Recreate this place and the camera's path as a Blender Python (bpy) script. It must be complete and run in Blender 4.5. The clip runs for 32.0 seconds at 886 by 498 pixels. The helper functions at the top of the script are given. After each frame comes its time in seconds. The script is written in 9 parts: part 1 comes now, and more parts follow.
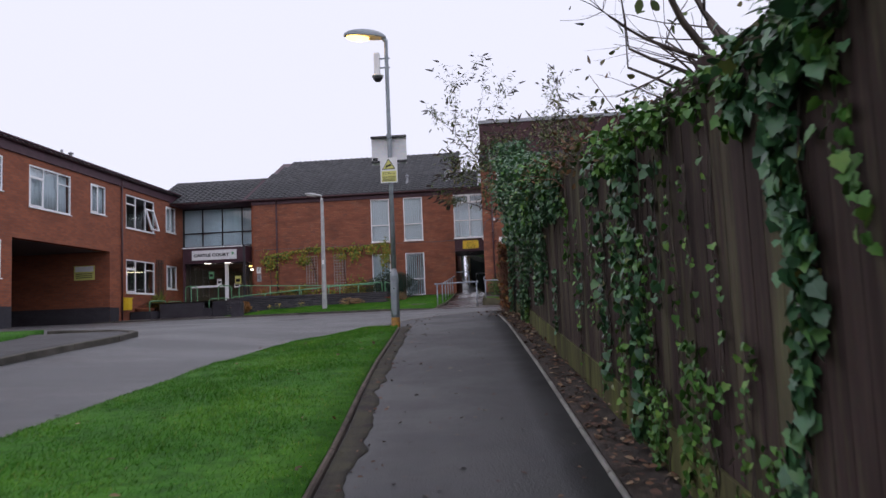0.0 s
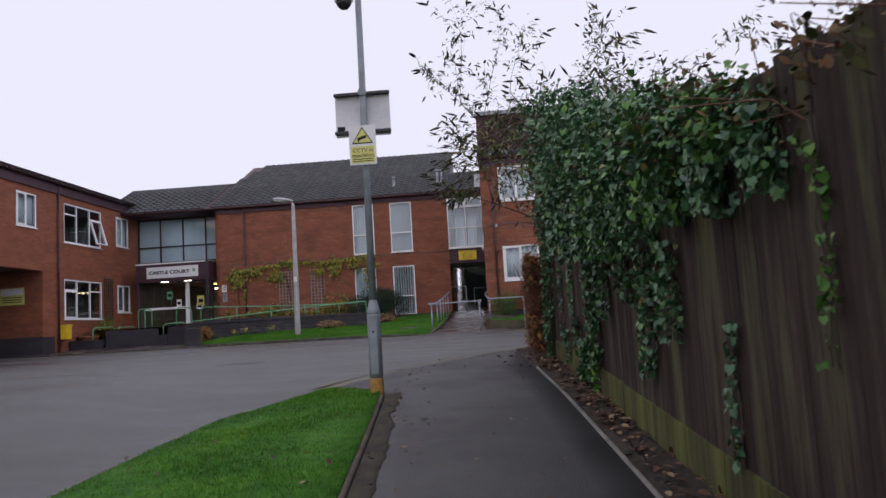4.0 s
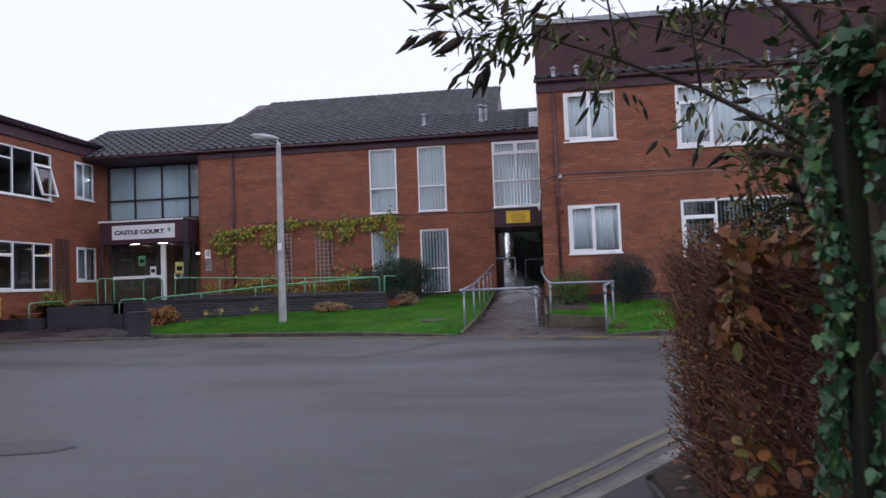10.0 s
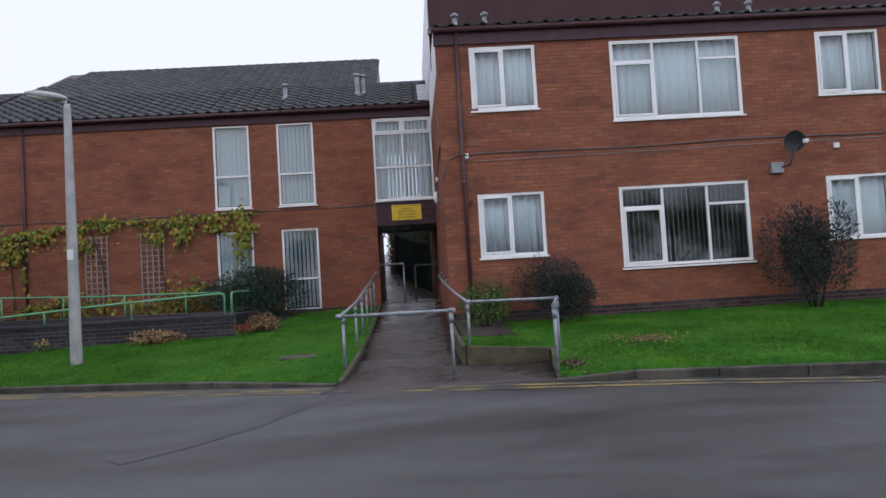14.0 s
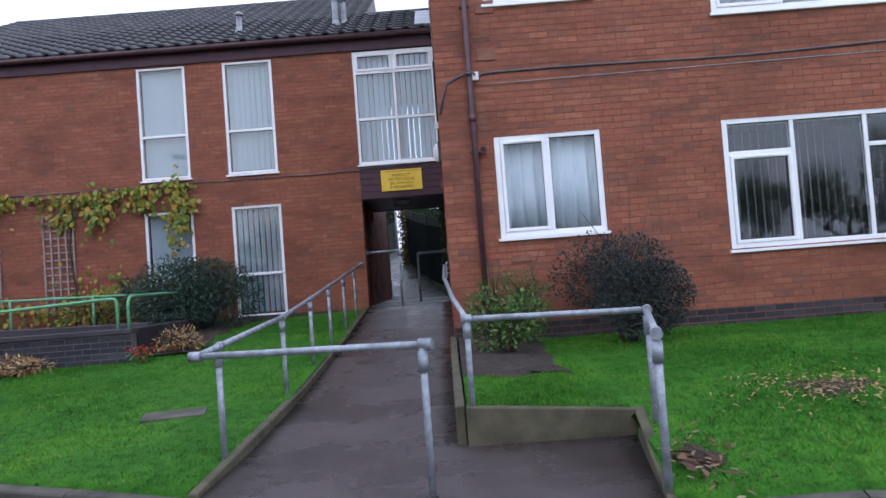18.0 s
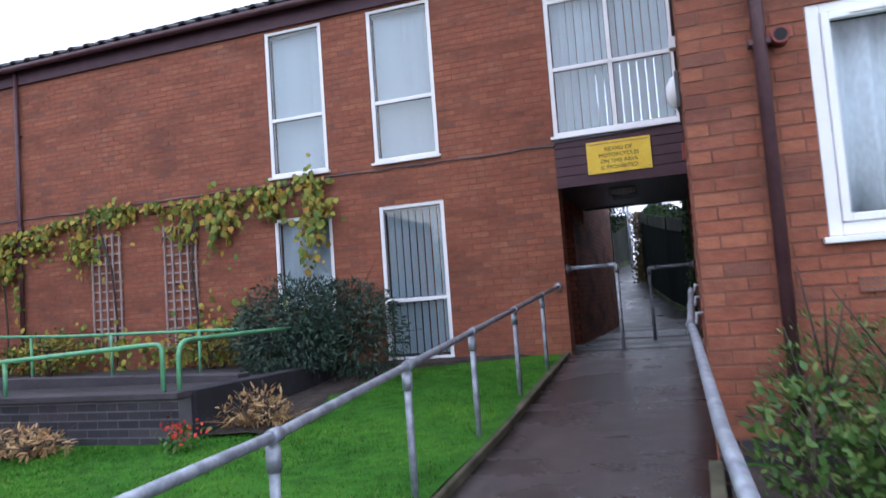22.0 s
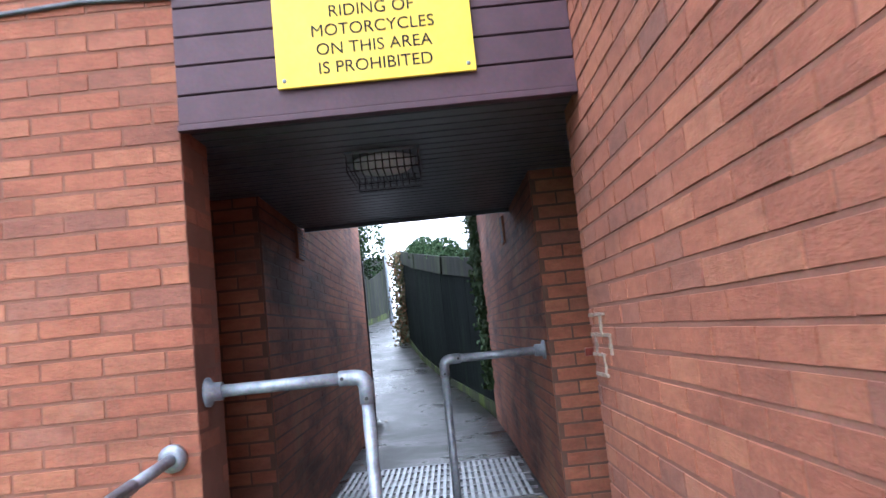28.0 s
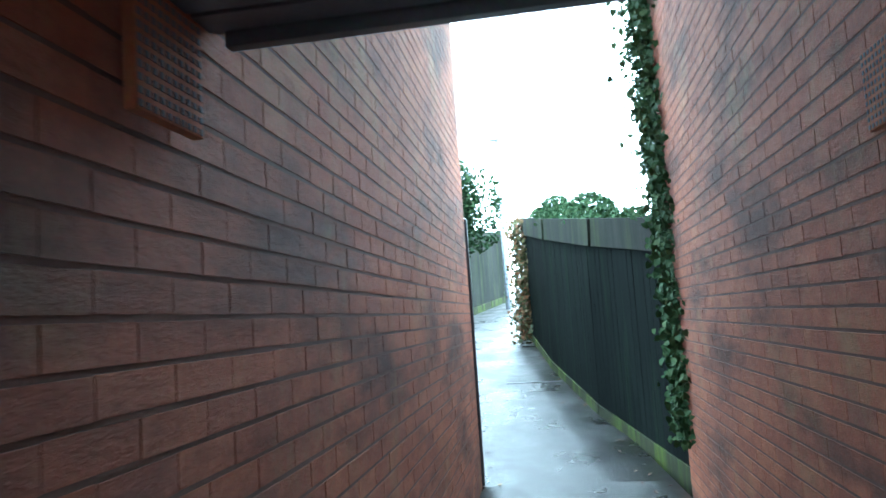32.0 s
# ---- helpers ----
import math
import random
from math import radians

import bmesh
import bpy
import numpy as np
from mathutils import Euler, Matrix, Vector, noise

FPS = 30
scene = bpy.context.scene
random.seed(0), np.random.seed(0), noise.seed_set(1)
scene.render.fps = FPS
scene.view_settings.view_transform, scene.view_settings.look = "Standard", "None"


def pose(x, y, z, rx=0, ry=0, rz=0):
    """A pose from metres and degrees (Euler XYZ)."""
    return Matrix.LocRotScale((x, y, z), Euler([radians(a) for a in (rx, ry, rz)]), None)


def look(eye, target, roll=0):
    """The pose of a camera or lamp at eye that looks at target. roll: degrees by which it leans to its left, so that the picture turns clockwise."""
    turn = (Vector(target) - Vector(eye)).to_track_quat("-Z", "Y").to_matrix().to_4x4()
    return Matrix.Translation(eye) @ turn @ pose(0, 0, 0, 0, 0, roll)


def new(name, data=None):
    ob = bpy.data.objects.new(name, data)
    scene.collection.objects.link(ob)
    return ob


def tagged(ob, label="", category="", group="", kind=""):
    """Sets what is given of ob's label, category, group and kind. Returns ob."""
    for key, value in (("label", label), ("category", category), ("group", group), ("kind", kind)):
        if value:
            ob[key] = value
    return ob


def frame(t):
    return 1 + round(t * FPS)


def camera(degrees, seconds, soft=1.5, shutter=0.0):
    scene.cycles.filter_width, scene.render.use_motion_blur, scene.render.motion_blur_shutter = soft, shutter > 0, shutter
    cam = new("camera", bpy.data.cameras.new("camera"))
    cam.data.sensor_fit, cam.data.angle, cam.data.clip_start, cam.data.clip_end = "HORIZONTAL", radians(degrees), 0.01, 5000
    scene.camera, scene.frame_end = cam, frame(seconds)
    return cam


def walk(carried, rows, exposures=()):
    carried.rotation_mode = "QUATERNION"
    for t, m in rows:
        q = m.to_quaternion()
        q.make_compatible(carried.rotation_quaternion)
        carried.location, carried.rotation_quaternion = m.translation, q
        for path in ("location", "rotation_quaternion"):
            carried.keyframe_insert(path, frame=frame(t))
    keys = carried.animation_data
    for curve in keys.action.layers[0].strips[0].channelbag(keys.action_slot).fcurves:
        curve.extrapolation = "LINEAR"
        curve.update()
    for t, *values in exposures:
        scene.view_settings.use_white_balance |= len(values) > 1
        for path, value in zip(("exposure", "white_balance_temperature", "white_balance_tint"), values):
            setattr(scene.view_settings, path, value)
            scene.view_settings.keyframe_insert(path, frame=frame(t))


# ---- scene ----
cam = camera(63.0, 32.0, shutter=0.4)
PATH = [
    (0, (0.803, -34.225, -0.050), (0.636, -32.240, 0.128), -2.4),
    (0.5, (0.752, -33.646, 0.030), (0.588, -31.662, 0.223), -2.7),
    (1, (0.645, -33.140, 0.102), (0.487, -31.152, 0.261), -3.9),
    (1.5, (0.642, -32.619, 0.174), (0.467, -30.639, 0.391), -3.6),
    (2, (0.529, -32.044, 0.216), (0.347, -30.067, 0.456), -3.7),
    (2.5, (0.508, -31.508, 0.272), (0.327, -29.536, 0.549), -3.6),
    (3, (0.428, -30.995, 0.348), (0.282, -29.017, 0.602), -4.0),
    (3.5, (0.327, -30.424, 0.400), (0.191, -28.442, 0.624), -3.6),
    (5.5, (0.072, -28.111, 0.641), (-0.063, -26.122, 0.806), -3.2),
    (6, (0.050, -27.522, 0.709), (-0.102, -25.534, 0.867), -2.9),
    (6.5, (0.050, -26.991, 0.793), (-0.182, -25.013, 0.978), -3.2),
    (7, (-0.007, -26.434, 0.857), (-0.290, -24.462, 1.033), -3.3),
    (7.5, (0.007, -25.940, 0.901), (-0.302, -23.970, 1.050), -3.4),
    (8, (-0.042, -25.308, 0.975), (-0.306, -23.330, 1.112), -3.0),
    (8.5, (-0.025, -24.742, 1.031), (-0.271, -22.760, 1.143), -2.3),
    (9, (-0.027, -24.185, 1.087), (-0.219, -22.196, 1.179), -1.6),
    (9.5, (0.003, -23.526, 1.112), (-0.207, -21.540, 1.214), -1.7),
    (10, (-0.040, -22.835, 1.151), (-0.312, -20.855, 1.247), -2.1),
    (10.5, (-0.093, -22.299, 1.236), (-0.345, -20.318, 1.342), -1.7),
    (11, (-0.153, -21.730, 1.323), (-0.426, -19.752, 1.429), -1.6),
    (11.5, (-0.263, -21.170, 1.348), (-0.504, -19.188, 1.469), -2.2),
    (12, (-0.384, -20.594, 1.333), (-0.664, -18.617, 1.454), -2.2),
    (12.5, (-0.528, -19.938, 1.303), (-0.807, -17.961, 1.431), -3.9),
    (13, (-0.576, -19.411, 1.301), (-0.804, -17.430, 1.446), -4.6),
    (13.5, (-0.582, -18.866, 1.340), (-0.675, -16.872, 1.455), -4.5),
    (14, (-0.641, -18.232, 1.407), (-0.558, -16.236, 1.493), -3.4),
    (14.5, (-0.535, -17.650, 1.416), (-0.463, -15.653, 1.501), -3.3),
    (16.5, (-0.261, -14.964, 1.341), (-0.214, -12.966, 1.421), -4.0),
    (17, (-0.185, -14.412, 1.375), (-0.146, -12.412, 1.420), -4.3),
    (17.5, (-0.133, -13.818, 1.389), (-0.052, -11.821, 1.446), -4.2),
    (18, (-0.021, -13.200, 1.422), (-0.031, -11.201, 1.487), -4.3),
    (18.5, (0.015, -12.641, 1.437), (0.006, -10.643, 1.516), -4.7),
    (19, (0.116, -12.072, 1.460), (0.018, -10.078, 1.566), -4.1),
    (19.5, (0.141, -11.501, 1.465), (-0.001, -9.509, 1.582), -3.9),
    (20, (0.275, -10.856, 1.448), (0.014, -8.879, 1.606), -4.8),
    (20.5, (0.236, -10.354, 1.486), (-0.293, -8.429, 1.616), -6.1),
    (21, (0.140, -9.889, 1.518), (-0.445, -7.981, 1.651), -6.0),
    (21.5, (0.113, -9.291, 1.538), (-0.530, -7.400, 1.641), -5.6),
    (22, (-0.031, -8.750, 1.579), (-0.680, -6.864, 1.728), -4.2),
    (22.5, (-0.182, -8.229, 1.589), (-0.908, -6.387, 1.874), -3.4),
    (23, (-0.398, -7.807, 1.597), (-1.014, -5.930, 1.904), -3.4),
    (23.5, (-0.562, -7.371, 1.624), (-0.991, -5.440, 1.916), -3.9),
    (24, (-0.559, -6.785, 1.667), (-0.857, -4.826, 1.943), -4.2),
    (24.5, (-0.651, -6.280, 1.701), (-0.837, -4.305, 1.958), -4.3),
    (25, (-0.691, -5.721, 1.758), (-0.795, -3.740, 2.008), -4.3),
    (25.5, (-0.760, -5.197, 1.809), (-0.778, -3.215, 2.077), -4.7),
    (26, (-0.743, -4.671, 1.843), (-0.741, -2.691, 2.126), -5.4),
    (26.5, (-0.750, -4.145, 1.878), (-0.703, -2.167, 2.170), -5.6),
    (28.5, (-0.554, -2.135, 2.068), (-0.568, -0.145, 2.267), -5.8),
    (29, (-0.565, -1.603, 2.090), (-0.645, 0.385, 2.287), -5.0),
    (29.5, (-0.561, -1.068, 2.127), (-0.747, 0.912, 2.344), -4.6),
    (30, (-0.574, -0.551, 2.158), (-0.851, 1.419, 2.362), -4.4),
    (30.5, (-0.645, -0.111, 2.215), (-0.984, 1.851, 2.399), -3.5),
    (31, (-0.743, 0.445, 2.254), (-1.183, 2.388, 2.432), -2.3),
    (31.5, (-0.862, 0.919, 2.258), (-1.260, 2.871, 2.439), -1.6),
    (32, (-0.915, 1.332, 2.258), (-1.225, 3.298, 2.451), -3.8),
]
walk(cam, [(t, look(eye, target, roll)) for t, eye, target, roll in PATH], exposures=[
    (0.0, 0.05, 6330, 14), (1.0, -0.08, 6520, 13), (3.0, -0.1, 6550, 13), (6.0, 0.2, 6080, 18), (8.0, 0.22, 5980, 17), (10.0, 0.2, 6050, 14), (13.0, -0.2, 6350, 8), (14.0, 0.15, 6200, 8), (17.0, 0.5, 5800, 9), (18.0, 0.68, 5650, 10), (19.0, 0.64, 5650, 11), (20.0, 0.85, 5650, 11),
    (21.0, 0.35, 5650, 12), (22.0, 0.98, 5650, 10), (23.0, 0.08, 5800, 8), (24.0, 1.42, 5800, 6), (26.5, 1.95, 5800, 7), (28.5, 2.85, 5300, 0), (29.0, 3.15, 4800, -19), (30.0, 4.55, 4760, -22), (31.0, 4.6, 4950, -21), (32.0, 3.58, 5050, -20)])

# ---- world and large lights ----
world = bpy.data.worlds.new("world")
scene.world = world
world.use_nodes = True
wn, wl = world.node_tree.nodes, world.node_tree.links
wn.clear()
w_out = wn.new("ShaderNodeOutputWorld")
w_bg = wn.new("ShaderNodeBackground")
w_sky = wn.new("ShaderNodeTexSky")
w_sky.sky_type = "NISHITA"
w_sky.sun_disc = False
w_sky.sun_elevation = radians(14)
w_sky.sun_rotation = radians(200)
w_sky.dust_density = 6.0
w_sky.air_density = 1.5
w_scale = wn.new("ShaderNodeVectorMath")
w_scale.operation = "SCALE"
w_scale.inputs["Scale"].default_value = 0.10
w_mix = wn.new("ShaderNodeMix")
w_mix.data_type = "RGBA"
w_mix.inputs["Factor"].default_value = 0.95
w_mix.inputs["B"].default_value = (0.88, 0.89, 1.03, 1)      # flat cloud cover
wl.new(w_sky.outputs[0], w_scale.inputs[0])
wl.new(w_scale.outputs[0], w_mix.inputs["A"])
wl.new(w_mix.outputs["Result"], w_bg.inputs["Color"])
w_bg.inputs["Strength"].default_value = 1.0
wl.new(w_bg.outputs[0], w_out.inputs[0])

sun_data = bpy.data.lights.new("sun", "SUN")
sun_data.energy, sun_data.angle, sun_data.color = 0.6, radians(180), (1.0, 0.98, 0.96)
sun = new("sun", sun_data)
sun.matrix_world = look((0, -8, 30), (0, -8.001, 0))

# ---- materials ----
def material(name, base=(0.5, 0.5, 0.5), rough=0.7, metal=0.0):
    m = bpy.data.materials.new(name)
    m.use_nodes = True
    b = m.node_tree.nodes["Principled BSDF"]
    b.inputs["Base Color"].default_value = (*base, 1)
    b.inputs["Roughness"].default_value = rough
    b.inputs["Metallic"].default_value = metal
    return m, m.node_tree.nodes, m.node_tree.links, b


def rgb(c):
    return (*c, 1)


def ramp(nodes, stops):
    r = nodes.new("ShaderNodeValToRGB")
    e = r.color_ramp.elements
    e[0].position, e[0].color = stops[0][0], rgb(stops[0][1])
    e[1].position, e[1].color = stops[-1][0], rgb(stops[-1][1])
    for p, c in stops[1:-1]:
        k = e.new(p)
        k.color = rgb(c)
    return r


def noise_tex(nodes, links, scale, detail=4.0, stretch=None, coord="Object", rough=0.6):
    tc = nodes.new("ShaderNodeNewGeometry" if coord == "Position" else "ShaderNodeTexCoord")
    n = nodes.new("ShaderNodeTexNoise")
    n.inputs["Scale"].default_value, n.inputs["Detail"].default_value = scale, detail
    n.inputs["Roughness"].default_value = rough
    if stretch:
        mp = nodes.new("ShaderNodeMapping")
        mp.inputs["Scale"].default_value = stretch
        links.new(tc.outputs[coord], mp.inputs[0])
        links.new(mp.outputs[0], n.inputs["Vector"])
    else:
        links.new(tc.outputs[coord], n.inputs["Vector"])
    return n


def mixc(nodes, links, fac, a, b, mode="MIX"):
    """Mix two colours; each of fac, a, b is a socket or a value."""
    m = nodes.new("ShaderNodeMix")
    m.data_type, m.blend_type = "RGBA", mode
    for key, v in (("Factor", fac), ("A", a), ("B", b)):
        s = m.inputs[key] if key == "Factor" else [i for i in m.inputs if i.name == key and i.type == "RGBA"][0]
        if isinstance(v, bpy.types.NodeSocket):
            links.new(v, s)
        elif key == "Factor":
            s.default_value = v
        else:
            s.default_value = rgb(v)
    return [o for o in m.outputs if o.type == "RGBA"][0]


def bump(nodes, links, b, height, strength=0.3, dist=0.01):
    k = nodes.new("ShaderNodeBump")
    k.inputs["Strength"].default_value, k.inputs["Distance"].default_value = strength, dist
    links.new(height, k.inputs["Height"])
    links.new(k.outputs[0], b.inputs["Normal"])


def random_value(nodes, links):
    """A random number for each loose piece, whether it is an object or an island of one."""
    oi, ge, ad, fr = (nodes.new(n) for n in ("ShaderNodeObjectInfo", "ShaderNodeNewGeometry", "ShaderNodeMath", "ShaderNodeMath"))
    links.new(oi.outputs["Random"], ad.inputs[0])
    links.new(ge.outputs["Random Per Island"], ad.inputs[1])
    fr.operation = "FRACT"
    links.new(ad.outputs[0], fr.inputs[0])
    return fr.outputs[0]


def two_tone(name, a, b, rough=0.7, scale=6.0, fine=60.0, metal=0.0, bumpy=0.2, dist=0.004, stretch=None, low=0.35, high=0.65, tint=0.0):
    """Grain and stains at two scales between two colours."""
    m, n, l, p = material(name, a, rough, metal)
    big, small = noise_tex(n, l, scale, 5, stretch), noise_tex(n, l, fine, 3, stretch)
    r = ramp(n, [(low, a), (high, b)])
    l.new(big.outputs[0], r.inputs[0])
    dark = mixc(n, l, 0.35, r.outputs[0], small.outputs["Color"], "OVERLAY")
    if tint:
        rv = random_value(n, l)
        rr = ramp(n, [(0, (1 - tint,) * 3), (1, (1, 1, 1))])
        l.new(rv, rr.inputs[0])
        dark = mixc(n, l, 1.0, dark, rr.outputs[0], "MULTIPLY")
    bw = n.new("ShaderNodeRGBToBW")
    l.new(dark, bw.inputs[0])
    hs = n.new("ShaderNodeHueSaturation")
    l.new(dark, hs.inputs["Color"])
    l.new(hs.outputs[0], p.inputs["Base Color"])
    if bumpy:
        bump(n, l, p, small.outputs[0], bumpy, dist)
    return m


def brick_material(name, stops, pale=(0.34, 0.25, 0.19), sooty=0.75, lime=0.30, spread=0.56, colour=0.94, grime=(0.56, 0.52, 0.55)):
    m, n, l, p = material(name, (0.3, 0.1, 0.06), 0.85)
    rv = random_value(n, l)
    r = ramp(n, stops)
    l.new(rv, r.inputs[0])
    big = noise_tex(n, l, 0.9, 5, (1, 1, 3.2), "Position")
    fine = noise_tex(n, l, 90, 4, None, "Position")
    rb = ramp(n, [(0.34, grime), (0.5, (0.95, 0.93, 0.92)), (0.64, (1.14, 1.12, 1.06))])
    l.new(big.outputs[0], rb.inputs[0])
    c = mixc(n, l, sooty, r.outputs[0], rb.outputs[0], "MULTIPLY")
    face = noise_tex(n, l, 11, 5, (1, 1, 1.8), "Position", 0.7)
    rf = ramp(n, [(0.36, (0.74, 0.70, 0.70)), (0.55, (1.0, 1.0, 1.0)), (0.68, (1.20, 1.17, 1.12))])
    l.new(face.outputs[0], rf.inputs[0])
    c = mixc(n, l, 0.7, c, rf.outputs[0], "MULTIPLY")
    stain = noise_tex(n, l, 1.7, 7, (1, 1, 0.8), "Position", 0.7)
    rs = ramp(n, [(spread, (0, 0, 0)), (0.80, (lime, lime, lime))])
    l.new(stain.outputs[0], rs.inputs[0])
    c = mixc(n, l, rs.outputs[0], c, pale)
    c = mixc(n, l, 0.28, c, fine.outputs["Color"], "OVERLAY")
    hs = n.new("ShaderNodeHueSaturation")
    hs.inputs["Saturation"].default_value = colour
    l.new(c, hs.inputs["Color"])
    l.new(hs.outputs[0], p.inputs["Base Color"])
    rough_n = noise_tex(n, l, 20, 6, (1, 1, 3.0), "Position", 0.75)
    hm = n.new("ShaderNodeMath")
    hm.operation = "MULTIPLY_ADD"
    hm.inputs[1].default_value = 0.5
    l.new(fine.outputs[0], hm.inputs[0])
    l.new(rough_n.outputs[0], hm.inputs[2])
    bump(n, l, p, hm.outputs[0], 0.6, 0.009)
    return m


BRICK = brick_material("red_brick", [(0.0, (0.255, 0.078, 0.038)), (0.3, (0.30, 0.092, 0.042)), (0.55, (0.28, 0.083, 0.039)), (0.75, (0.335, 0.115, 0.052)),
                                     (0.9, (0.262, 0.087, 0.046)), (0.96, (0.235, 0.082, 0.047)), (1.0, (0.205, 0.078, 0.050))])
ENGINEERING = brick_material("blue_engineering_brick", [(0.0, (0.022, 0.022, 0.03)), (0.6, (0.04, 0.038, 0.05)), (1.0, (0.07, 0.06, 0.07))], (0.09, 0.09, 0.10))
MORTAR = two_tone("mortar", (0.165, 0.068, 0.044), (0.215, 0.098, 0.066), 0.95, 3, 120, bumpy=0.5)
SOOTY_BRICK = brick_material("sooty_alley_brick", [(0.0, (0.235, 0.074, 0.038)), (0.4, (0.26, 0.082, 0.040)), (0.75, (0.29, 0.098, 0.047)), (0.94, (0.24, 0.078, 0.042)), (1.0, (0.21, 0.072, 0.044))], (0.25, 0.20, 0.09), 1.0, 0.6, 0.53, 1.0, (0.30, 0.28, 0.33))
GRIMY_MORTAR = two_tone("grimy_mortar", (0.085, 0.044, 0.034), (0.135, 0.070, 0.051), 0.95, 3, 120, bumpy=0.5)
DARK_MORTAR = two_tone("dark_mortar", (0.085, 0.082, 0.09), (0.15, 0.145, 0.15), 0.95, 3, 120)


def far_brick():
    """Brickwork that stays far off: courses in the material."""
    m, n, l, p = material("distant_red_brick", (0.3, 0.1, 0.06), 0.85)
    tc, mp, bt = n.new("ShaderNodeTexCoord"), n.new("ShaderNodeMapping"), n.new("ShaderNodeTexBrick")
    mp.inputs["Rotation"].default_value = (radians(90), 0, radians(90))
    l.new(tc.outputs["Object"], mp.inputs[0])
    cx = n.new("ShaderNodeSeparateXYZ")
    l.new(tc.outputs["Object"], cx.inputs[0])
    ad = n.new("ShaderNodeMath")
    l.new(cx.outputs[0], ad.inputs[0])
    l.new(cx.outputs[1], ad.inputs[1])
    cb = n.new("ShaderNodeCombineXYZ")
    l.new(ad.outputs[0], cb.inputs[0])
    l.new(cx.outputs[2], cb.inputs[1])
    l.new(cb.outputs[0], bt.inputs["Vector"])
    bt.inputs["Scale"].default_value = 1.0
    bt.inputs["Brick Width"].default_value, bt.inputs["Row Height"].default_value = 0.2295, 0.0765
    bt.inputs["Mortar Size"].default_value = 0.006
    bt.inputs["Color1"].default_value = (0.24, 0.074, 0.036, 1)
    bt.inputs["Color2"].default_value = (0.33, 0.102, 0.047, 1)
    bt.inputs["Mortar"].default_value = (0.17, 0.10, 0.08, 1)
    big = noise_tex(n, l, 0.8, 5, (1, 1, 3))
    rb = ramp(n, [(0.3, (0.74, 0.70, 0.72)), (0.65, (1.08, 1.04, 1.0))])
    l.new(big.outputs[0], rb.inputs[0])
    l.new(mixc(n, l, 0.8, bt.outputs[0], rb.outputs[0], "MULTIPLY"), p.inputs["Base Color"])
    bump(n, l, p, bt.outputs["Fac"], 0.4, -0.006)
    return m


FAR_BRICK = far_brick()
PLUM = two_tone("plum_painted_boards", (0.046, 0.016, 0.026), (0.068, 0.026, 0.040), 0.6, 4, 60, bumpy=0.15)
PLUM_WALL = two_tone("plum_cladding", (0.045, 0.016, 0.02), (0.062, 0.024, 0.028), 0.75, 2, 50, bumpy=0.2)
BLACK_BOARD = two_tone("black_stained_boards", (0.060, 0.066, 0.078), (0.095, 0.104, 0.120), 0.38, 5, 70)
UPVC = two_tone("white_plastic_frame", (0.86, 0.87, 0.89), (0.91, 0.92, 0.93), 0.35, 3, 30, bumpy=0.0)
WHITE_PANEL = two_tone("weathered_white_panel", (0.6, 0.6, 0.62), (0.75, 0.75, 0.77), 0.6, 2, 30)
DARK_FRAME = two_tone("dark_metal_frame", (0.02, 0.02, 0.025), (0.035, 0.033, 0.04), 0.45, 4, 40, bumpy=0.0)
GALV = two_tone("galvanised_steel", (0.20, 0.22, 0.25), (0.38, 0.41, 0.46), 0.5, 14, 90, metal=0.5, bumpy=0.1)
LAMP_GREY = two_tone("weathered_grey_column", (0.21, 0.24, 0.265), (0.31, 0.345, 0.375), 0.55, 5, 50, metal=0.1, bumpy=0.2)
CONCRETE_POST = two_tone("pale_grey_column", (0.33, 0.33, 0.34), (0.46, 0.46, 0.46), 0.7, 4, 60)
GREEN_PAINT = two_tone("green_painted_rail", (0.10, 0.30, 0.15), (0.17, 0.42, 0.23), 0.45, 10, 60, bumpy=0.05)
RED_PAINT = two_tone("dark_red_rail", (0.16, 0.02, 0.015), (0.24, 0.035, 0.025), 0.4, 10, 60, bumpy=0.05)
ROOF_TILE = two_tone("dark_concrete_tile", (0.036, 0.038, 0.043), (0.078, 0.080, 0.086), 0.45, 2.5, 40, bumpy=0.3, tint=0.35)
LEAD = two_tone("lead_sheet", (0.22, 0.23, 0.25), (0.38, 0.39, 0.41), 0.55, 6, 40, metal=0.3)
BROWN_PIPE = two_tone("plum_brown_pipe", (0.062, 0.026, 0.032), (0.092, 0.042, 0.048), 0.45, 8, 50, bumpy=0.05)
KERB = two_tone("weathered_concrete_kerb", (0.045, 0.041, 0.033), (0.12, 0.11, 0.092), 0.9, 3, 70, bumpy=0.5, tint=0.2)
DIRT = two_tone("mossy_path_dirt", (0.022, 0.016, 0.015), (0.050, 0.046, 0.024), 0.95, 5, 90, bumpy=0.9, dist=0.012)
EDGING = two_tone("mossy_concrete_edging", (0.042, 0.040, 0.022), (0.105, 0.095, 0.058), 0.95, 4, 70, bumpy=0.5)
SOIL = two_tone("damp_soil", (0.022, 0.016, 0.013), (0.062, 0.046, 0.036), 0.95, 9, 80, bumpy=1.0, dist=0.02)
STEEL_GRATE = two_tone("steel_grating", (0.25, 0.26, 0.28), (0.42, 0.43, 0.45), 0.4, 10, 70, metal=0.7)
TIMBER = two_tone("old_trellis_wood", (0.26, 0.20, 0.18), (0.42, 0.34, 0.31), 0.85, 6, 60, stretch=(6, 6, 1))
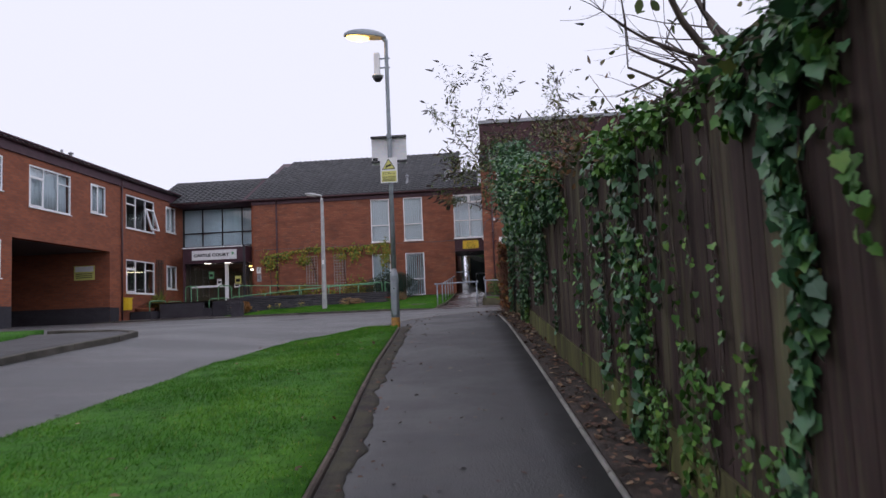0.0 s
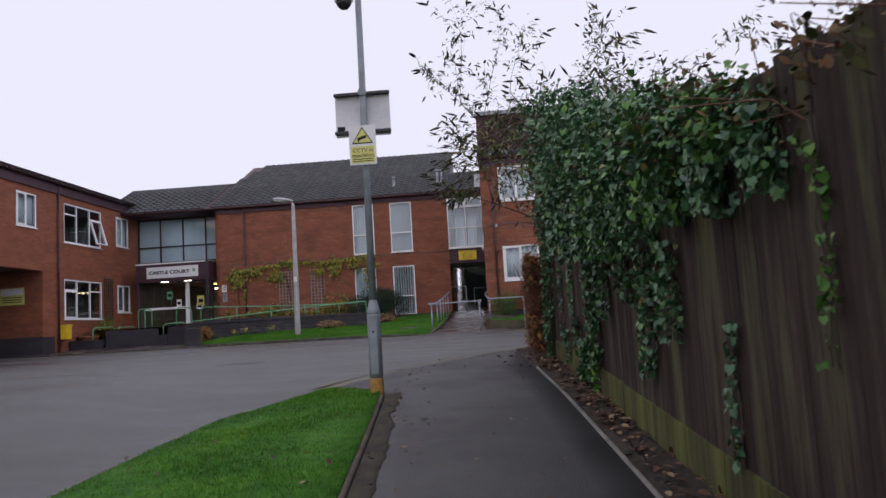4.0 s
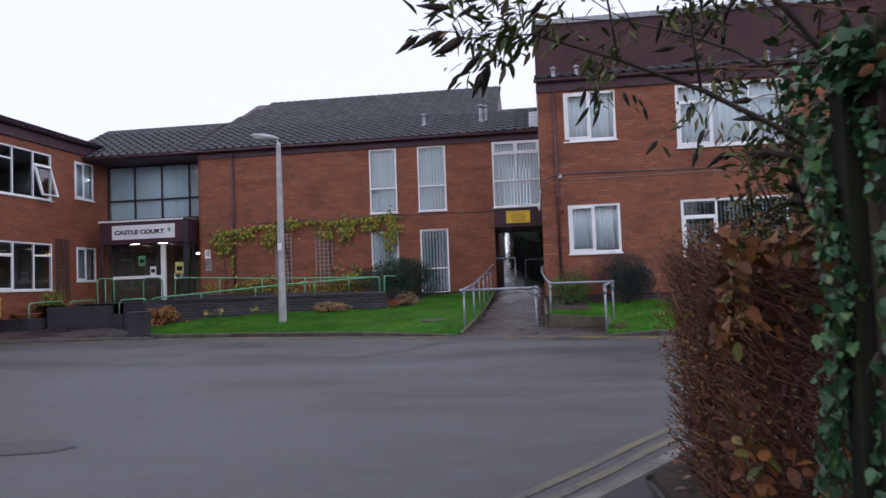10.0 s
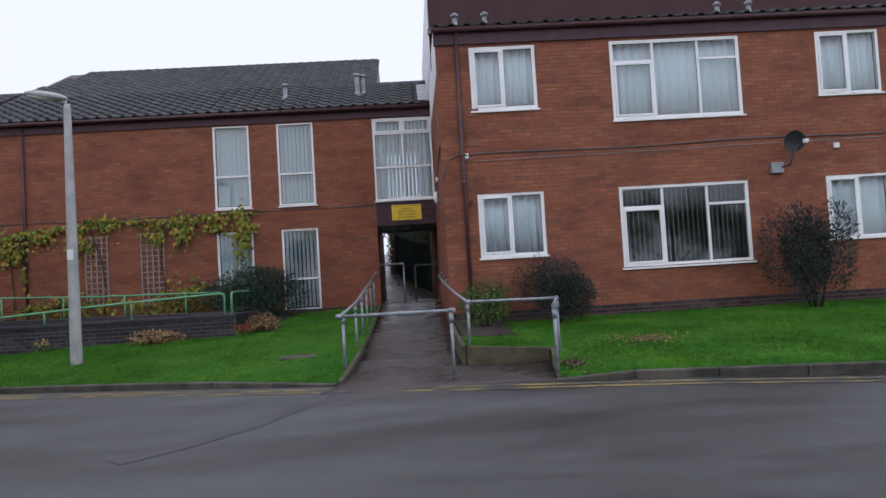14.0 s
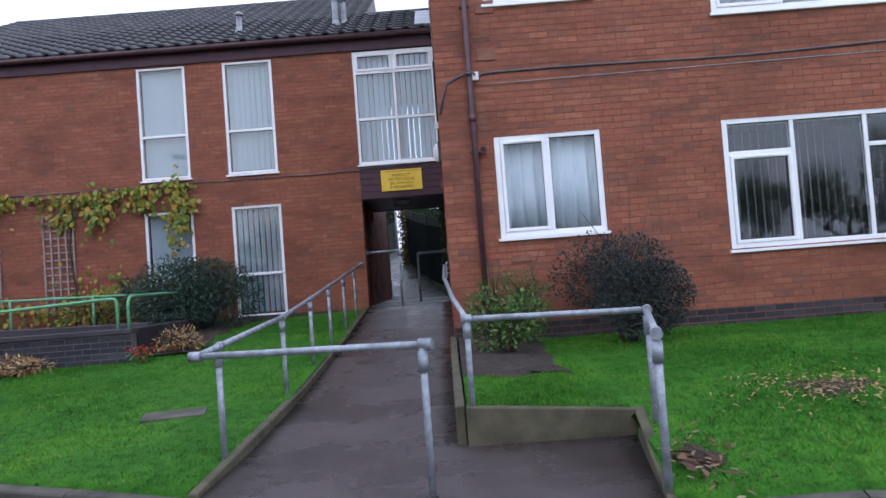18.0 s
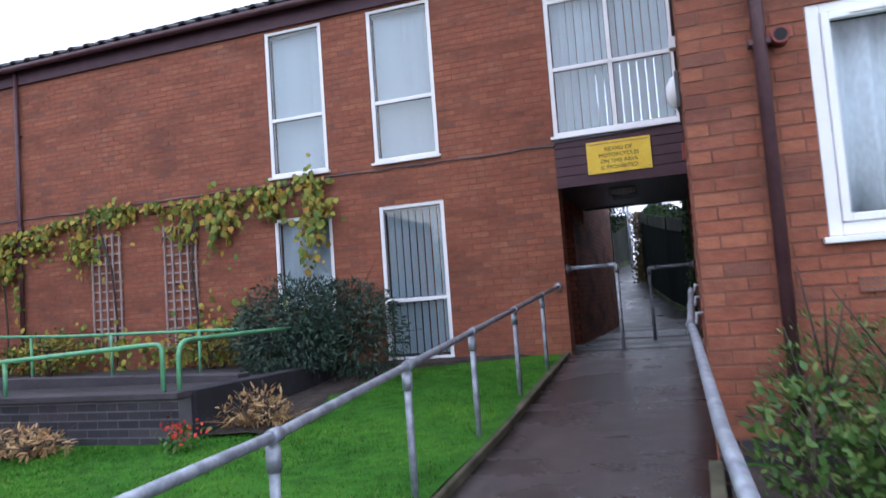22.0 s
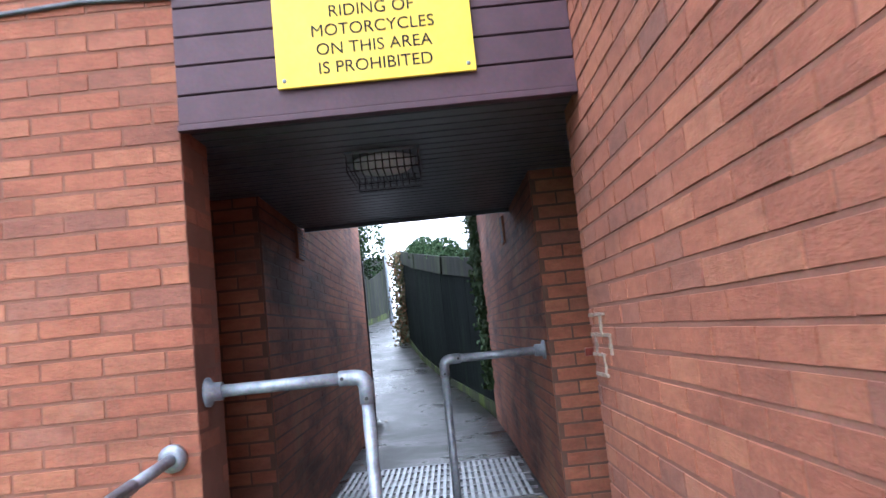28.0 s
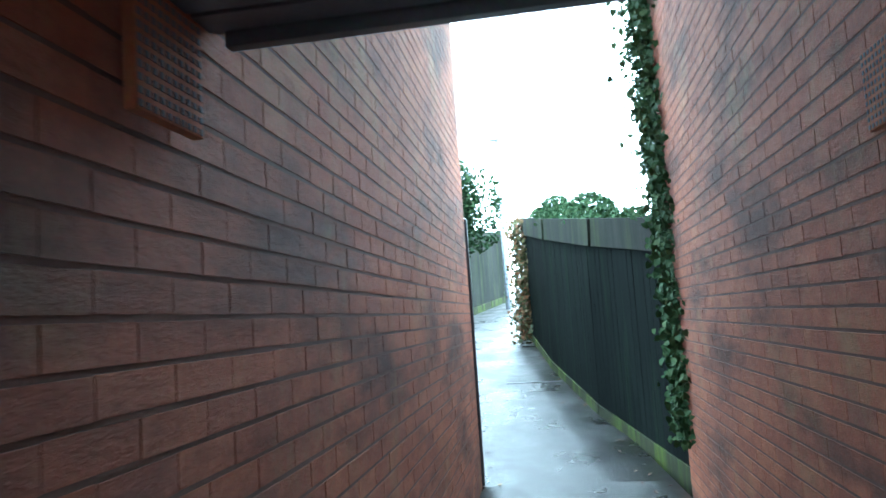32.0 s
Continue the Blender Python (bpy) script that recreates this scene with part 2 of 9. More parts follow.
PLAIN_WHITE = two_tone("white_plastic", (0.72, 0.72, 0.73), (0.82, 0.82, 0.82), 0.4, 6, 50, bumpy=0.0)
YELLOW_SIGN = two_tone("yellow_enamel_sign", (0.78, 0.52, 0.02), (0.86, 0.62, 0.04), 0.45, 5, 40, bumpy=0.0)
PALE_YELLOW = two_tone("pale_yellow_print", (0.62, 0.60, 0.16), (0.68, 0.66, 0.22), 0.5, 5, 40, bumpy=0.0)
BLACK_INK = two_tone("black_lettering", (0.012, 0.012, 0.014), (0.02, 0.02, 0.022), 0.9, 5, 40, bumpy=0.0)
# room grey kept dark: the unlit interiors' shade sits in the colour
ROOM = two_tone("room_paint_darkened", (0.10, 0.10, 0.10), (0.15, 0.15, 0.14), 0.9, 2, 30, bumpy=0.0)
BLIND = two_tone("pale_blind_fabric", (0.50, 0.58, 0.64), (0.60, 0.68, 0.73), 0.85, 4, 80, stretch=(1, 1, 0.1), bumpy=0.1)
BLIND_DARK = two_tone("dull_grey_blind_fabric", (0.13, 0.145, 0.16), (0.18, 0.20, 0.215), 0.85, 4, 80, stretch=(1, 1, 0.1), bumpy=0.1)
TERRACOTTA = two_tone("terracotta", (0.24, 0.08, 0.04), (0.32, 0.12, 0.06), 0.8, 8, 60)
RUST_BAND = two_tone("faded_orange_band", (0.55, 0.27, 0.04), (0.26, 0.16, 0.08), 0.7, 14, 60)
BARK = two_tone("bark", (0.035, 0.026, 0.022), (0.085, 0.065, 0.052), 0.9, 12, 70, stretch=(1, 1, 0.25), bumpy=0.6)
TWIG = two_tone("reddish_twigs", (0.085, 0.036, 0.024), (0.175, 0.078, 0.048), 0.9, 10, 70)


def asphalt(name, a, b, rough_dry, rough_wet, grit=220.0, scale=0.35, drawn=None):
    m, n, l, p = material(name, a, rough_dry)
    patch = noise_tex(n, l, scale, 6, drawn, rough=0.65)
    stone = noise_tex(n, l, grit, 2)
    mid = noise_tex(n, l, 5, 5)
    r = ramp(n, [(0.36, a), (0.64, b)])
    l.new(patch.outputs[0], r.inputs[0])
    c = mixc(n, l, 0.35, r.outputs[0], mid.outputs["Color"], "SOFT_LIGHT")
    c = mixc(n, l, 0.5, c, stone.outputs["Color"], "OVERLAY")
    hs = n.new("ShaderNodeHueSaturation")
    hs.inputs["Saturation"].default_value = 0.35
    l.new(c, hs.inputs["Color"])
    l.new(hs.outputs[0], p.inputs["Base Color"])
    mr = n.new("ShaderNodeMapRange")
    mr.inputs["From Min"].default_value, mr.inputs["From Max"].default_value = 0.4, 0.62
    mr.inputs["To Min"].default_value, mr.inputs["To Max"].default_value = rough_wet, rough_dry
    l.new(patch.outputs[0], mr.inputs["Value"])
    l.new(mr.outputs[0], p.inputs["Roughness"])
    bump(n, l, p, stone.outputs[0], 0.6, 0.008)
    return m


ROAD = asphalt("damp_road_asphalt", (0.027, 0.027, 0.031), (0.078, 0.078, 0.085), 0.64, 0.36, 180.0, 0.42, (0.5, 1.5, 1))
PATH_TAR = asphalt("damp_path_asphalt", (0.017, 0.015, 0.019), (0.040, 0.036, 0.042), 0.75, 0.55, 75.0, 0.9)
RAMP_TAR = asphalt("damp_reddish_path", (0.032, 0.014, 0.012), (0.074, 0.032, 0.029), 0.46, 0.16, 140.0, 0.7, (1, 1.6, 1))
ALLEY_TAR = asphalt("wet_alley_asphalt", (0.024, 0.023, 0.025), (0.052, 0.050, 0.052), 0.60, 0.27, 110.0, 1.3)


def glass_material():
    m, n, l, p = material("window_glass", (0.8, 0.8, 0.8), 0.02)
    n.remove(p)
    out = n["Material Output"]
    t, g, mx, lw, pw, ma = (n.new(k) for k in ("ShaderNodeBsdfTransparent", "ShaderNodeBsdfGlossy", "ShaderNodeMixShader", "ShaderNodeLayerWeight", "ShaderNodeMath", "ShaderNodeMath"))
    t.inputs[0].default_value = (0.92, 0.95, 0.96, 1)
    g.inputs["Roughness"].default_value = 0.015
    pw.operation, ma.operation = "POWER", "MULTIPLY_ADD"
    lw.inputs["Blend"].default_value = 0.5
    pw.inputs[1].default_value = 4.0
    ma.inputs[1].default_value, ma.inputs[2].default_value = 0.86, 0.050
    l.new(lw.outputs["Facing"], pw.inputs[0])
    l.new(pw.outputs[0], ma.inputs[0])
    l.new(ma.outputs[0], mx.inputs[0])
    l.new(t.outputs[0], mx.inputs[1])
    l.new(g.outputs[0], mx.inputs[2])
    l.new(mx.outputs[0], out.inputs[0])
    return m


GLASS = glass_material()


def net_material():
    m, n, l, p = material("net_curtain_fabric", (0.80, 0.85, 0.89), 0.9)
    lace = noise_tex(n, l, 70, 3, (1, 1, 0.35))
    r = ramp(n, [(0.40, (0.80, 0.80, 0.80)), (0.6, (0.97, 0.97, 0.97))])
    l.new(lace.outputs[0], r.inputs[0])
    l.new(r.outputs[0], p.inputs["Alpha"])
    return m


NET = net_material()


def glow(name, colour, strength):
    m, n, l, p = material(name, colour, 0.4)
    p.inputs["Emission Color"].default_value = rgb(colour)
    p.inputs["Emission Strength"].default_value = strength
    return m


SODIUM = glow("orange_lamp_glass", (1.0, 0.55, 0.12), 6.0)
DOWNLIGHT = glow("white_lamp_glass", (1.0, 0.93, 0.8), 5.0)
WARM_LAMP = glow("warm_lamp_glass", (1.0, 0.75, 0.2), 3.5)


def leaf_material(name, stops, rough=0.45, trans=0.25):
    m, n, l, p = material(name, stops[0][1], rough)
    rv = random_value(n, l)
    r = ramp(n, stops)
    l.new(rv, r.inputs[0])
    fine = noise_tex(n, l, 45, 3)
    c = mixc(n, l, 0.3, r.outputs[0], fine.outputs["Color"], "OVERLAY")
    l.new(c, p.inputs["Base Color"])
    p.inputs["Specular IOR Level"].default_value = 0.3
    return m


IVY_LEAF = leaf_material("ivy_leaf", [(0.0, (0.024, 0.072, 0.034)), (0.45, (0.042, 0.122, 0.052)), (0.8, (0.074, 0.180, 0.072)), (0.97, (0.09, 0.20, 0.05)), (1.0, (0.16, 0.14, 0.035))], 0.42)
IVY_LEAF.node_tree.nodes["Principled BSDF"].inputs["Specular IOR Level"].default_value = 0.5
IVY_FRESH = leaf_material("fresh_ivy_leaf", [(0.0, (0.035, 0.10, 0.022)), (0.6, (0.075, 0.19, 0.035)), (1.0, (0.14, 0.26, 0.05))], 0.45)
HEDGE_LEAF = leaf_material("autumn_hedge_leaf", [(0.0, (0.085, 0.034, 0.018)), (0.4, (0.16, 0.060, 0.022)), (0.7, (0.26, 0.105, 0.028)), (0.85, (0.14, 0.13, 0.03)), (1.0, (0.05, 0.085, 0.02))], 0.6)
VINE_LEAF = leaf_material("yellowing_vine_leaf", [(0.0, (0.075, 0.13, 0.022)), (0.4, (0.17, 0.21, 0.030)), (0.75, (0.32, 0.27, 0.040)), (1.0, (0.38, 0.20, 0.035))], 0.55)
SHRUB_LEAF = leaf_material("dark_shrub_leaf", [(0.0, (0.014, 0.036, 0.024)), (0.6, (0.028, 0.060, 0.040)), (1.0, (0.055, 0.092, 0.058))], 0.45)
GREY_LEAF = leaf_material("grey_purple_shrub_leaf", [(0.0, (0.022, 0.031, 0.030)), (0.6, (0.038, 0.048, 0.046)), (1.0, (0.058, 0.062, 0.060))], 0.75)
MID_LEAF = leaf_material("green_shrub_leaf", [(0.0, (0.04, 0.09, 0.02)), (0.6, (0.075, 0.15, 0.03)), (1.0, (0.15, 0.19, 0.05))], 0.5)
BUDDLEIA_LEAF = leaf_material("buddleia_leaf", [(0.0, (0.05, 0.075, 0.026)), (0.5, (0.095, 0.135, 0.042)), (0.85, (0.16, 0.165, 0.055)), (1.0, (0.19, 0.12, 0.05))], 0.6)
BRAMBLE_LEAF = leaf_material("bramble_leaf", [(0.0, (0.035, 0.045, 0.016)), (0.4, (0.075, 0.075, 0.025)), (0.7, (0.12, 0.075, 0.03)), (1.0, (0.17, 0.07, 0.03))], 0.65)
SEED_HEAD = two_tone("dry_seed_head", (0.025, 0.018, 0.016), (0.06, 0.045, 0.038), 0.95, 30, 160, bumpy=0.8)
DEAD_LEAF = leaf_material("fallen_leaf", [(0.0, (0.05, 0.028, 0.02)), (0.5, (0.11, 0.055, 0.035)), (0.85, (0.19, 0.11, 0.06)), (1.0, (0.30, 0.24, 0.15))], 0.75)
STRAW = leaf_material("withered_stems", [(0.0, (0.26, 0.16, 0.07)), (0.6, (0.44, 0.31, 0.16)), (1.0, (0.38, 0.20, 0.09))], 0.85)
RUSSET = leaf_material("russet_withered_leaf", [(0.0, (0.20, 0.085, 0.03)), (0.6, (0.36, 0.17, 0.06)), (1.0, (0.45, 0.27, 0.12))], 0.8)
def grass_material(name, stops, flat):
    """Grass that varies from blade to blade and in broad patches."""
    m, n, l, p = material(name, stops[0][1], 0.8)
    rv = random_value(n, l)
    r = ramp(n, stops)
    if flat:
        l.new(noise_tex(n, l, 55, 3, None, "Position").outputs[0], r.inputs[0])
    else:
        l.new(rv, r.inputs[0])
    patch, tuft = noise_tex(n, l, 1.1, 5, None, "Position"), noise_tex(n, l, 9, 4, None, "Position")
    ra = ramp(n, [(0.36, (0.62, 0.72, 0.60)), (0.5, (0.95, 0.95, 0.95)), (0.66, (1.40, 1.18, 1.05))])
    rt = ramp(n, [(0.34, (0.50, 0.56, 0.50)), (0.56, (1.08, 1.06, 1.05))])
    l.new(patch.outputs[0], ra.inputs[0])
    l.new(tuft.outputs[0], rt.inputs[0])
    c = mixc(n, l, 0.85, r.outputs[0], ra.outputs[0], "MULTIPLY")
    l.new(mixc(n, l, 0.8, c, rt.outputs[0], "MULTIPLY"), p.inputs["Base Color"])
    p.inputs["Specular IOR Level"].default_value = 0.12
    if flat:
        bump(n, l, p, tuft.outputs[0], 0.7, 0.02)
    return m


GRASS = grass_material("grass_blade", [(0.0, (0.042, 0.155, 0.013)), (0.55, (0.068, 0.215, 0.020)), (0.92, (0.115, 0.26, 0.034)), (1.0, (0.24, 0.26, 0.09))], False)
TURF = grass_material("turf", [(0.3, (0.024, 0.090, 0.008)), (0.5, (0.040, 0.142, 0.013)), (0.75, (0.064, 0.180, 0.020))], True)
RED_FLOWER = leaf_material("red_petals", [(0.0, (0.4, 0.02, 0.015)), (1.0, (0.55, 0.05, 0.03))], 0.6)
YELLOW_FLOWER = leaf_material("yellow_petals", [(0.0, (0.6, 0.42, 0.03)), (1.0, (0.7, 0.55, 0.2))], 0.6)


def fence_material(name, dark, light, algae, amount, gloss=0.12):
    m, n, l, p = material(name, dark, 0.85)
    grain = noise_tex(n, l, 5, 7, (5, 5, 0.22), "Position", 0.7)
    fine = noise_tex(n, l, 60, 3, (3, 3, 0.4), "Position")
    broad = noise_tex(n, l, 0.8, 5, (1, 1, 0.6), "Position")
    r = ramp(n, [(0.34, dark), (0.86, light)])
    l.new(grain.outputs[0], r.inputs[0])
    rb = ramp(n, [(0.36, (0.62, 0.60, 0.60)), (0.62, (1.25, 1.22, 1.18))])
    l.new(broad.outputs[0], rb.inputs[0])
    c = mixc(n, l, 0.8, r.outputs[0], rb.outputs[0], "MULTIPLY")
    streak = noise_tex(n, l, 1.5, 7, (3.2, 3.2, 0.30), "Position", 0.65)
    ra = ramp(n, [(0.54 - amount * 0.10, (0, 0, 0)), (0.78 - amount * 0.10, (0.85, 0.85, 0.85))])
    l.new(streak.outputs[0], ra.inputs[0])
    c = mixc(n, l, ra.outputs[0], c, algae)
    rv = random_value(n, l)
    rr = ramp(n, [(0, (0.92, 0.92, 0.92)), (1, (1.05, 1.05, 1.05))])
    l.new(rv, rr.inputs[0])
    c = mixc(n, l, 1.0, c, rr.outputs[0], "MULTIPLY")
    c = mixc(n, l, 0.3, c, fine.outputs["Color"], "OVERLAY")
    l.new(c, p.inputs["Base Color"])
    p.inputs["Specular IOR Level"].default_value = gloss
    bump(n, l, p, grain.outputs[0], 0.2, 0.004)
    return m


ALLEY_LEAF = leaf_material("alley_ivy_leaf", [(0.0, (0.020, 0.044, 0.016)), (0.6, (0.034, 0.068, 0.026)), (1.0, (0.062, 0.098, 0.040))], 0.7)
ALLEY_LEAF.node_tree.nodes["Principled BSDF"].inputs["Specular IOR Level"].default_value = 0.1
FENCE_WOOD = fence_material("weathered_fence_board", (0.036, 0.026, 0.024), (0.084, 0.062, 0.055), (0.155, 0.153, 0.082), 0.50)
GRAVEL_BOARD = fence_material("algae_gravel_board", (0.052, 0.050, 0.028), (0.115, 0.115, 0.054), (0.165, 0.19, 0.055), 0.9)
ALLEY_GRAVEL = fence_material("dark_mossy_gravel_board", (0.020, 0.024, 0.016), (0.042, 0.048, 0.024), (0.095, 0.13, 0.022), 0.8)
FENCE_BLACK = fence_material("black_fence_board", (0.0045, 0.006, 0.006), (0.011, 0.014, 0.0135), (0.018, 0.030, 0.016), 0.0, 0.02)
FENCE_GREY = fence_material("grey_fence_board", (0.020, 0.021, 0.020), (0.040, 0.043, 0.039), (0.052, 0.068, 0.028), 0.5, 0.04)


def worn_paint(name, paint, ground):
    """Road paint rubbed away in patches."""
    m, n, l, p = material(name, paint, 0.7)
    big, fine = noise_tex(n, l, 2.6, 6), noise_tex(n, l, 40, 4)
    mx = n.new("ShaderNodeMath")
    l.new(big.outputs[0], mx.inputs[0])
    l.new(fine.outputs[0], mx.inputs[1])
    half = n.new("ShaderNodeMath")
    half.operation = "MULTIPLY"
    half.inputs[1].default_value = 0.5
    l.new(mx.outputs[0], half.inputs[0])
    r = ramp(n, [(0.46, (0, 0, 0)), (0.53, (1, 1, 1))])
    l.new(half.outputs[0], r.inputs[0])
    l.new(mixc(n, l, r.outputs[0], ground, paint), p.inputs["Base Color"])
    return m


WORN_YELLOW = worn_paint("worn_yellow_road_paint", (0.30, 0.22, 0.060), (0.062, 0.060, 0.058))
FADED_YELLOW = worn_paint("faded_yellow_road_paint", (0.155, 0.135, 0.075), (0.09, 0.086, 0.078))
EDGE_BROWN = two_tone("muddy_edging_board", (0.055, 0.04, 0.032), (0.11, 0.085, 0.068), 0.9, 5, 60, bumpy=0.5)
WET_TAR = two_tone("wet_dark_asphalt", (0.032, 0.032, 0.036), (0.060, 0.060, 0.066), 0.5, 1.5, 90, bumpy=0.4)
PATCH_TAR = two_tone("black_tar_patch", (0.017, 0.017, 0.019), (0.032, 0.032, 0.036), 0.5, 6, 90, bumpy=0.5)
PALE_MORTAR = two_tone("pale_repair_mortar", (0.20, 0.14, 0.11), (0.33, 0.26, 0.20), 0.95, 14, 90, bumpy=0.6)
PALE_KERB = two_tone("pale_worn_kerb", (0.13, 0.125, 0.112), (0.25, 0.24, 0.215), 0.9, 3, 70, bumpy=0.5, tint=0.2)

# ---- mesh helpers ----
def part(name, bm, mat, parent=None, label=""):
    """Links a bmesh as one mesh object, under a thing or a part."""
    me = bpy.data.meshes.new(name)
    bm.to_mesh(me)
    bm.free()
    me.materials.append(mat)
    ob = new(name, me)
    if parent is not None:
        ob.parent = parent
    return tagged(ob, label)


def raw(name, verts, faces, mat, parent=None, label="", smooth=False):
    me = bpy.data.meshes.new(name)
    me.from_pydata([tuple(v) for v in verts], [], faces)
    me.materials.append(mat)
    if smooth:
        me.polygons.foreach_set("use_smooth", [True] * len(me.polygons))
    ob = new(name, me)
    if parent is not None:
        ob.parent = parent
    return tagged(ob, label)


def thing(name, at=(0, 0, 0), label="", category="", group="", kind="", turn=0.0):
    ob = new(name)
    ob.matrix_basis = pose(*at, 0, 0, turn)
    ob.empty_display_size = 0.1
    return tagged(ob, label, category, group, kind)


def bx(bm, x0, y0, z0, x1, y1, z1, bevel=0.0):
    """A box between two corners."""
    v = [bm.verts.new(p) for p in ((x0, y0, z0), (x1, y0, z0), (x1, y1, z0), (x0, y1, z0), (x0, y0, z1), (x1, y0, z1), (x1, y1, z1), (x0, y1, z1))]
    f = [bm.faces.new([v[i] for i in q]) for q in ((3, 2, 1, 0), (4, 5, 6, 7), (0, 1, 5, 4), (1, 2, 6, 5), (2, 3, 7, 6), (3, 0, 4, 7))]
    if bevel:
        edges = list({e for q in f for e in q.edges})
        bmesh.ops.bevel(bm, geom=edges, offset=bevel, segments=2, affect="EDGES", profile=0.7)
    return bm


def box(x0, y0, z0, x1, y1, z1, bevel=0.0):
    return bx(bmesh.new(), x0, y0, z0, x1, y1, z1, bevel)


def tube(points, r, bm=None, segs=10, radii=None):
    """A round tube along points, with closed ends."""
    bm = bm or bmesh.new()
    pts = [Vector(p) for p in points]
    rings = []
    side = None
    for i, p in enumerate(pts):
        a = (p - pts[i - 1]).normalized() if i else (pts[1] - p).normalized()
        b = (pts[i + 1] - p).normalized() if i + 1 < len(pts) else a
        d = (a + b).normalized() if (a + b).length > 1e-6 else a
        if side is None:
            side = d.cross(Vector((0, 0, 1)) if abs(d.z) < 0.9 else Vector((1, 0, 0))).normalized()
        else:
            side = (side - d * side.dot(d)).normalized()
        up = d.cross(side)
        k = (radii[i] if radii else r) / max(0.5, math.sqrt(max(0.05, (1 + a.dot(b)) / 2)))
        rings.append([bm.verts.new(p + (side * math.cos(t) + up * math.sin(t)) * k) for t in (2 * math.pi * j / segs for j in range(segs))])
    for r0, r1 in zip(rings, rings[1:]):
        for j in range(segs):
            f = bm.faces.new((r0[j], r0[(j + 1) % segs], r1[(j + 1) % segs], r1[j]))
            f.smooth = True
    bm.faces.new(rings[0][::-1])
    bm.faces.new(rings[-1])
    return bm


def bent(points, r=0.12, n=5):
    """Points of a line with its inner corners rounded off."""
    pts = [Vector(p) for p in points]
    out = [pts[0]]
    for a, b, c in zip(pts, pts[1:], pts[2:]):
        k = min(r, (b - a).length * 0.45, (c - b).length * 0.45)
        s, e = b + (a - b).normalized() * k, b + (c - b).normalized() * k
        for i in range(n + 1):
            t = i / n
            out.append(s * (1 - t) ** 2 + b * 2 * t * (1 - t) + e * t * t)
    return out + [pts[-1]]


def lathe(profile, segs=20, bm=None, at=(0, 0, 0)):
    """A turned shape about z from (radius, height) pairs."""
    bm = bm or bmesh.new()
    rings = [[bm.verts.new((at[0] + r * math.cos(2 * math.pi * j / segs), at[1] + r * math.sin(2 * math.pi * j / segs), at[2] + z)) for j in range(segs)] for r, z in profile]
    for a, b in zip(rings, rings[1:]):
        for j in range(segs):
            f = bm.faces.new((a[j], a[(j + 1) % segs], b[(j + 1) % segs], b[j]))
            f.smooth = True
    bm.faces.new(rings[0][::-1])
    bm.faces.new(rings[-1])
    return bm


def lettering(name, text, size, at, mat, parent=None, turn=(90, 0, 0), depth=0.002, align="CENTER", bold=0.0):
    cu = bpy.data.curves.new(name, "FONT")
    cu.body, cu.size, cu.align_x, cu.align_y, cu.extrude = text, size, align, "CENTER", depth
    cu.offset = bold
    src = new("text_source", cu)
    me = bpy.data.meshes.new_from_object(src)
    bpy.data.objects.remove(src)
    me.materials.clear()
    me.materials.append(mat)
    ob = new(name, me)
    ob.matrix_basis = pose(*at, *turn)
    if parent is not None:
        ob.parent = parent
    return ob


def strips(u0, u1, v0, v1, holes):
    """The rectangle less its holes, as rectangles."""
    us = sorted({u0, u1, *(min(max(h[i], u0), u1) for h in holes for i in (0, 2))})
    out = []
    for a, b in zip(us, us[1:]):
        if b - a < 1e-4:
            continue
        cut = sorted((h[1], h[3]) for h in holes if h[0] < (a + b) / 2 < h[2])
        z = v0
        for lo, hi in cut:
            if lo > z:
                out.append((a, z, b, min(lo, v1)))
            z = max(z, hi)
        if z < v1:
            out.append((a, z, b, v1))
    return out


COURSE, LENGTH, JOINT = 0.0765, 0.2295, 0.009
FULL_BRICK = {}


def full_brick(mat, perp, bed):
    key = (mat.name, perp, bed)
    if key not in FULL_BRICK:
        w, h = (LENGTH - JOINT * 2 * perp) / 2, (COURSE - JOINT * bed) / 2
        e, ex = 0.003, 0.003 * perp / 0.32
        v = [(-w, 0, -h), (w, 0, -h), (w, 0, h), (-w, 0, h), (-w + ex, -0.011, -h + e), (w - ex, -0.011, -h + e), (w - ex, -0.011, h - e), (-w + ex, -0.011, h - e)]
        me = bpy.data.meshes.new("brick")
        me.from_pydata(v, [], [(4, 5, 6, 7), (0, 1, 5, 4), (1, 2, 6, 5), (2, 3, 7, 6), (3, 0, 4, 7)])
        me.materials.append(mat)
        FULL_BRICK[key] = me
    return FULL_BRICK[key]


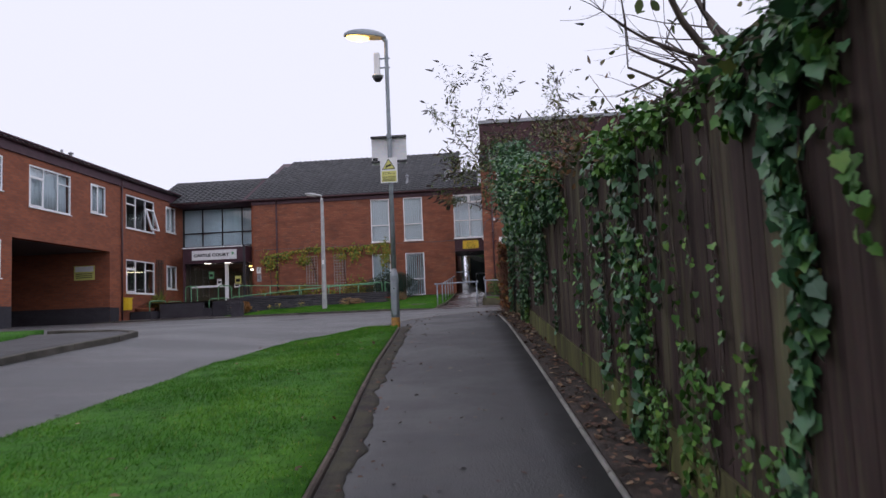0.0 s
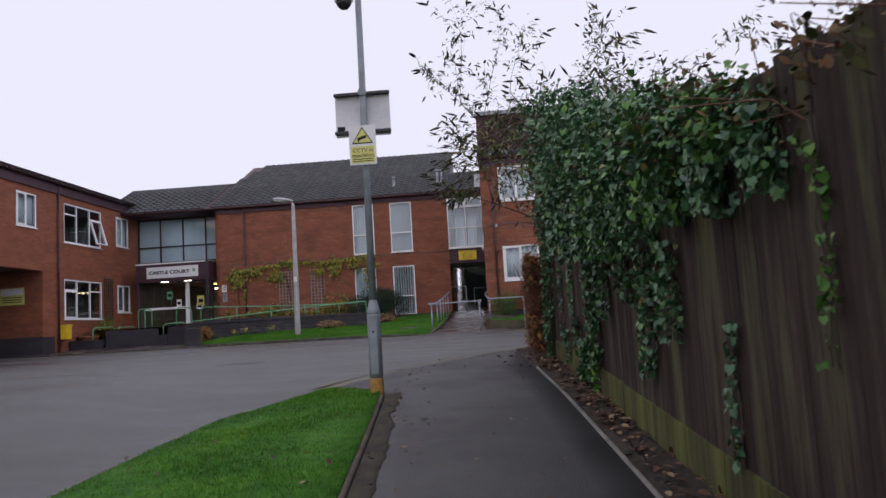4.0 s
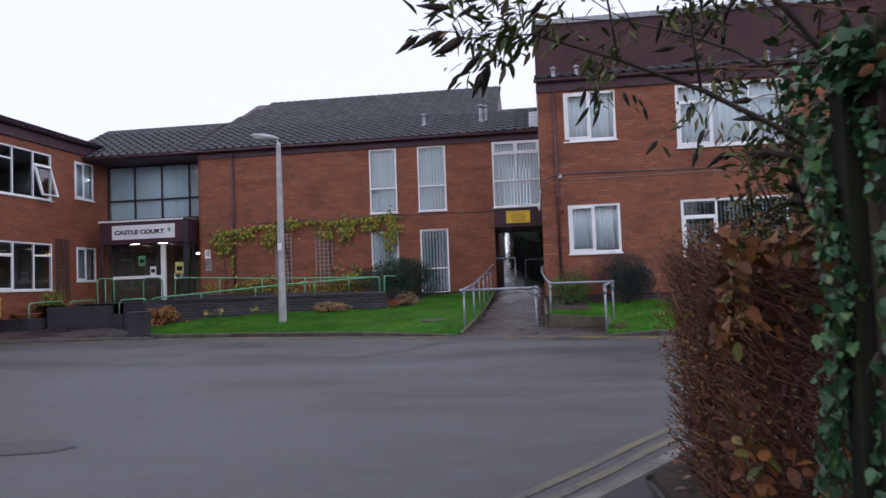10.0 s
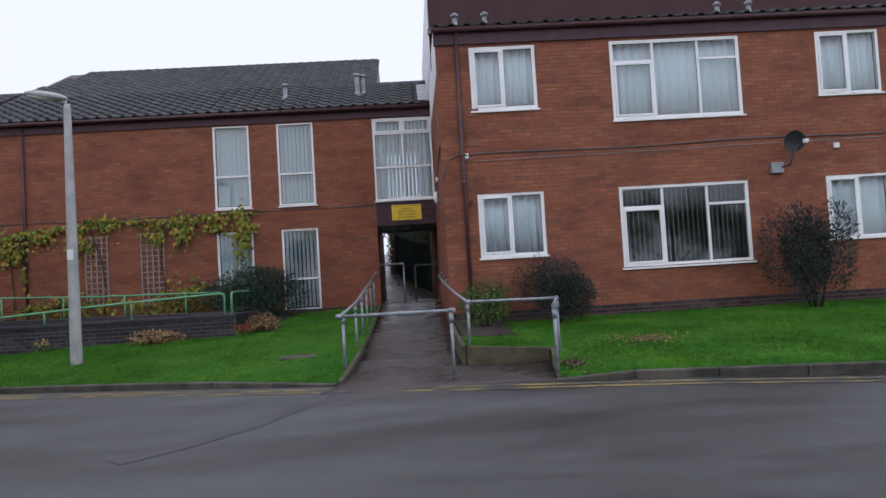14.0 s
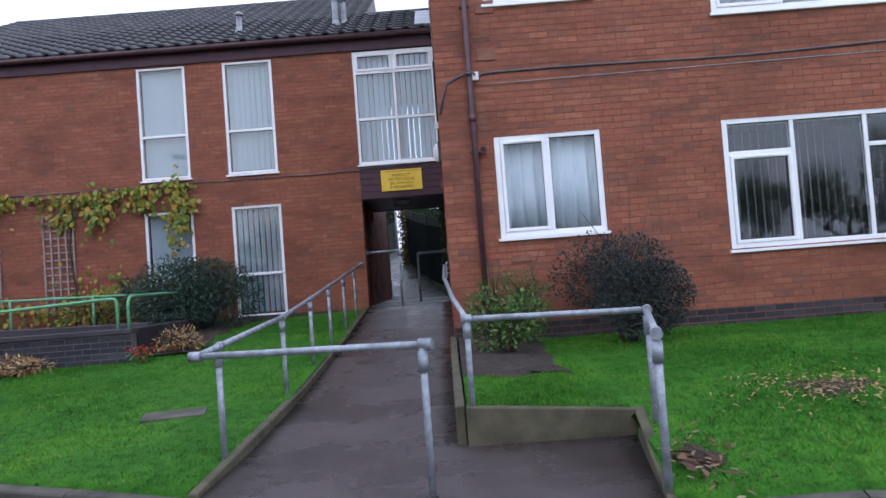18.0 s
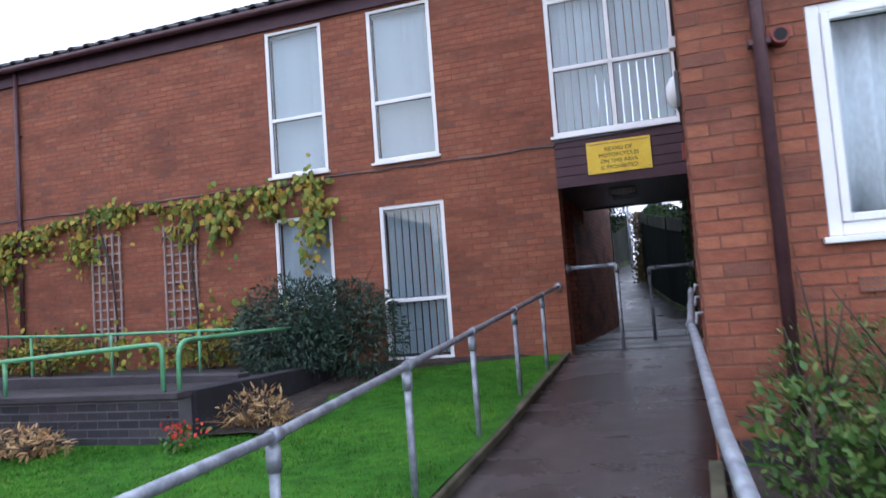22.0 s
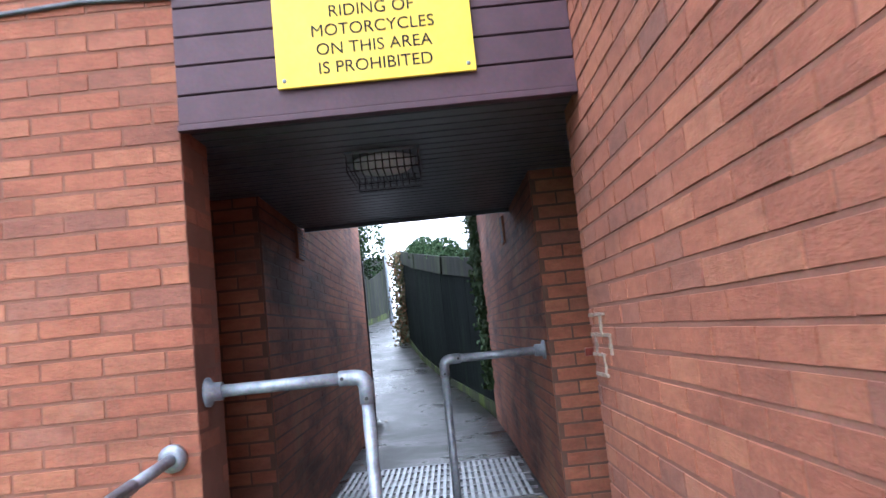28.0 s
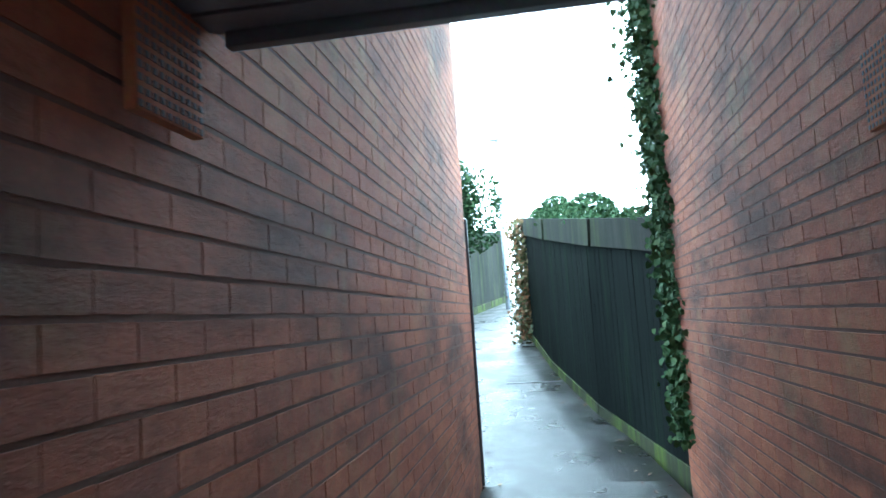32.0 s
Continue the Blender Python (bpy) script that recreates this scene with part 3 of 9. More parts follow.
def brick_wall(name, m, u0, u1, v0, v1, holes=(), thick=0.24, label="", picks=None, mat=None, mortar=None, base=None, base_to=0.0, recess=0.0014, jut=1.0, perp=0.32, bed=1.0):
    """A wall in the plane of m (x along, z up, -y out of the face), laid in stretcher bond with real bricks. picks: the stretch whose bricks are parts."""
    mat, mortar = mat or BRICK, mortar or MORTAR
    bm = bmesh.new()
    for a, b, c, d in strips(u0, u1, v0, v1, holes):
        bx(bm, a, recess, b, c, thick, d)
    wall = part(name, bm, mortar, None)
    wall.matrix_basis = m
    tagged(wall, label or "wall of red stretcher-bond brickwork with recessed mortar joints", "wall", kind="structure")
    rng = random.Random(name)
    verts, faces, low, singles = [], [], [], 0
    lverts, lfaces = [], []
    row = math.floor(v0 / COURSE)
    while row * COURSE < v1:
        z0, z1 = max(row * COURSE, v0), min((row + 1) * COURSE - JOINT * bed, v1)
        if z1 - z0 > 0.02:
            zc = (z0 + z1) / 2
            gaps = sorted((h[0], h[2]) for h in holes if h[1] < zc < h[3])
            spans, x = [], u0
            for a, b in gaps:
                if a > x:
                    spans.append((x, a))
                x = max(x, b)
            if x < u1:
                spans.append((x, u1))
            off = (row % 2) * LENGTH / 2
            for a, b in spans:
                k = math.floor((a - off) / LENGTH)
                while k * LENGTH + off < b:
                    s, e = max(a, k * LENGTH + off + JOINT * perp), min(b, (k + 1) * LENGTH + off - JOINT * perp)
                    k += 1
                    if e - s < 0.025:
                        continue
                    out = rng.uniform(-0.0015, 0.002) * jut
                    t = rng.uniform(-0.0012, 0.0012)
                    is_base = zc < base_to and base is not None
                    if picks and singles < 300 and not is_base and e - s > LENGTH - JOINT * 0.7 and z1 - z0 > COURSE - JOINT * bed - 0.001 and picks[0] < s and e < picks[2] and picks[1] < z0 and z1 < picks[3]:
                        o = new("brick", full_brick(mat, perp, bed))
                        o.parent = wall
                        o.matrix_basis = Matrix.Translation(((s + e) / 2, 0.009 - out, zc + t))
                        singles += 1
                        continue
                    vv, ff = (lverts, lfaces) if is_base else (verts, faces)
                    n, c, cx = len(vv), 0.003, 0.003 * perp / 0.32
                    y = -0.002 - out
                    vv += [(s, 0.009, z0 + t), (e, 0.009, z0 + t), (e, 0.009, z1 + t), (s, 0.009, z1 + t),
                           (s + cx, y, z0 + t + c), (e - cx, y, z0 + t + c), (e - cx, y, z1 + t - c), (s + cx, y, z1 + t - c)]
                    ff += [(n + 4, n + 5, n + 6, n + 7), (n, n + 1, n + 5, n + 4), (n + 1, n + 2, n + 6, n + 5), (n + 2, n + 3, n + 7, n + 6), (n + 3, n, n + 4, n + 7)]
        row += 1
    if verts:
        tagged(raw("brickwork", verts, faces, mat, wall), kind="stuff")
    if lverts:
        tagged(raw("plinth_brickwork", lverts, lfaces, base, wall), kind="stuff")
    return wall


def plain_wall(name, m, u0, u1, v0, v1, holes=(), thick=0.24, mat=None, label=""):
    bm = bmesh.new()
    for a, b, c, d in strips(u0, u1, v0, v1, holes):
        bx(bm, a, 0, b, c, thick, d)
    w = part(name, bm, mat or FAR_BRICK)
    w.matrix_basis = m
    return tagged(w, label or "plain red brick wall of the flats", "wall", kind="structure")


FRONT = Matrix.Identity(4)                       # faces -y
EAST = Matrix.Rotation(radians(90), 4, "Z")      # faces +x: x along is +y
WEST = Matrix.Rotation(radians(-90), 4, "Z")     # faces -x: x along is -y


# ---- the ground ----
def ground_z(x, y):
    dip = float(np.interp(y, [-28.5, -27, -26, -25.3, -24.4, -23.3, -22.7, -22.2, -21.8, -21.1, -20.5, -19.5, -18.5], [0, 0.03, 0.035, 0.07, 0.10, 0.14, 0.17, 0.20, 0.20, 0.17, 0.13, 0.04, 0]))
    return float(np.interp(y, [-45, -22.42, -19, -9.2, 40], [-2.28, -0.26, -0.08, 0.12, 0.12])) - dip * float(np.interp(x, [-5.2, -3.2, -2.0, -1.6, -1.3, -0.8], [0, 1, 1, 0.75, 0.5, 0]))


def sheet(name, xs, ys, height, mat, label, kind="structure", category="ground"):
    nx, ny = len(xs), len(ys)
    verts = [(x, y, height(x, y)) for y in ys for x in xs]
    faces = [(j * nx + i, j * nx + i + 1, (j + 1) * nx + i + 1, (j + 1) * nx + i) for j in range(ny - 1) for i in range(nx - 1)]
    return tagged(raw(name, verts, faces, mat, None, "", True), label, category, kind=kind)


GY = [-900, -200, -60, -45, *np.arange(-44, -8.5, 0.5), -8.0, 0, 40, 200, 900]
sheet("ground", [-900, -200, -40, -20, -10, -6, *np.arange(-5.2, -0.5, 0.2), 0, 10, 40, 200, 900], GY, lambda x, y: ground_z(x, y) - 0.0, ROAD, "damp grey asphalt courtyard with darker wet patches", category="road")


def along(pts, y):
    """x of a line through (y, x) pairs."""
    return float(np.interp(y, [p[0] for p in pts], [p[1] for p in pts]))


PATH_L = [(-46, 1.1), (-29.25, -0.33), (-27.0, -0.58), (-23.4, -0.84), (-22.5, -0.93)]
PATH_R = [(-46, 2.25), (-29.46, 1.24), (-26.9, 1.09), (-23.5, 0.86), (-22.0, 0.74), (-20.0, 0.62), (-18.35, 0.50)]
FENCE = [(-46, 2.5), (-30.36, 1.63), (-28.6, 1.54), (-27.3, 1.45), (-23.6, 1.19), (-20.9, 1.05), (-20.2, 1.0)]
LAWN_W = [(-46, -3.9), (-28.5, -2.85), (-24.5, -2.74), (-23.3, -2.66), (-22.7, -2.64), (-22.2, -2.54), (-21.8, -2.38), (-21.4, -2.16), (-21.1, -1.99)]


def band(name, left, right, ys, height, mat, label, category, steps=6, skirt=0.12, kind="structure"):
    """A strip of surface between two lines, with sides going down."""
    verts, faces = [], []
    n = steps + 1
    for y in ys:
        a, b = left(y), right(y)
        for i in range(n):
            x = a + (b - a) * i / steps
            verts.append((x, y, height(x, y)))
    rows = len(ys)
    for j in range(rows - 1):
        for i in range(steps):
            k = j * n + i
            faces.append((k, k + 1, k + n + 1, k + n))
    rim = [j * n for j in range(rows)] + [(rows - 1) * n + i for i in range(1, n)] + [j * n + steps for j in range(rows - 2, -1, -1)] + [i for i in range(steps - 1, 0, -1)]
    s = len(verts)
    verts += [(verts[k][0], verts[k][1], verts[k][2] - skirt) for k in rim]
    m = len(rim)
    faces += [(rim[i], rim[(i + 1) % m], s + (i + 1) % m, s + i) for i in range(m)]
    return tagged(raw(name, verts, faces, mat, None, "", True), label, category, kind=kind)


# the tarmac path beside the fence, and its widening towards the courtyard
band("path", lambda y: along(PATH_L, y) if y < -22.5 else float(np.interp(y, [-22.5, -22.2, -21.75, -21.45, -21.1, -20.75, -20.42, -20.2, -19.9, -19.2, -18.75, -18.35], [-0.93, -0.97, -1.32, -1.58, -1.96, -1.82, -1.46, -1.02, -0.58, -0.14, 0.20, 0.47])),
     lambda y: along(PATH_R, y) if y < -20 else float(np.interp(y, [-20, -19, -18.35], [0.62, 0.55, 0.50])), [*np.arange(-46, -22.6, 0.6), -22.5, -22.2, -21.75, -21.45, -21.1, -20.75, -20.42, -20.2, -19.9, -19.6, -19.2, -18.75, -18.35],
     lambda x, y: ground_z(x, y) + 0.035, PATH_TAR, "dark damp tarmac footpath running beside the fence", "path")
# bare soil under the fence
band("soil_strip", lambda y: along(PATH_R, y) + 0.045 if y < -20 else float(np.interp(y, [-20, -19, -18.35, -17.8, -17.4], [0.66, 0.60, 0.55, 0.85, 1.1])), lambda y: along(FENCE, y) + (0.4 if y < -20 else 2.2),
     [*np.arange(-46, -17.3, 0.35)], lambda x, y: ground_z(x, y) + 0.045 + 0.025 * noise.noise(Vector((x * 5, y * 5, 0))), SOIL, "strip of dark soil littered with leaves", "soil", 8)
# moss and dirt along the path's lawn side
band("dirt_strip", lambda y: along(PATH_L, y) + 0.006, lambda y: along(PATH_L, y) + 0.15 + 0.09 * noise.noise(Vector((0, y * 1.6, 4))) + 0.05 * noise.noise(Vector((3, y * 5, 1))),
     [*np.arange(-46, -35, 1.0), *np.arange(-35, -22.4, 0.08)], lambda x, y: ground_z(x, y) + 0.039, DIRT, "damp brown dirt and moss along the path's edge", "soil", 3, 0.02)
# lawn between road and path
def lawn_a_z(x, y):
    return ground_z(x, y) + 0.07 + 0.05 * math.sin(math.pi * min(1, max(0, (x - along(LAWN_W, y)) / max(0.3, along(PATH_L, y) - along(LAWN_W, y))))) + 0.012 * noise.noise(Vector((x * 2, y * 2, 1)))


LAWN_A_E = lambda y: (along(PATH_L, y) if y < -22.5 else float(np.interp(y, [-22.5, -22.2, -21.75, -21.45, -21.12], [-0.93, -0.97, -1.32, -1.58, -1.86]))) - 0.05
band("lawn", lambda y: along(LAWN_W, y) + 0.08, LAWN_A_E, [*np.arange(-46, -23, 0.5), -22.9, -22.7, -22.5, -22.35, -22.2, -22.0, -21.8, -21.6, -21.4, -21.25, -21.12], lawn_a_z, TURF, "short bright green lawn between road and path", "lawn", 8)


def kerb_line(name, pts, w, h, mat, label, piece=0.92, z=None, category="kerb", sink=0.10, gap=0.012):
    """Kerb stones, each a part, laid along a line of (x, y) points."""
    k = thing(name, (0, 0, 0), label, category, kind="structure")
    pts = [Vector((p[0], p[1], 0)) for p in pts]
    lens = [0.0]
    for a, b in zip(pts, pts[1:]):
        lens.append(lens[-1] + (b - a).length)

    def at(s):
        s = min(max(s, 0), lens[-1])
        for i in range(len(lens) - 1):
            if s <= lens[i + 1] + 1e-9:
                t = (s - lens[i]) / max(1e-9, lens[i + 1] - lens[i])
                return pts[i].lerp(pts[i + 1], t)
        return pts[-1]

    count = max(1, round(lens[-1] / piece))
    step = lens[-1] / count
    for i in range(count):
        a, b = at(i * step + gap / 2), at((i + 1) * step - gap / 2)
        d = (b - a).normalized()
        n = Vector((-d.y, d.x, 0)) * w / 2
        za, zb = (z or ground_z)(a.x, a.y), (z or ground_z)(b.x, b.y)
        bm = bmesh.new()
        e = 0.012
        prof = [(-1, 0, -sink), (-1, 1, -e), (-1 + 2 * e / w, 1, 0), (1 - 2 * e / w, 1, 0), (1, 1, -e), (1, 0, -sink)]
        ha, hb = (h(a.x), h(b.x)) if callable(h) else (h, h)
        ra = [bm.verts.new((a.x + n.x * s, a.y + n.y * s, za + u * ha + t)) for s, u, t in prof]
        rb = [bm.verts.new((b.x + n.x * s, b.y + n.y * s, zb + u * hb + t)) for s, u, t in prof]
        for j in range(6):
            bm.faces.new((ra[j], rb[j], rb[(j + 1) % 6], ra[(j + 1) % 6]))
        bm.faces.new(ra[::-1])
        bm.faces.new(rb)
        bmesh.ops.recalc_face_normals(bm, faces=bm.faces)
        part("kerb_stone", bm, mat, k)
    return k


kerb_line("kerb_lawn", [(along(LAWN_W, y), y) for y in (*np.arange(-46, -24, 1.0), -23.7, -23.3, -22.7, -22.2, -21.8, -21.4)] + [(-2.0, -21.05), (-1.82, -20.76), (-1.5, -20.45), (-1.05, -20.22), (-0.6, -19.92), (-0.16, -19.2), (0.18, -18.75), (0.5, -18.3), (0.78, -17.8), (1.1, -17.35)],
          0.12, 0.040, PALE_KERB, "low weathered concrete kerb along the lawn and path")
kerb_line("edging_left", [(along(PATH_L, y) - 0.03, y) for y in (*np.arange(-46, -23, 1.0), -22.5)] , 0.04, 0.062, EDGE_BROWN, "narrow dark edging board between lawn and path", 1.8, category="edging")
kerb_line("edging_right", [(along(PATH_R, y) + 0.02, y) for y in np.arange(-46, -20, 1.0)], 0.036, 0.050, PALE_KERB, "thin pale concrete edging along the footpath", 0.92, category="edging")

# far pavement and lawn on the other side of the road
PAVE_E = [(-46, -7.6), (-25.2, -6.0), (-23.99, -5.95), (-22.93, -5.6), (-21.9, -5.75), (-21.3, -6.2)]
band("pavement_west", lambda y: along(PAVE_E, y) - 2.0, lambda y: along(PAVE_E, y) - 0.1, [*np.arange(-46, -22, 1.0), -22, -21.6, -21.35], lambda x, y: ground_z(x, y) + 0.08, PATH_TAR, "damp tarmac pavement across the road", "pavement")
kerb_line("kerb_west", [(along(PAVE_E, y), y) for y in (*np.arange(-46, -24, 1.0), -23.99, -22.93, -21.9, -21.3)] + [(-6.9, -20.95), (-8.2, -20.6)], 0.12, 0.10, KERB, "concrete kerb of the far pavement")
band("lawn_west", lambda y: -14.6, lambda y: along(PAVE_E, y) - 2.05, [*np.arange(-46, -20.7, 1.0), -20.7], lambda x, y: ground_z(x, y) + 0.13, TURF, "small lawn beside the far pavement", "lawn")

def skirt(verts, faces, nu, nv):
    """Drops the front edge of a grid down into the ground."""
    n = len(verts)
    for i in range(nu):
        x, y, z = verts[i * nv]
        verts.append((x, y - 0.01, z - 0.4))
    for i in range(nu - 1):
        faces.append((i * nv, n + i, n + i + 1, (i + 1) * nv))


# lawn in front of the main building
KERB_F = [(-12.0, -3.9), (-10.6, -5.3), (-9.7, -6.4), (-8.9, -6.95), (-7.9, -7.12), (-6.84, -7.2), (-5.9, -7.42), (-4.6, -7.78), (-3.3, -8.22), (-2.4, -8.52), (-1.72, -8.76)]


def front_kerb_y(x):
    return float(np.interp(x, [p[0] for p in KERB_F], [p[1] for p in KERB_F]))


def lawn_b_z(x, y):
    rise = float(np.interp(x, [-11, -7, -1.5], [0.06, 0.093, 0.076]))
    return 0.195 + rise * max(0.0, y - front_kerb_y(x)) + 0.015 * noise.noise(Vector((x, y, 3)))


verts, faces = [], []
XS = [*np.arange(-11.0, -1.9, 0.25), -1.82, -1.74, -1.70, -1.60]
NR = 14
for x in XS:
    for j in range(NR + 1):
        y0 = front_kerb_y(x) + 0.07 if x < -1.73 else (-8.55 if x < -1.65 else -8.1)
        y = y0 + (-0.01 - y0) * j / NR
        ex = float(np.interp(y, [-8.1, -7.75, -6.0, -4.8, -3.1, -1.7, -0.25], [-1.62, -1.60, -1.57, -1.555, -1.54, -1.53, -1.515])) if x > -1.65 else x
        verts.append((ex, y, lawn_b_z(x, y)))
for i in range(len(XS) - 1):
    for j in range(NR):
        k = i * (NR + 1) + j
        faces.append((k, k + NR + 1, k + NR + 2, k + 1))
skirt(verts, faces, len(XS), NR + 1)
tagged(raw("lawn_front", verts, faces, TURF, None, "", True), "sloping green lawn below the facade", "lawn", kind="structure")
kerb_line("kerb_front", KERB_F, 0.13, lambda x: float(np.interp(x, [-9, -3.2, -1.8], [0.09, 0.085, 0.03])), KERB, "worn concrete kerb in front of the lawn")

# lawn in front of the right wing
KERB_R = [(1.0, -9.44), (1.35, -9.50), (1.74, -9.60), (2.3, -9.73), (2.9, -9.92), (4.2, -10.30), (8, -10.8), (14, -11.5)]


def kerb_right_y(x):
    return float(np.interp(x, [p[0] for p in KERB_R], [p[1] for p in KERB_R]))


def lawn_c_z(x, y):
    y0 = kerb_right_y(x)
    front = float(np.interp(x, [1.0, 2.4], [0.17, 0.23]))
    z = front + (0.57 - front) * min(1.0, max(0.0, (y - y0) / (-4.7 - y0))) ** 0.75
    corner = float(np.interp(x, [0.0, 1.25], [0.455, 0.36])) + (0.60 - 0.41) * min(1.0, max(0.0, (y + 8.05) / 3.35))
    k = float(np.interp(x, [1.15, 1.5], [1, 0]))
    return z + (corner - z) * k * (1 if y > -8.1 else 0) + 0.015 * noise.noise(Vector((x, y, 7)))


def slip(x, y):
    """Shifts the lawn's corner along the slanting edging board."""
    return x - 0.19 * min(1.0, max(0.0, (-8.05 - y) / 1.35)) * min(1.0, max(0.0, (2.2 - x) / 0.95)) if x > 1.2 else x


verts, faces = [], []
XS = [0.04, 0.4, 0.8, 1.21, 1.26, 1.4, 1.6, 1.8, *np.arange(2, 14.1, 0.5)]
for x in XS:
    y0 = kerb_right_y(x) + 0.07 if x > 1.25 else -8.03
    for j in range(NR + 1):
        y = y0 + (-4.5 - y0) * j / NR
        px = slip(x, y)
        verts.append((px, y, lawn_c_z(px, y)))
for i in range(len(XS) - 1):
    for j in range(NR):
        k = i * (NR + 1) + j
        faces.append((k, k + NR + 1, k + NR + 2, k + 1))
skirt(verts, faces, len(XS), NR + 1)
tagged(raw("lawn_right", verts, faces, TURF, None, "", True), "green lawn rising to the right wing's wall", "lawn", kind="structure")
kerb_line("kerb_right", KERB_R, 0.13, lambda x: float(np.interp(x, [1.0, 1.9, 4], [0.015, 0.09, 0.12])), KERB, "worn concrete kerb before the sloping lawn")

# ramp up to the passage
def ramp_z(x, y):
    return float(np.interp(y, [-9.45, -8.74, -7.75, -6.0, -4.8, -3.1, -1.7, -0.4, 0.2, 7.0, 14.1, 30], [0.125, 0.160, 0.215, 0.31, 0.42, 0.56, 0.705, 0.86, 0.885, 0.80, 1.84, 3.4]))


band("ramp", lambda y: float(np.interp(y, [-9.45, -8.74, -7.75, 0.0], [-1.86, -1.66, -1.57, -1.50])), lambda y: float(np.interp(y, [-9.45, -8.07, -8.05, -4.75, -4.64, 0.3], [1.03, 1.23, 0.0, -0.03, 0.0, 0.0])),
     [-9.42, -9.25, -9.0, -8.74, -8.5, -8.3, -8.07, -8.05, -7.75, *np.arange(-7.4, 0.2, 0.35), 0.0], ramp_z, RAMP_TAR, "damp reddish tarmac ramp up to the passage", "path", 8, 0.3)
# boards along the ramp
def edging(name, pts, w, low, high, mat, label):
    bm = bmesh.new()
    for (xa, ya, za, ta), (xb, yb, zb, tb) in zip(pts, pts[1:]):
        d = Vector((xb - xa, yb - ya, 0)).normalized()
        n = Vector((-d.y, d.x, 0)) * w / 2
        v = [bm.verts.new(p) for p in ((xa - n.x, ya - n.y, za), (xa + n.x, ya + n.y, za), (xb + n.x, yb + n.y, zb), (xb - n.x, yb - n.y, zb),
                                       (xa - n.x, ya - n.y, ta), (xa + n.x, ya + n.y, ta), (xb + n.x, yb + n.y, tb), (xb - n.x, yb - n.y, tb))]
        for q in ((3, 2, 1, 0), (4, 5, 6, 7), (0, 1, 5, 4), (1, 2, 6, 5), (2, 3, 7, 6), (3, 0, 4, 7)):
            bm.faces.new([v[i] for i in q])
    bmesh.ops.recalc_face_normals(bm, faces=bm.faces)
    bmesh.ops.bevel(bm, geom=list(bm.edges), offset=0.008, segments=1, affect="EDGES")
    return tagged(part(name, bm, mat), label, "edging", kind="structure")


edging("edging_ramp_left", [(-1.68, -8.76, 0.0, 0.19), (-1.60, -7.75, 0.0, 0.30), (-1.57, -6.0, 0.1, 0.385), (-1.555, -4.8, 0.2, 0.485), (-1.54, -3.1, 0.3, 0.62), (-1.53, -1.7, 0.4, 0.765), (-1.515, -0.25, 0.5, 0.905)], 0.07, 0, 0, EDGING, "mossy concrete edging beside the ramp")
edging("edging_ramp_right", [(-0.01, -8.05, 0.05, 0.47), (-0.02, -6.5, 0.1, 0.56), (-0.02, -4.72, 0.2, 0.67)], 0.07, 0, 0, EDGING, "mossy concrete edging of the raised lawn")
edging("edging_ramp_front", [(0.03, -8.06, 0.05, 0.47), (1.22, -8.08, 0.05, 0.375)], 0.08, 0, 0, EDGING, "mossy concrete face of the raised lawn")
edging("edging_ramp_end", [(1.25, -8.05, 0.05, 0.38), (1.15, -8.75, 0.05, 0.26), (1.06, -9.42, 0.05, 0.16)], 0.07, 0, 0, EDGING, "mossy concrete edging at the lawn's corner")

# alley floor behind the passage
band("alley_floor", lambda y: float(np.interp(y, [0, 0.3, 0.32, 1.4, 1.45, 7.42, 7.45, 10, 18.5, 22.5, 30], [-1.5, -1.5, -3.2, -3.2, -1.62, -1.68, -4.9, -4.7, -3.15, -2.45, -2.45])),
     lambda y: float(np.interp(y, [0, 0.3, 0.32, 1.4, 1.45, 7.0, 14.1, 30], [0.0, 0.0, 1.6, 1.6, 0.02, -0.05, -1.5, -2.2])),
     [0.004, 0.3, 0.32, 0.8, 1.4, 1.45, 2.4, 3.4, 4.5, 5.5, 6.5, 7.0, 7.42, 7.45, 8.5, 10, 12, 14.1, 16, 18.5, 22.5, 26, 30], ramp_z, ALLEY_TAR, "wet grey tarmac alley between the walls", "path", 8, 0.5)


# ---- road paint and entrance pavement ----
def paint_line(name, pts, w, label, mat=None):
    """A painted line of width w along (x, y) points, following the ground."""
    fine = []
    for (xa, ya), (xb, yb) in zip(pts, pts[1:]):
        k = max(1, int(math.hypot(xb - xa, yb - ya) / 0.4))
        fine += [Vector((xa + (xb - xa) * i / k, ya + (yb - ya) * i / k, 0)) for i in range(k)]
    fine.append(Vector((*pts[-1], 0)))
    verts, faces = [], []
    for i, p in enumerate(fine):
        d = (fine[min(i + 1, len(fine) - 1)] - fine[max(i - 1, 0)]).normalized()
        n = Vector((-d.y, d.x, 0)) * w / 2
        for q in (p - n, p + n):
            verts.append((q.x, q.y, ground_z(q.x, q.y) + 0.005))
        if i:
            k = 2 * i
            faces.append((k - 2, k, k + 1, k - 1))
    return tagged(raw(name, verts, faces, mat or WORN_YELLOW), label, "road marking", kind="structure")


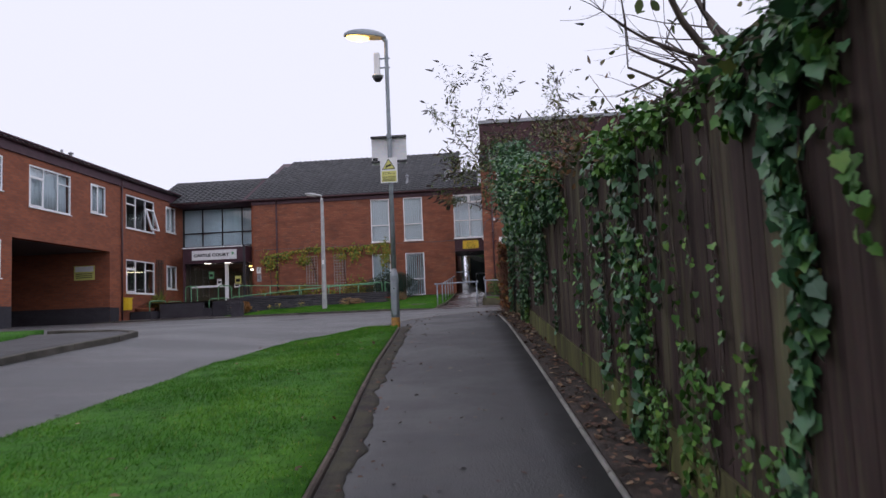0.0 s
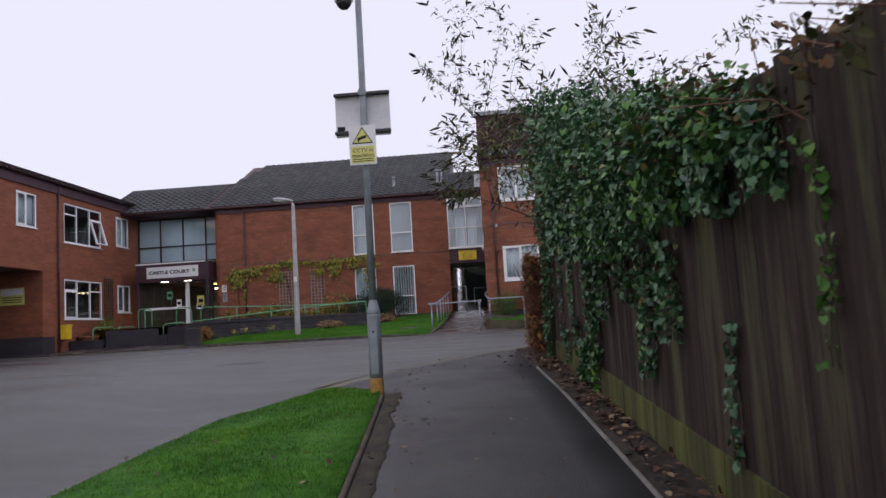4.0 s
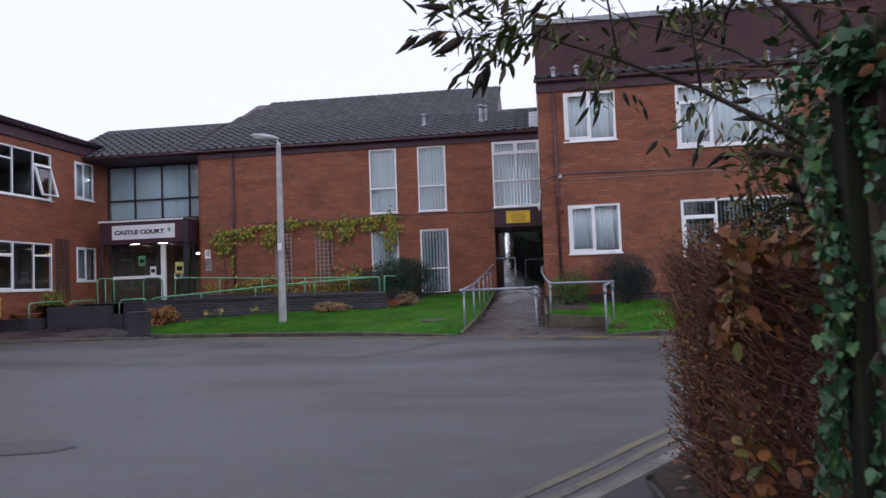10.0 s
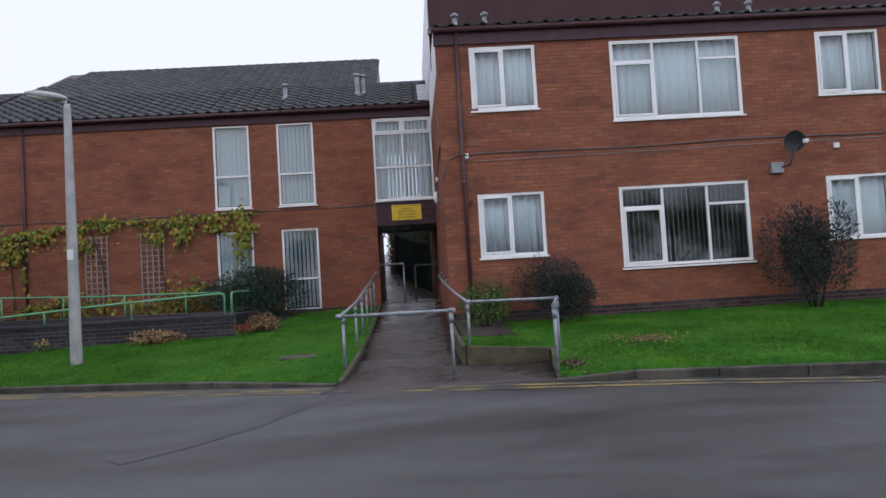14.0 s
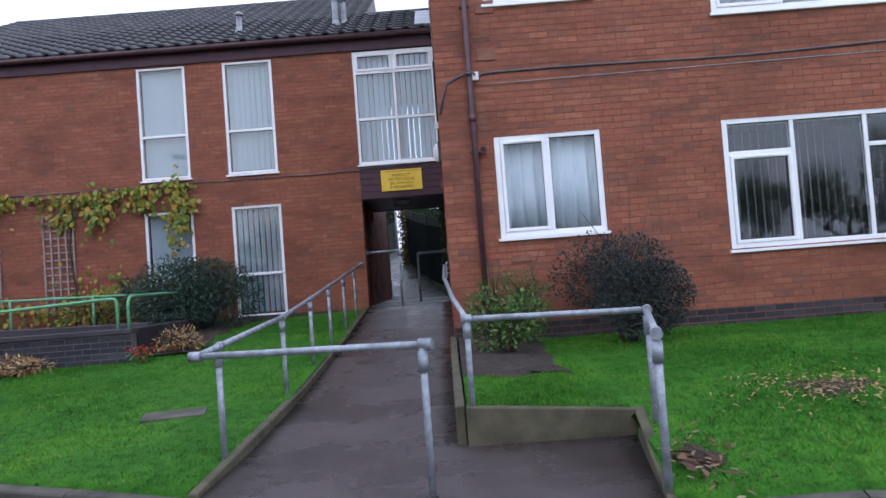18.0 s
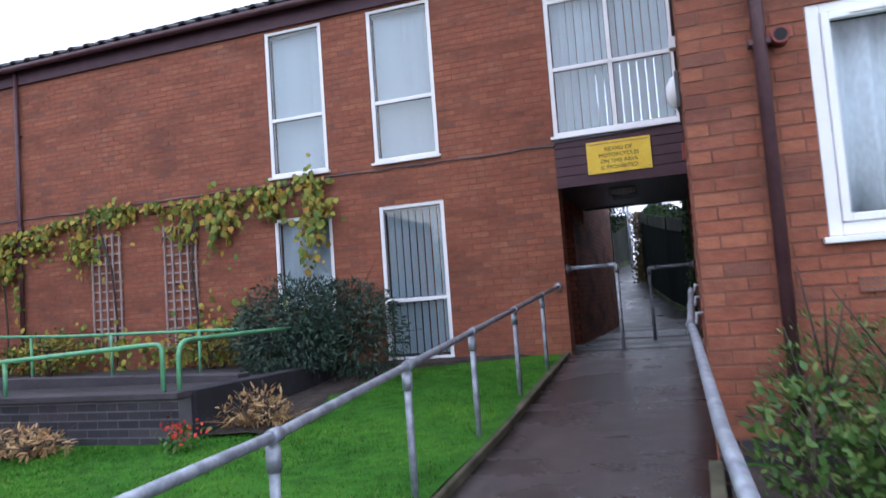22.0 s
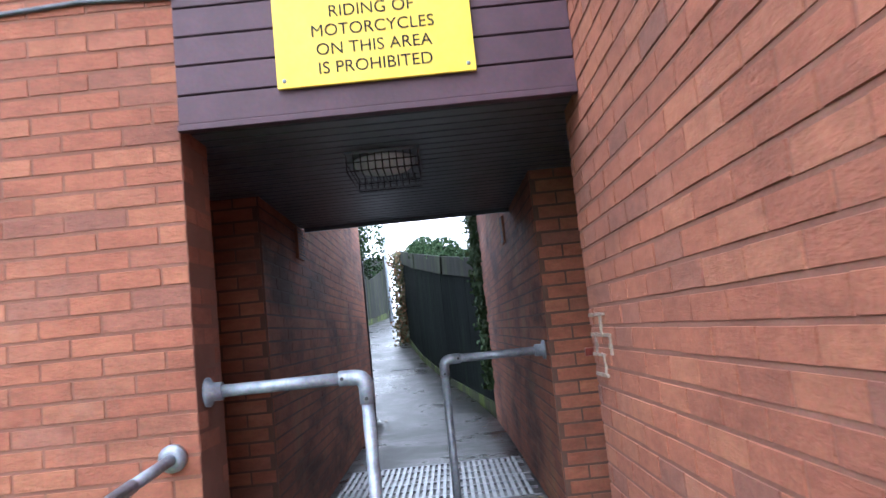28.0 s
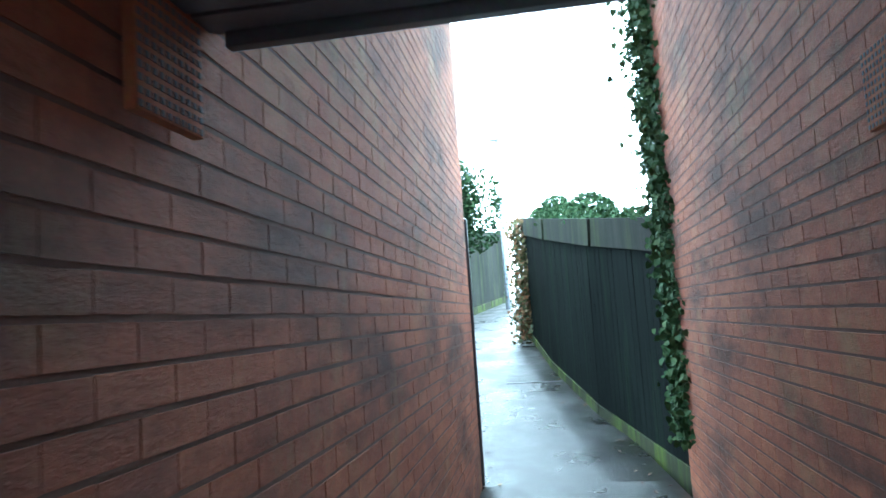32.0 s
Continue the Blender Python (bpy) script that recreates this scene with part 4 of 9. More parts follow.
FRONT_LINE = [(-14.0, -8.2), (-8.9, -7.45), (-6.8, -7.55), (-5.6, -7.88), (-4.3, -8.26), (-3.3, -8.62), (-2.6, -8.84), (-1.5, -9.15), (-0.2, -9.48), (1.4, -9.82), (2.6, -10.12), (4.2, -10.62), (9.0, -11.25)]
paint_line("road_line", FRONT_LINE, 0.095, "worn double yellow line along the kerb")
paint_line("road_line", [(x, y - 0.21) for x, y in FRONT_LINE], 0.095, "worn double yellow line along the kerb")
SIDE_LINE = [(-2.1, -20.75), (-1.6, -20.25), (-1.12, -19.98), (-0.74, -19.72), (-0.30, -19.07), (0.03, -18.58), (0.34, -18.12), (0.62, -17.66), (1.0, -17.1), (1.8, -16.5), (4.0, -16.0)]
paint_line("road_line", SIDE_LINE, 0.07, "faded double yellow line round the corner", FADED_YELLOW)
paint_line("road_line", [(x - 0.11, y + 0.13) for x, y in SIDE_LINE], 0.07, "faded double yellow line round the corner", FADED_YELLOW)
paint_line("wet_run", [(-1.75, -9.25), (-1.85, -9.7), (-2.05, -10.3), (-2.35, -11.0), (-2.75, -11.6), (-3.2, -12.1)], 0.24, "dark wet run across the courtyard asphalt", WET_TAR)
band("pavement_entrance", lambda y: -15.2, lambda y: float(np.interp(y, [-7.1, -6.4, -5.3, -3.9], [-9.0, -9.8, -10.7, -12.1])), [-7.1, -6.75, -6.4, -5.8, -5.3, -4.6, -3.9, -3.3],
     lambda x, y: 0.155 + 0.03 * (y + 7.1), RAMP_TAR, "reddish tarmac pavement leading to the entrance", "pavement")
kerb_line("kerb_entrance", [(-15.2, -7.35), (-11.5, -7.25), (-8.95, -7.12)], 0.13, 0.05, KERB, "low dropped kerb before the entrance pavement")
bm = bmesh.new()
rng = random.Random(9)
ring = [bm.verts.new((-4.22 + math.cos(t) * (0.42 + rng.uniform(-0.06, 0.06)), -17.45 + math.sin(t) * (0.26 + rng.uniform(-0.03, 0.03)), ground_z(0, -17.45 + math.sin(t) * 0.26) + 0.006)) for t in (2 * math.pi * i / 18 for i in range(18))]
bm.faces.new(ring)
tagged(part("tar_patch", bm, PATCH_TAR), "black tar patch in the courtyard asphalt", "road patch", kind="structure")

# ---- windows ----
COUNT = {"window": 0}
SLAT = {}


def sash(bm, x0, z0, x1, z1, w, y0, y1):
    bx(bm, x0, y0, z0, x0 + w, y1, z1)
    bx(bm, x1 - w, y0, z0, x1, y1, z1)
    bx(bm, x0 + w, y0, z0, x1 - w, y1, z0 + w)
    bx(bm, x0 + w, y0, z1 - w, x1 - w, y1, z1)


def window(m, x0, z0, x1, z1, columns, label, mat=None, blind="", sill=True, open_pane=None, angle=18, fw=0.055, jitter=7.0, fabric=None):
    """A window in the plane of m. columns: (share of width, [shares of height from the bottom], [which are opening sashes])."""
    mat = mat or UPVC
    COUNT["window"] += 1
    w = thing("window_%d" % COUNT["window"], (0, 0, 0), label, "window", kind="structure")
    w.matrix_basis = m
    bm = bmesh.new()
    sash(bm, x0, z0, x1, z1, fw, 0.012, 0.085)
    wide, high = x1 - x0, z1 - z0
    x = x0
    panes = []
    total = sum(c[0] for c in columns)
    for i, (share, rows, opens) in enumerate(columns):
        xe = x + wide * share / total
        if i + 1 < len(columns):
            bx(bm, xe - 0.026, 0.014, z0 + fw, xe + 0.026, 0.083, z1 - fw)
        z = z0
        for j, r in enumerate(rows):
            ze = z + high * r / sum(rows)
            if j + 1 < len(rows):
                bx(bm, max(x, x0 + fw), 0.014, ze - 0.026, min(xe, x1 - fw), 0.083, ze + 0.026)
            a = x + (fw if i == 0 else 0.026)
            b = xe - (fw if i + 1 == len(columns) else 0.026)
            lo = z + (fw if j == 0 else 0.026)
            hi = ze - (fw if j + 1 == len(rows) else 0.026)
            panes.append((a, lo, b, hi, j in opens, (i, j)))
            z = ze
        x = xe
    bmesh.ops.bevel(bm, geom=list(bm.edges), offset=0.005, segments=1, affect="EDGES")
    part("window_frame", bm, mat, w)
    for a, lo, b, hi, opening, key in panes:
        host = w
        if opening:
            bm = bmesh.new()
            tilt = open_pane == key
            sash(bm, a + 0.002, lo + 0.002, b - 0.002, hi - 0.002, 0.042, -0.004 if not tilt else -0.03, 0.05)
            bmesh.ops.bevel(bm, geom=list(bm.edges), offset=0.005, segments=1, affect="EDGES")
            host = part("sash", bm, mat, w)
            if tilt:
                host.matrix_basis = Matrix.Translation((a, 0, hi)) @ Matrix.Rotation(radians(-16), 4, "X") @ Matrix.Translation((-a, 0, -hi))
            vent = part("trickle_vent", box(a + (b - a) * 0.25, -0.014, hi - 0.03, b - (b - a) * 0.25, -0.003, hi - 0.012, 0.003), mat, host)
            a, b, lo, hi = a + 0.042, b - 0.042, lo + 0.042, hi - 0.042
        bm = box(a - 0.006, 0.040, lo - 0.006, b + 0.006, 0.046, hi + 0.006)
        g = part("pane", bm, GLASS, host)
        g.visible_shadow = False
        gasket = bmesh.new()
        sash(gasket, a - 0.001, lo - 0.001, b + 0.001, hi + 0.001, 0.008, 0.034, 0.0395)
        part("gasket", gasket, DARK_FRAME, host)
    if sill:
        part("window_sill", box(x0 - 0.03, -0.045, z0 - 0.035, x1 + 0.03, 0.06, z0 - 0.001, 0.008), mat, w)
    if blind == "slats":
        vb = thing("vertical_blind", (0, 0, 0), "pale grey vertical blind hanging inside the window" if fabric is None else "dull grey vertical blind turned open inside the window", "blind", "window blinds")
        vb.matrix_basis = m
        part("headrail", box(x0 + 0.03, 0.13, z1 - 0.07, x1 - 0.03, 0.18, z1 - 0.03), PLAIN_WHITE, vb)
        count = max(3, round((wide - 0.1) / 0.098))
        key = (round(high, 2), round(angle), fabric is None)
        if key not in SLAT:
            bm = box(-0.049, -0.002, -high + 0.085, 0.049, 0.002, -0.07)
            me = bpy.data.meshes.new("slat")
            bm.to_mesh(me)
            bm.free()
            me.materials.append(fabric or BLIND)
            SLAT[key] = me
        rng = random.Random(x0 + z0)
        for k in range(count):
            o = new("slat", SLAT[key])
            o.parent = vb
            o.matrix_basis = pose(x0 + 0.05 + (k + 0.5) * (wide - 0.1) / count, 0.155, z1, 0, 0, angle + rng.uniform(-jitter, jitter))
    if blind in ("net", "drape"):
        n = 80
        verts, faces = [], []
        rng = random.Random(x0)
        a1, a2, ph = rng.uniform(28, 40), rng.uniform(60, 80), rng.uniform(0, 6)
        for i in range(n + 1):
            xx = x0 + 0.04 + (wide - 0.08) * i / n
            yy = 0.17 + 0.034 * math.sin(a1 * xx + ph) + 0.012 * math.sin(a2 * xx)
            for zz in (z1 - 0.05, z0 + high * 0.5, z0 + 0.06):
                verts.append((xx, yy, zz))
        for i in range(n):
            for j in range(2):
                k = i * 3 + j
                faces.append((k, k + 3, k + 4, k + 1))
        c = raw("net_curtain", verts, faces, NET, None, "", True)
        c.matrix_basis = m
        so = c.modifiers.new("thickness", "SOLIDIFY")
        so.thickness = 0.001
        tagged(c, "white gathered lace net curtain behind the glass", "curtain", "net curtains")
    return w


def shift(x, y, z, m=FRONT):
    return Matrix.Translation((x, y, z)) @ m


# ---- main building ----
MAIN_HOLES = [(-5.512, 3.50, -4.607, 5.60), (-3.917, 3.50, -2.998, 5.60), (-5.512, 0.865, -4.607, 2.915), (-3.905, 0.865, -2.99, 2.915)]
brick_wall("wall_main", FRONT, -11.33, -1.505, 0.25, 5.62, MAIN_HOLES, 0.30, "red brick facade with faint dark course line and weathered bricks", picks=(-2.98, 1.0, -1.5, 3.4))
two = [(1, [0.385, 0.615], [])]
window(FRONT, -5.512, 3.50, -4.607, 5.60, two, "tall white-framed window with vertical blinds", blind="slats", angle=34)
window(FRONT, -3.917, 3.50, -2.998, 5.60, two, "tall white-framed window with vertical blinds", blind="slats", angle=28)
window(FRONT, -5.512, 0.865, -4.607, 2.915, two, "tall white-framed window half hidden by the shrub", blind="slats", angle=35)
window(FRONT, -3.905, 0.865, -2.99, 2.915, two, "tall white-framed ground floor window with blinds", blind="slats", angle=58)
window(FRONT, -1.505, 3.50, -0.005, 5.60, [(1, [0.40, 0.41, 0.19], [2]), (1, [0.40, 0.41, 0.19], [2])], "wide white six-pane window over the passage", blind="slats", angle=30)
# plum boards under it
panel = thing("passage_fascia", (0, 0, 0), "plum painted board fascia over the passage mouth", "fascia", kind="structure")
for i in range(5):
    z = 2.885 + i * 0.115
    part("board", box(-1.505, -0.012, z + 0.004, -0.002, 0.02, z + 0.111, 0.004), PLUM, panel)
part("backing", box(-1.505, 0.0195, 2.885, -0.002, 0.10, 3.47), PLUM, panel)
part("drip_board", box(-1.508, -0.022, 2.862, -0.004, 0.018, 2.886, 0.003), PLUM, panel)
# yellow notice
sign = thing("warning_sign", (-0.747, -0.030, 3.172), "yellow enamel sign forbidding the riding of motorcycles", "sign")
part("plate", box(-0.373, -0.008, -0.193, 0.373, 0.008, 0.193, 0.003), YELLOW_SIGN, sign)
for k, (text, size) in enumerate((("RIDING OF", 0.066), ("MOTORCYCLES", 0.066), ("ON THIS AREA", 0.066), ("IS PROHIBITED", 0.066))):
    lettering("lettering", text, size, (0, -0.0095, 0.088 - k * 0.073), BLACK_INK, sign, depth=0.001)
part("small_print", box(-0.34, -0.0095, 0.155, 0.34, -0.0082, 0.167), RUST_BAND, sign, "line of small faded print")
for sx in (-1, 1):
    for sz in (-1, 1):
        part("screw", lathe([(0.008, 0), (0.008, 0.004), (0.003, 0.006)], 8), GALV, sign).matrix_basis = pose(sx * 0.345, -0.008, sz * 0.165, 90)


# ---- roofs ----
def tile_mesh(name):
    n = 10
    verts, faces = [], []
    for j, (yy, lift) in enumerate(((0.0, 0.036), (0.40, 0.0))):
        for i in range(n + 1):
            t = i / n
            z = 0.046 * max(0.0, math.sin(t * 2 * math.pi)) ** 0.8 + lift
            verts.append((t * 0.305 - 0.1525, yy, z))
    for i in range(n + 1):
        verts.append((verts[i][0], 0.0, verts[i][2] - 0.034))
    for i in range(n):
        faces.append((i, i + 1, n + 2 + i, n + 1 + i))
        faces.append((2 * n + 2 + i, 2 * n + 3 + i, i + 1, i))
    me = bpy.data.meshes.new(name)
    me.from_pydata(verts, [], faces)
    me.materials.append(ROOF_TILE)
    me.polygons.foreach_set("use_smooth", [k % 2 == 0 for k in range(len(faces))])
    return me


TILE = tile_mesh("roof_tile")


def tiled_roof(name, eave, along_v, up_v, wide, rise, keep=lambda u, v: True, label="", singles=300, row_h=0.33):
    """Interlocking tiles from an eave point; along_v and up_v are unit vectors in the slope."""
    a, u = Vector(along_v).normalized(), Vector(up_v).normalized()
    n = a.cross(u)
    frame_m = Matrix((( *a, 0), (*u, 0), (*n, 0), (0, 0, 0, 1))).transposed()
    base = Matrix.Translation(eave) @ frame_m
    bm = bmesh.new()
    bx(bm, 0, 0.01, -0.07, wide, rise, -0.012)
    roof = part(name, bm, PLUM)
    roof.matrix_basis = base
    tagged(roof, label or "pitched roof of dark grey interlocking concrete tiles", "roof", kind="structure")
    src = np.array([v.co[:] for v in TILE.vertices])
    polys = [tuple(p.vertices) for p in TILE.polygons]
    verts, faces, made = [], [], 0
    rng = random.Random(name)
    for j in range(int(rise / row_h) + 1):
        v = j * row_h - 0.02
        for i in range(int(wide / 0.30) + 1):
            uu = 0.15 + i * 0.30
            if uu > wide - 0.1 or v > rise - 0.12 or not keep(uu, v):
                continue
            dz = rng.uniform(0, 0.004)
            if made < singles:
                o = new("tile", TILE)
                o.parent = roof
                o.matrix_basis = Matrix.Translation((uu, v, dz))
                made += 1
            else:
                k = len(verts)
                verts += [tuple(p) for p in (src + (uu, v, dz))]
                faces += [tuple(q + k for q in f) for f in polys]
    if verts:
        tagged(raw("tile_field", verts, faces, ROOF_TILE, roof, "", True), kind="stuff")
    return roof


PITCH = math.atan(0.5)
UPV = (0, math.cos(PITCH), math.sin(PITCH))
RISE = 6.05 / math.cos(PITCH)
tiled_roof("roof_main", (-11.6, -0.18, 5.885), (1, 0, 0), UPV, 10.15, RISE, keep=lambda u, v: v < 3.6 or u > (v - 3.6) * 0.22)
tiled_roof("roof_link_left", (-16.6, -0.18, 5.885), (1, 0, 0), UPV, 4.99, 3.25 / math.cos(PITCH), singles=150)
tiled_roof("roof_link_right", (-1.44, -0.18, 5.885), (1, 0, 0), UPV, 1.45, 2.45 / math.cos(PITCH), singles=40)
for nm, x0, x1, y, z in (("ridge_main", -11.0, -1.45, 5.86, 8.925), ("ridge_link", -16.6, -11.5, 3.05, 7.515), ("ridge_right", -1.43, 0.0, 2.25, 7.105)):
    r = thing(nm, (0, 0, 0), "row of dark half-round ridge tiles", "roof ridge", kind="structure")
    k = int((x1 - x0) / 0.45)
    for i in range(k):
        part("ridge_tile", tube([(x0 + i * (x1 - x0) / k, y, z - 0.04), (x0 + (i + 1) * (x1 - x0) / k - 0.008, y, z - 0.04)], 0.09, segs=8), ROOF_TILE, r)
# gable end of the higher roof and its back slope
bm = bmesh.new()
for x in (-1.45,):
    vs = [bm.verts.new(p) for p in ((x, 0.1, 5.94), (x, 5.86, 8.85), (x, 7.2, 8.2), (x, 7.2, 5.94))]
    bm.faces.new(vs)
    vs = [bm.verts.new(p) for p in ((x - 0.1, 0.1, 5.94), (x - 0.1, 7.2, 5.94), (x - 0.1, 7.2, 8.2), (x - 0.1, 5.86, 8.85))]
    bm.faces.new(vs)
tagged(part("gable_main", bm, PLUM), "dark boarded gable above the link roof", "gable", kind="structure")
bm = bmesh.new()
for x0, x1, ya, za, yb, zb in ((-10.9, -1.75, 5.88, 8.89, 7.2, 8.22), (-16.6, -11.6, 3.07, 7.475, 6.3, 5.88), (-1.44, 0.0, 2.27, 7.065, 4.6, 5.88)):
    bm.faces.new([bm.verts.new(p) for p in ((x0, ya, za), (x1, ya, za), (x1, yb, zb), (x0, yb, zb))])
rb = part("roof_back", bm, ROOF_TILE)
so = rb.modifiers.new("thickness", "SOLIDIFY")
so.thickness = 0.05
tagged(rb, "rear roof slope of dark tiles", "roof", kind="structure")
# fascia boards under the eaves
tagged(part("fascia_main", box(-11.4, -0.045, 5.615, -0.004, 0.02, 5.88, 0.006), PLUM), "plum painted eaves fascia", "fascia", kind="structure")
tagged(part("fascia_link", box(-15.46, -0.045, 5.80, -11.40, 1.25, 5.88, 0.006), PLUM), "plum painted eaves fascia over the entrance", "fascia", kind="structure")
tagged(part("gutter_main", tube([(-16.2, -0.17, 5.85), (-0.02, -0.17, 5.85)], 0.05, segs=10), BROWN_PIPE), "dark brown gutter under the tiles", "gutter", kind="structure")


def flue(x, y, z, h, r, cowl=True, label="grey metal flue pipe with cowl on the roof"):
    f = thing("roof_flue", (x, y, z), label, "flue", "roof flues")
    part("pipe", lathe([(r, -0.3), (r, h)], 14), LEAD, f)
    part("flashing", lathe([(r * 2.4, -0.12), (r * 1.3, 0.04), (r * 1.05, 0.08)], 14), LEAD, f)
    if cowl:
        part("cowl", lathe([(r * 1.1, h), (r * 1.7, h + 0.02), (r * 1.7, h + 0.06), (r * 0.5, h + 0.10)], 14), LEAD, f)


flue(-3.80, 1.0, 6.50, 0.30, 0.055)
flue(-1.88, 1.0, 6.50, 0.48, 0.06)
flue(-1.72, 1.1, 6.53, 0.44, 0.05)
for x in (0.42, 1.0, 5.6, 6.23):
    flue(x, -4.45, 6.29, 0.17, 0.045, label="small grey vent pipe above the eaves")
tagged(part("lead_flashing", box(-0.30, -0.05, 6.0, -0.0, 1.9, 6.03), LEAD), "crumpled lead flashing where the roofs meet", "flashing", kind="structure").matrix_basis = Matrix.Translation((0, -0.1, -0.065)) @ Matrix.Translation((0, 0, 6.0)) @ Matrix.Rotation(PITCH, 4, "X") @ Matrix.Translation((0, 0, -5.955))

# ---- right wing ----
RY = -4.635
R_HOLES = [(0.633, 4.575, 1.902, 5.815), (0.633, 1.77, 1.902, 3.0), (3.345, 4.265, 5.89, 5.815), (3.345, 1.43, 5.866, 2.994), (7.40, 4.565, 8.67, 5.815), (7.40, 1.76, 8.67, 2.985), (10.1, 4.265, 12.6, 5.815), (10.1, 1.43, 12.6, 2.99)]
R_FRONT = shift(0, RY, 0)
brick_wall("wall_right_front", R_FRONT, 0.0, 13.6, 0.35, 5.87, R_HOLES, 0.28, "red brick front of the right wing over a dark brick plinth", picks=(0.0, 0.9, 3.3, 3.0), base=ENGINEERING, base_to=0.74)
brick_wall("wall_right_flank", shift(0, 0, 0, WEST), -0.30, 4.625, 0.45, 5.30, [], 0.30, recess=0.0015, label="red brick flank wall rising beside the ramp", picks=(0.3, 1.2, 3.2, 2.9))
tagged(part("cladding_flank", box(-0.012, -4.60, 5.302, 0.02, -0.05, 6.30), WHITE_PANEL), "weathered white panel above the flank brickwork", "cladding", kind="structure")
pair = [(1, [1], [0]), (1, [1], [])]
triple = [(1, [0.73, 0.27], [0]), (1.05, [1], []), (0.98, [0.73, 0.27], [])]
window(R_FRONT, 0.633, 4.575, 1.902, 5.815, pair, "white two-pane upstairs window with drawn net curtains", blind="drape", fw=0.068)
window(R_FRONT, 0.633, 1.77, 1.902, 3.0, pair, "white two-pane window with lace net curtains", blind="net", fw=0.068)
window(R_FRONT, 3.345, 4.265, 5.89, 5.815, triple, "large white upstairs window with net curtains", blind="drape", fw=0.068)
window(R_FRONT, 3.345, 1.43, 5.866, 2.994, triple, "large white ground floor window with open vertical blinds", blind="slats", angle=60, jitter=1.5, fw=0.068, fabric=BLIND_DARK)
window(R_FRONT, 7.40, 4.565, 8.67, 5.815, pair, "white two-pane upstairs window with net curtains", blind="drape")
window(R_FRONT, 7.40, 1.76, 8.67, 2.985, pair, "white two-pane window with net curtains", blind="net")
window(R_FRONT, 10.1, 4.265, 12.6, 5.815, triple, "large white upstairs window with net curtains", blind="drape", fw=0.068)
window(R_FRONT, 10.1, 1.43, 12.6, 2.99, triple, "large white ground floor window with blinds", blind="slats", angle=60)
tagged(part("fascia_right", box(-0.03, RY - 0.05, 5.862, 13.65, RY + 0.02, 6.13, 0.006), PLUM), "plum painted fascia under the right wing's eaves", "fascia", kind="structure")
tagged(part("gutter_right", tube([(-0.08, RY - 0.12, 6.14), (13.6, RY - 0.12, 6.14)], 0.055, segs=10), BROWN_PIPE), "dark gutter along the right wing", "gutter", kind="structure")
tiled_roof("roof_right", (-0.06, RY - 0.16, 6.17), (1, 0, 0), (0, math.cos(0.3), math.sin(0.3)), 13.6, 2.1, label="short tiled skirt roof below the plum wall", singles=140)
upper = tagged(part("wall_right_upper", box(-0.02, -2.80, 6.0, 13.6, -2.55, 8.22), PLUM_WALL), "plum rendered upper wall set back above the eaves", "wall", kind="structure")
tagged(part("wall_right_upper_side", box(-0.02, -2.54, 6.32, 0.18, 5.0, 8.22), WHITE_PANEL), "weathered white side of the upper storey", "wall", kind="structure")
tagged(part("coping_right", box(-0.06, -2.86, 8.222, 13.65, -2.48, 8.37, 0.01), LEAD), "grey coping on the plum upper wall", "coping", kind="structure")
tagged(part("roof_flat_right", box(0.2, -2.54, 8.0, 13.6, 5.0, 8.1), LEAD), "flat roof behind the coping", "roof", kind="structure")

# ---- passage and alley walls ----
brick_wall("wall_passage_pier", shift(-1.507, 0, 0, EAST), 0.004, 0.30, 0.6, 2.88, [], 0.2, "narrow brick return of the passage mouth")
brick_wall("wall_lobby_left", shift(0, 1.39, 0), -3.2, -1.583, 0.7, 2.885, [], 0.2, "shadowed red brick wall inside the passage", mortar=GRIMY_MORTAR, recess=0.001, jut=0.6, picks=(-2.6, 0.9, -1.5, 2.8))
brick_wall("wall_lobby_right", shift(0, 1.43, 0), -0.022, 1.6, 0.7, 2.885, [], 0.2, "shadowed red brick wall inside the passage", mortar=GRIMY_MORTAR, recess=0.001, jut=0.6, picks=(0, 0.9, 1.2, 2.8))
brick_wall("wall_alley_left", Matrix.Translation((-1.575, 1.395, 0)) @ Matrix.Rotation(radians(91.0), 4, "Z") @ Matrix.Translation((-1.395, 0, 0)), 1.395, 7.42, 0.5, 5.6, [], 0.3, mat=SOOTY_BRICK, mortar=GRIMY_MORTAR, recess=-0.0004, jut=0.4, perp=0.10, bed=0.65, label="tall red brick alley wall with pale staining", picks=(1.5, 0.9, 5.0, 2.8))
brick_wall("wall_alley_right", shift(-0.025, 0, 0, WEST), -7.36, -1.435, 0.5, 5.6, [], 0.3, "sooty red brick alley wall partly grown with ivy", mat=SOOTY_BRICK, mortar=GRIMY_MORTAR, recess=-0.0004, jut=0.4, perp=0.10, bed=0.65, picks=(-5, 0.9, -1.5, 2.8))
for nm, b in (("wall_lobby_end_left", (-3.4, 0.30, 0.6, -3.2, 1.6, 2.9)), ("wall_lobby_end_right", (1.6, 0.30, 0.6, 1.8, 1.6, 2.9)), ("wall_lobby_front_left", (-3.4, 0.302, 0.6, -1.71, 0.40, 2.9)), ("wall_lobby_front_right", (0.303, 0.302, 0.6, 1.8, 0.40, 2.9))):
    tagged(part(nm, box(*b), FAR_BRICK), "brick side wall within the passage", "wall", kind="structure")
bm = bmesh.new()
for i in range(27):
    y = 0.022 + i * 0.1
    bx(bm, -3.2, y + 0.003, 2.886, 1.6, y + 0.085, 2.905)
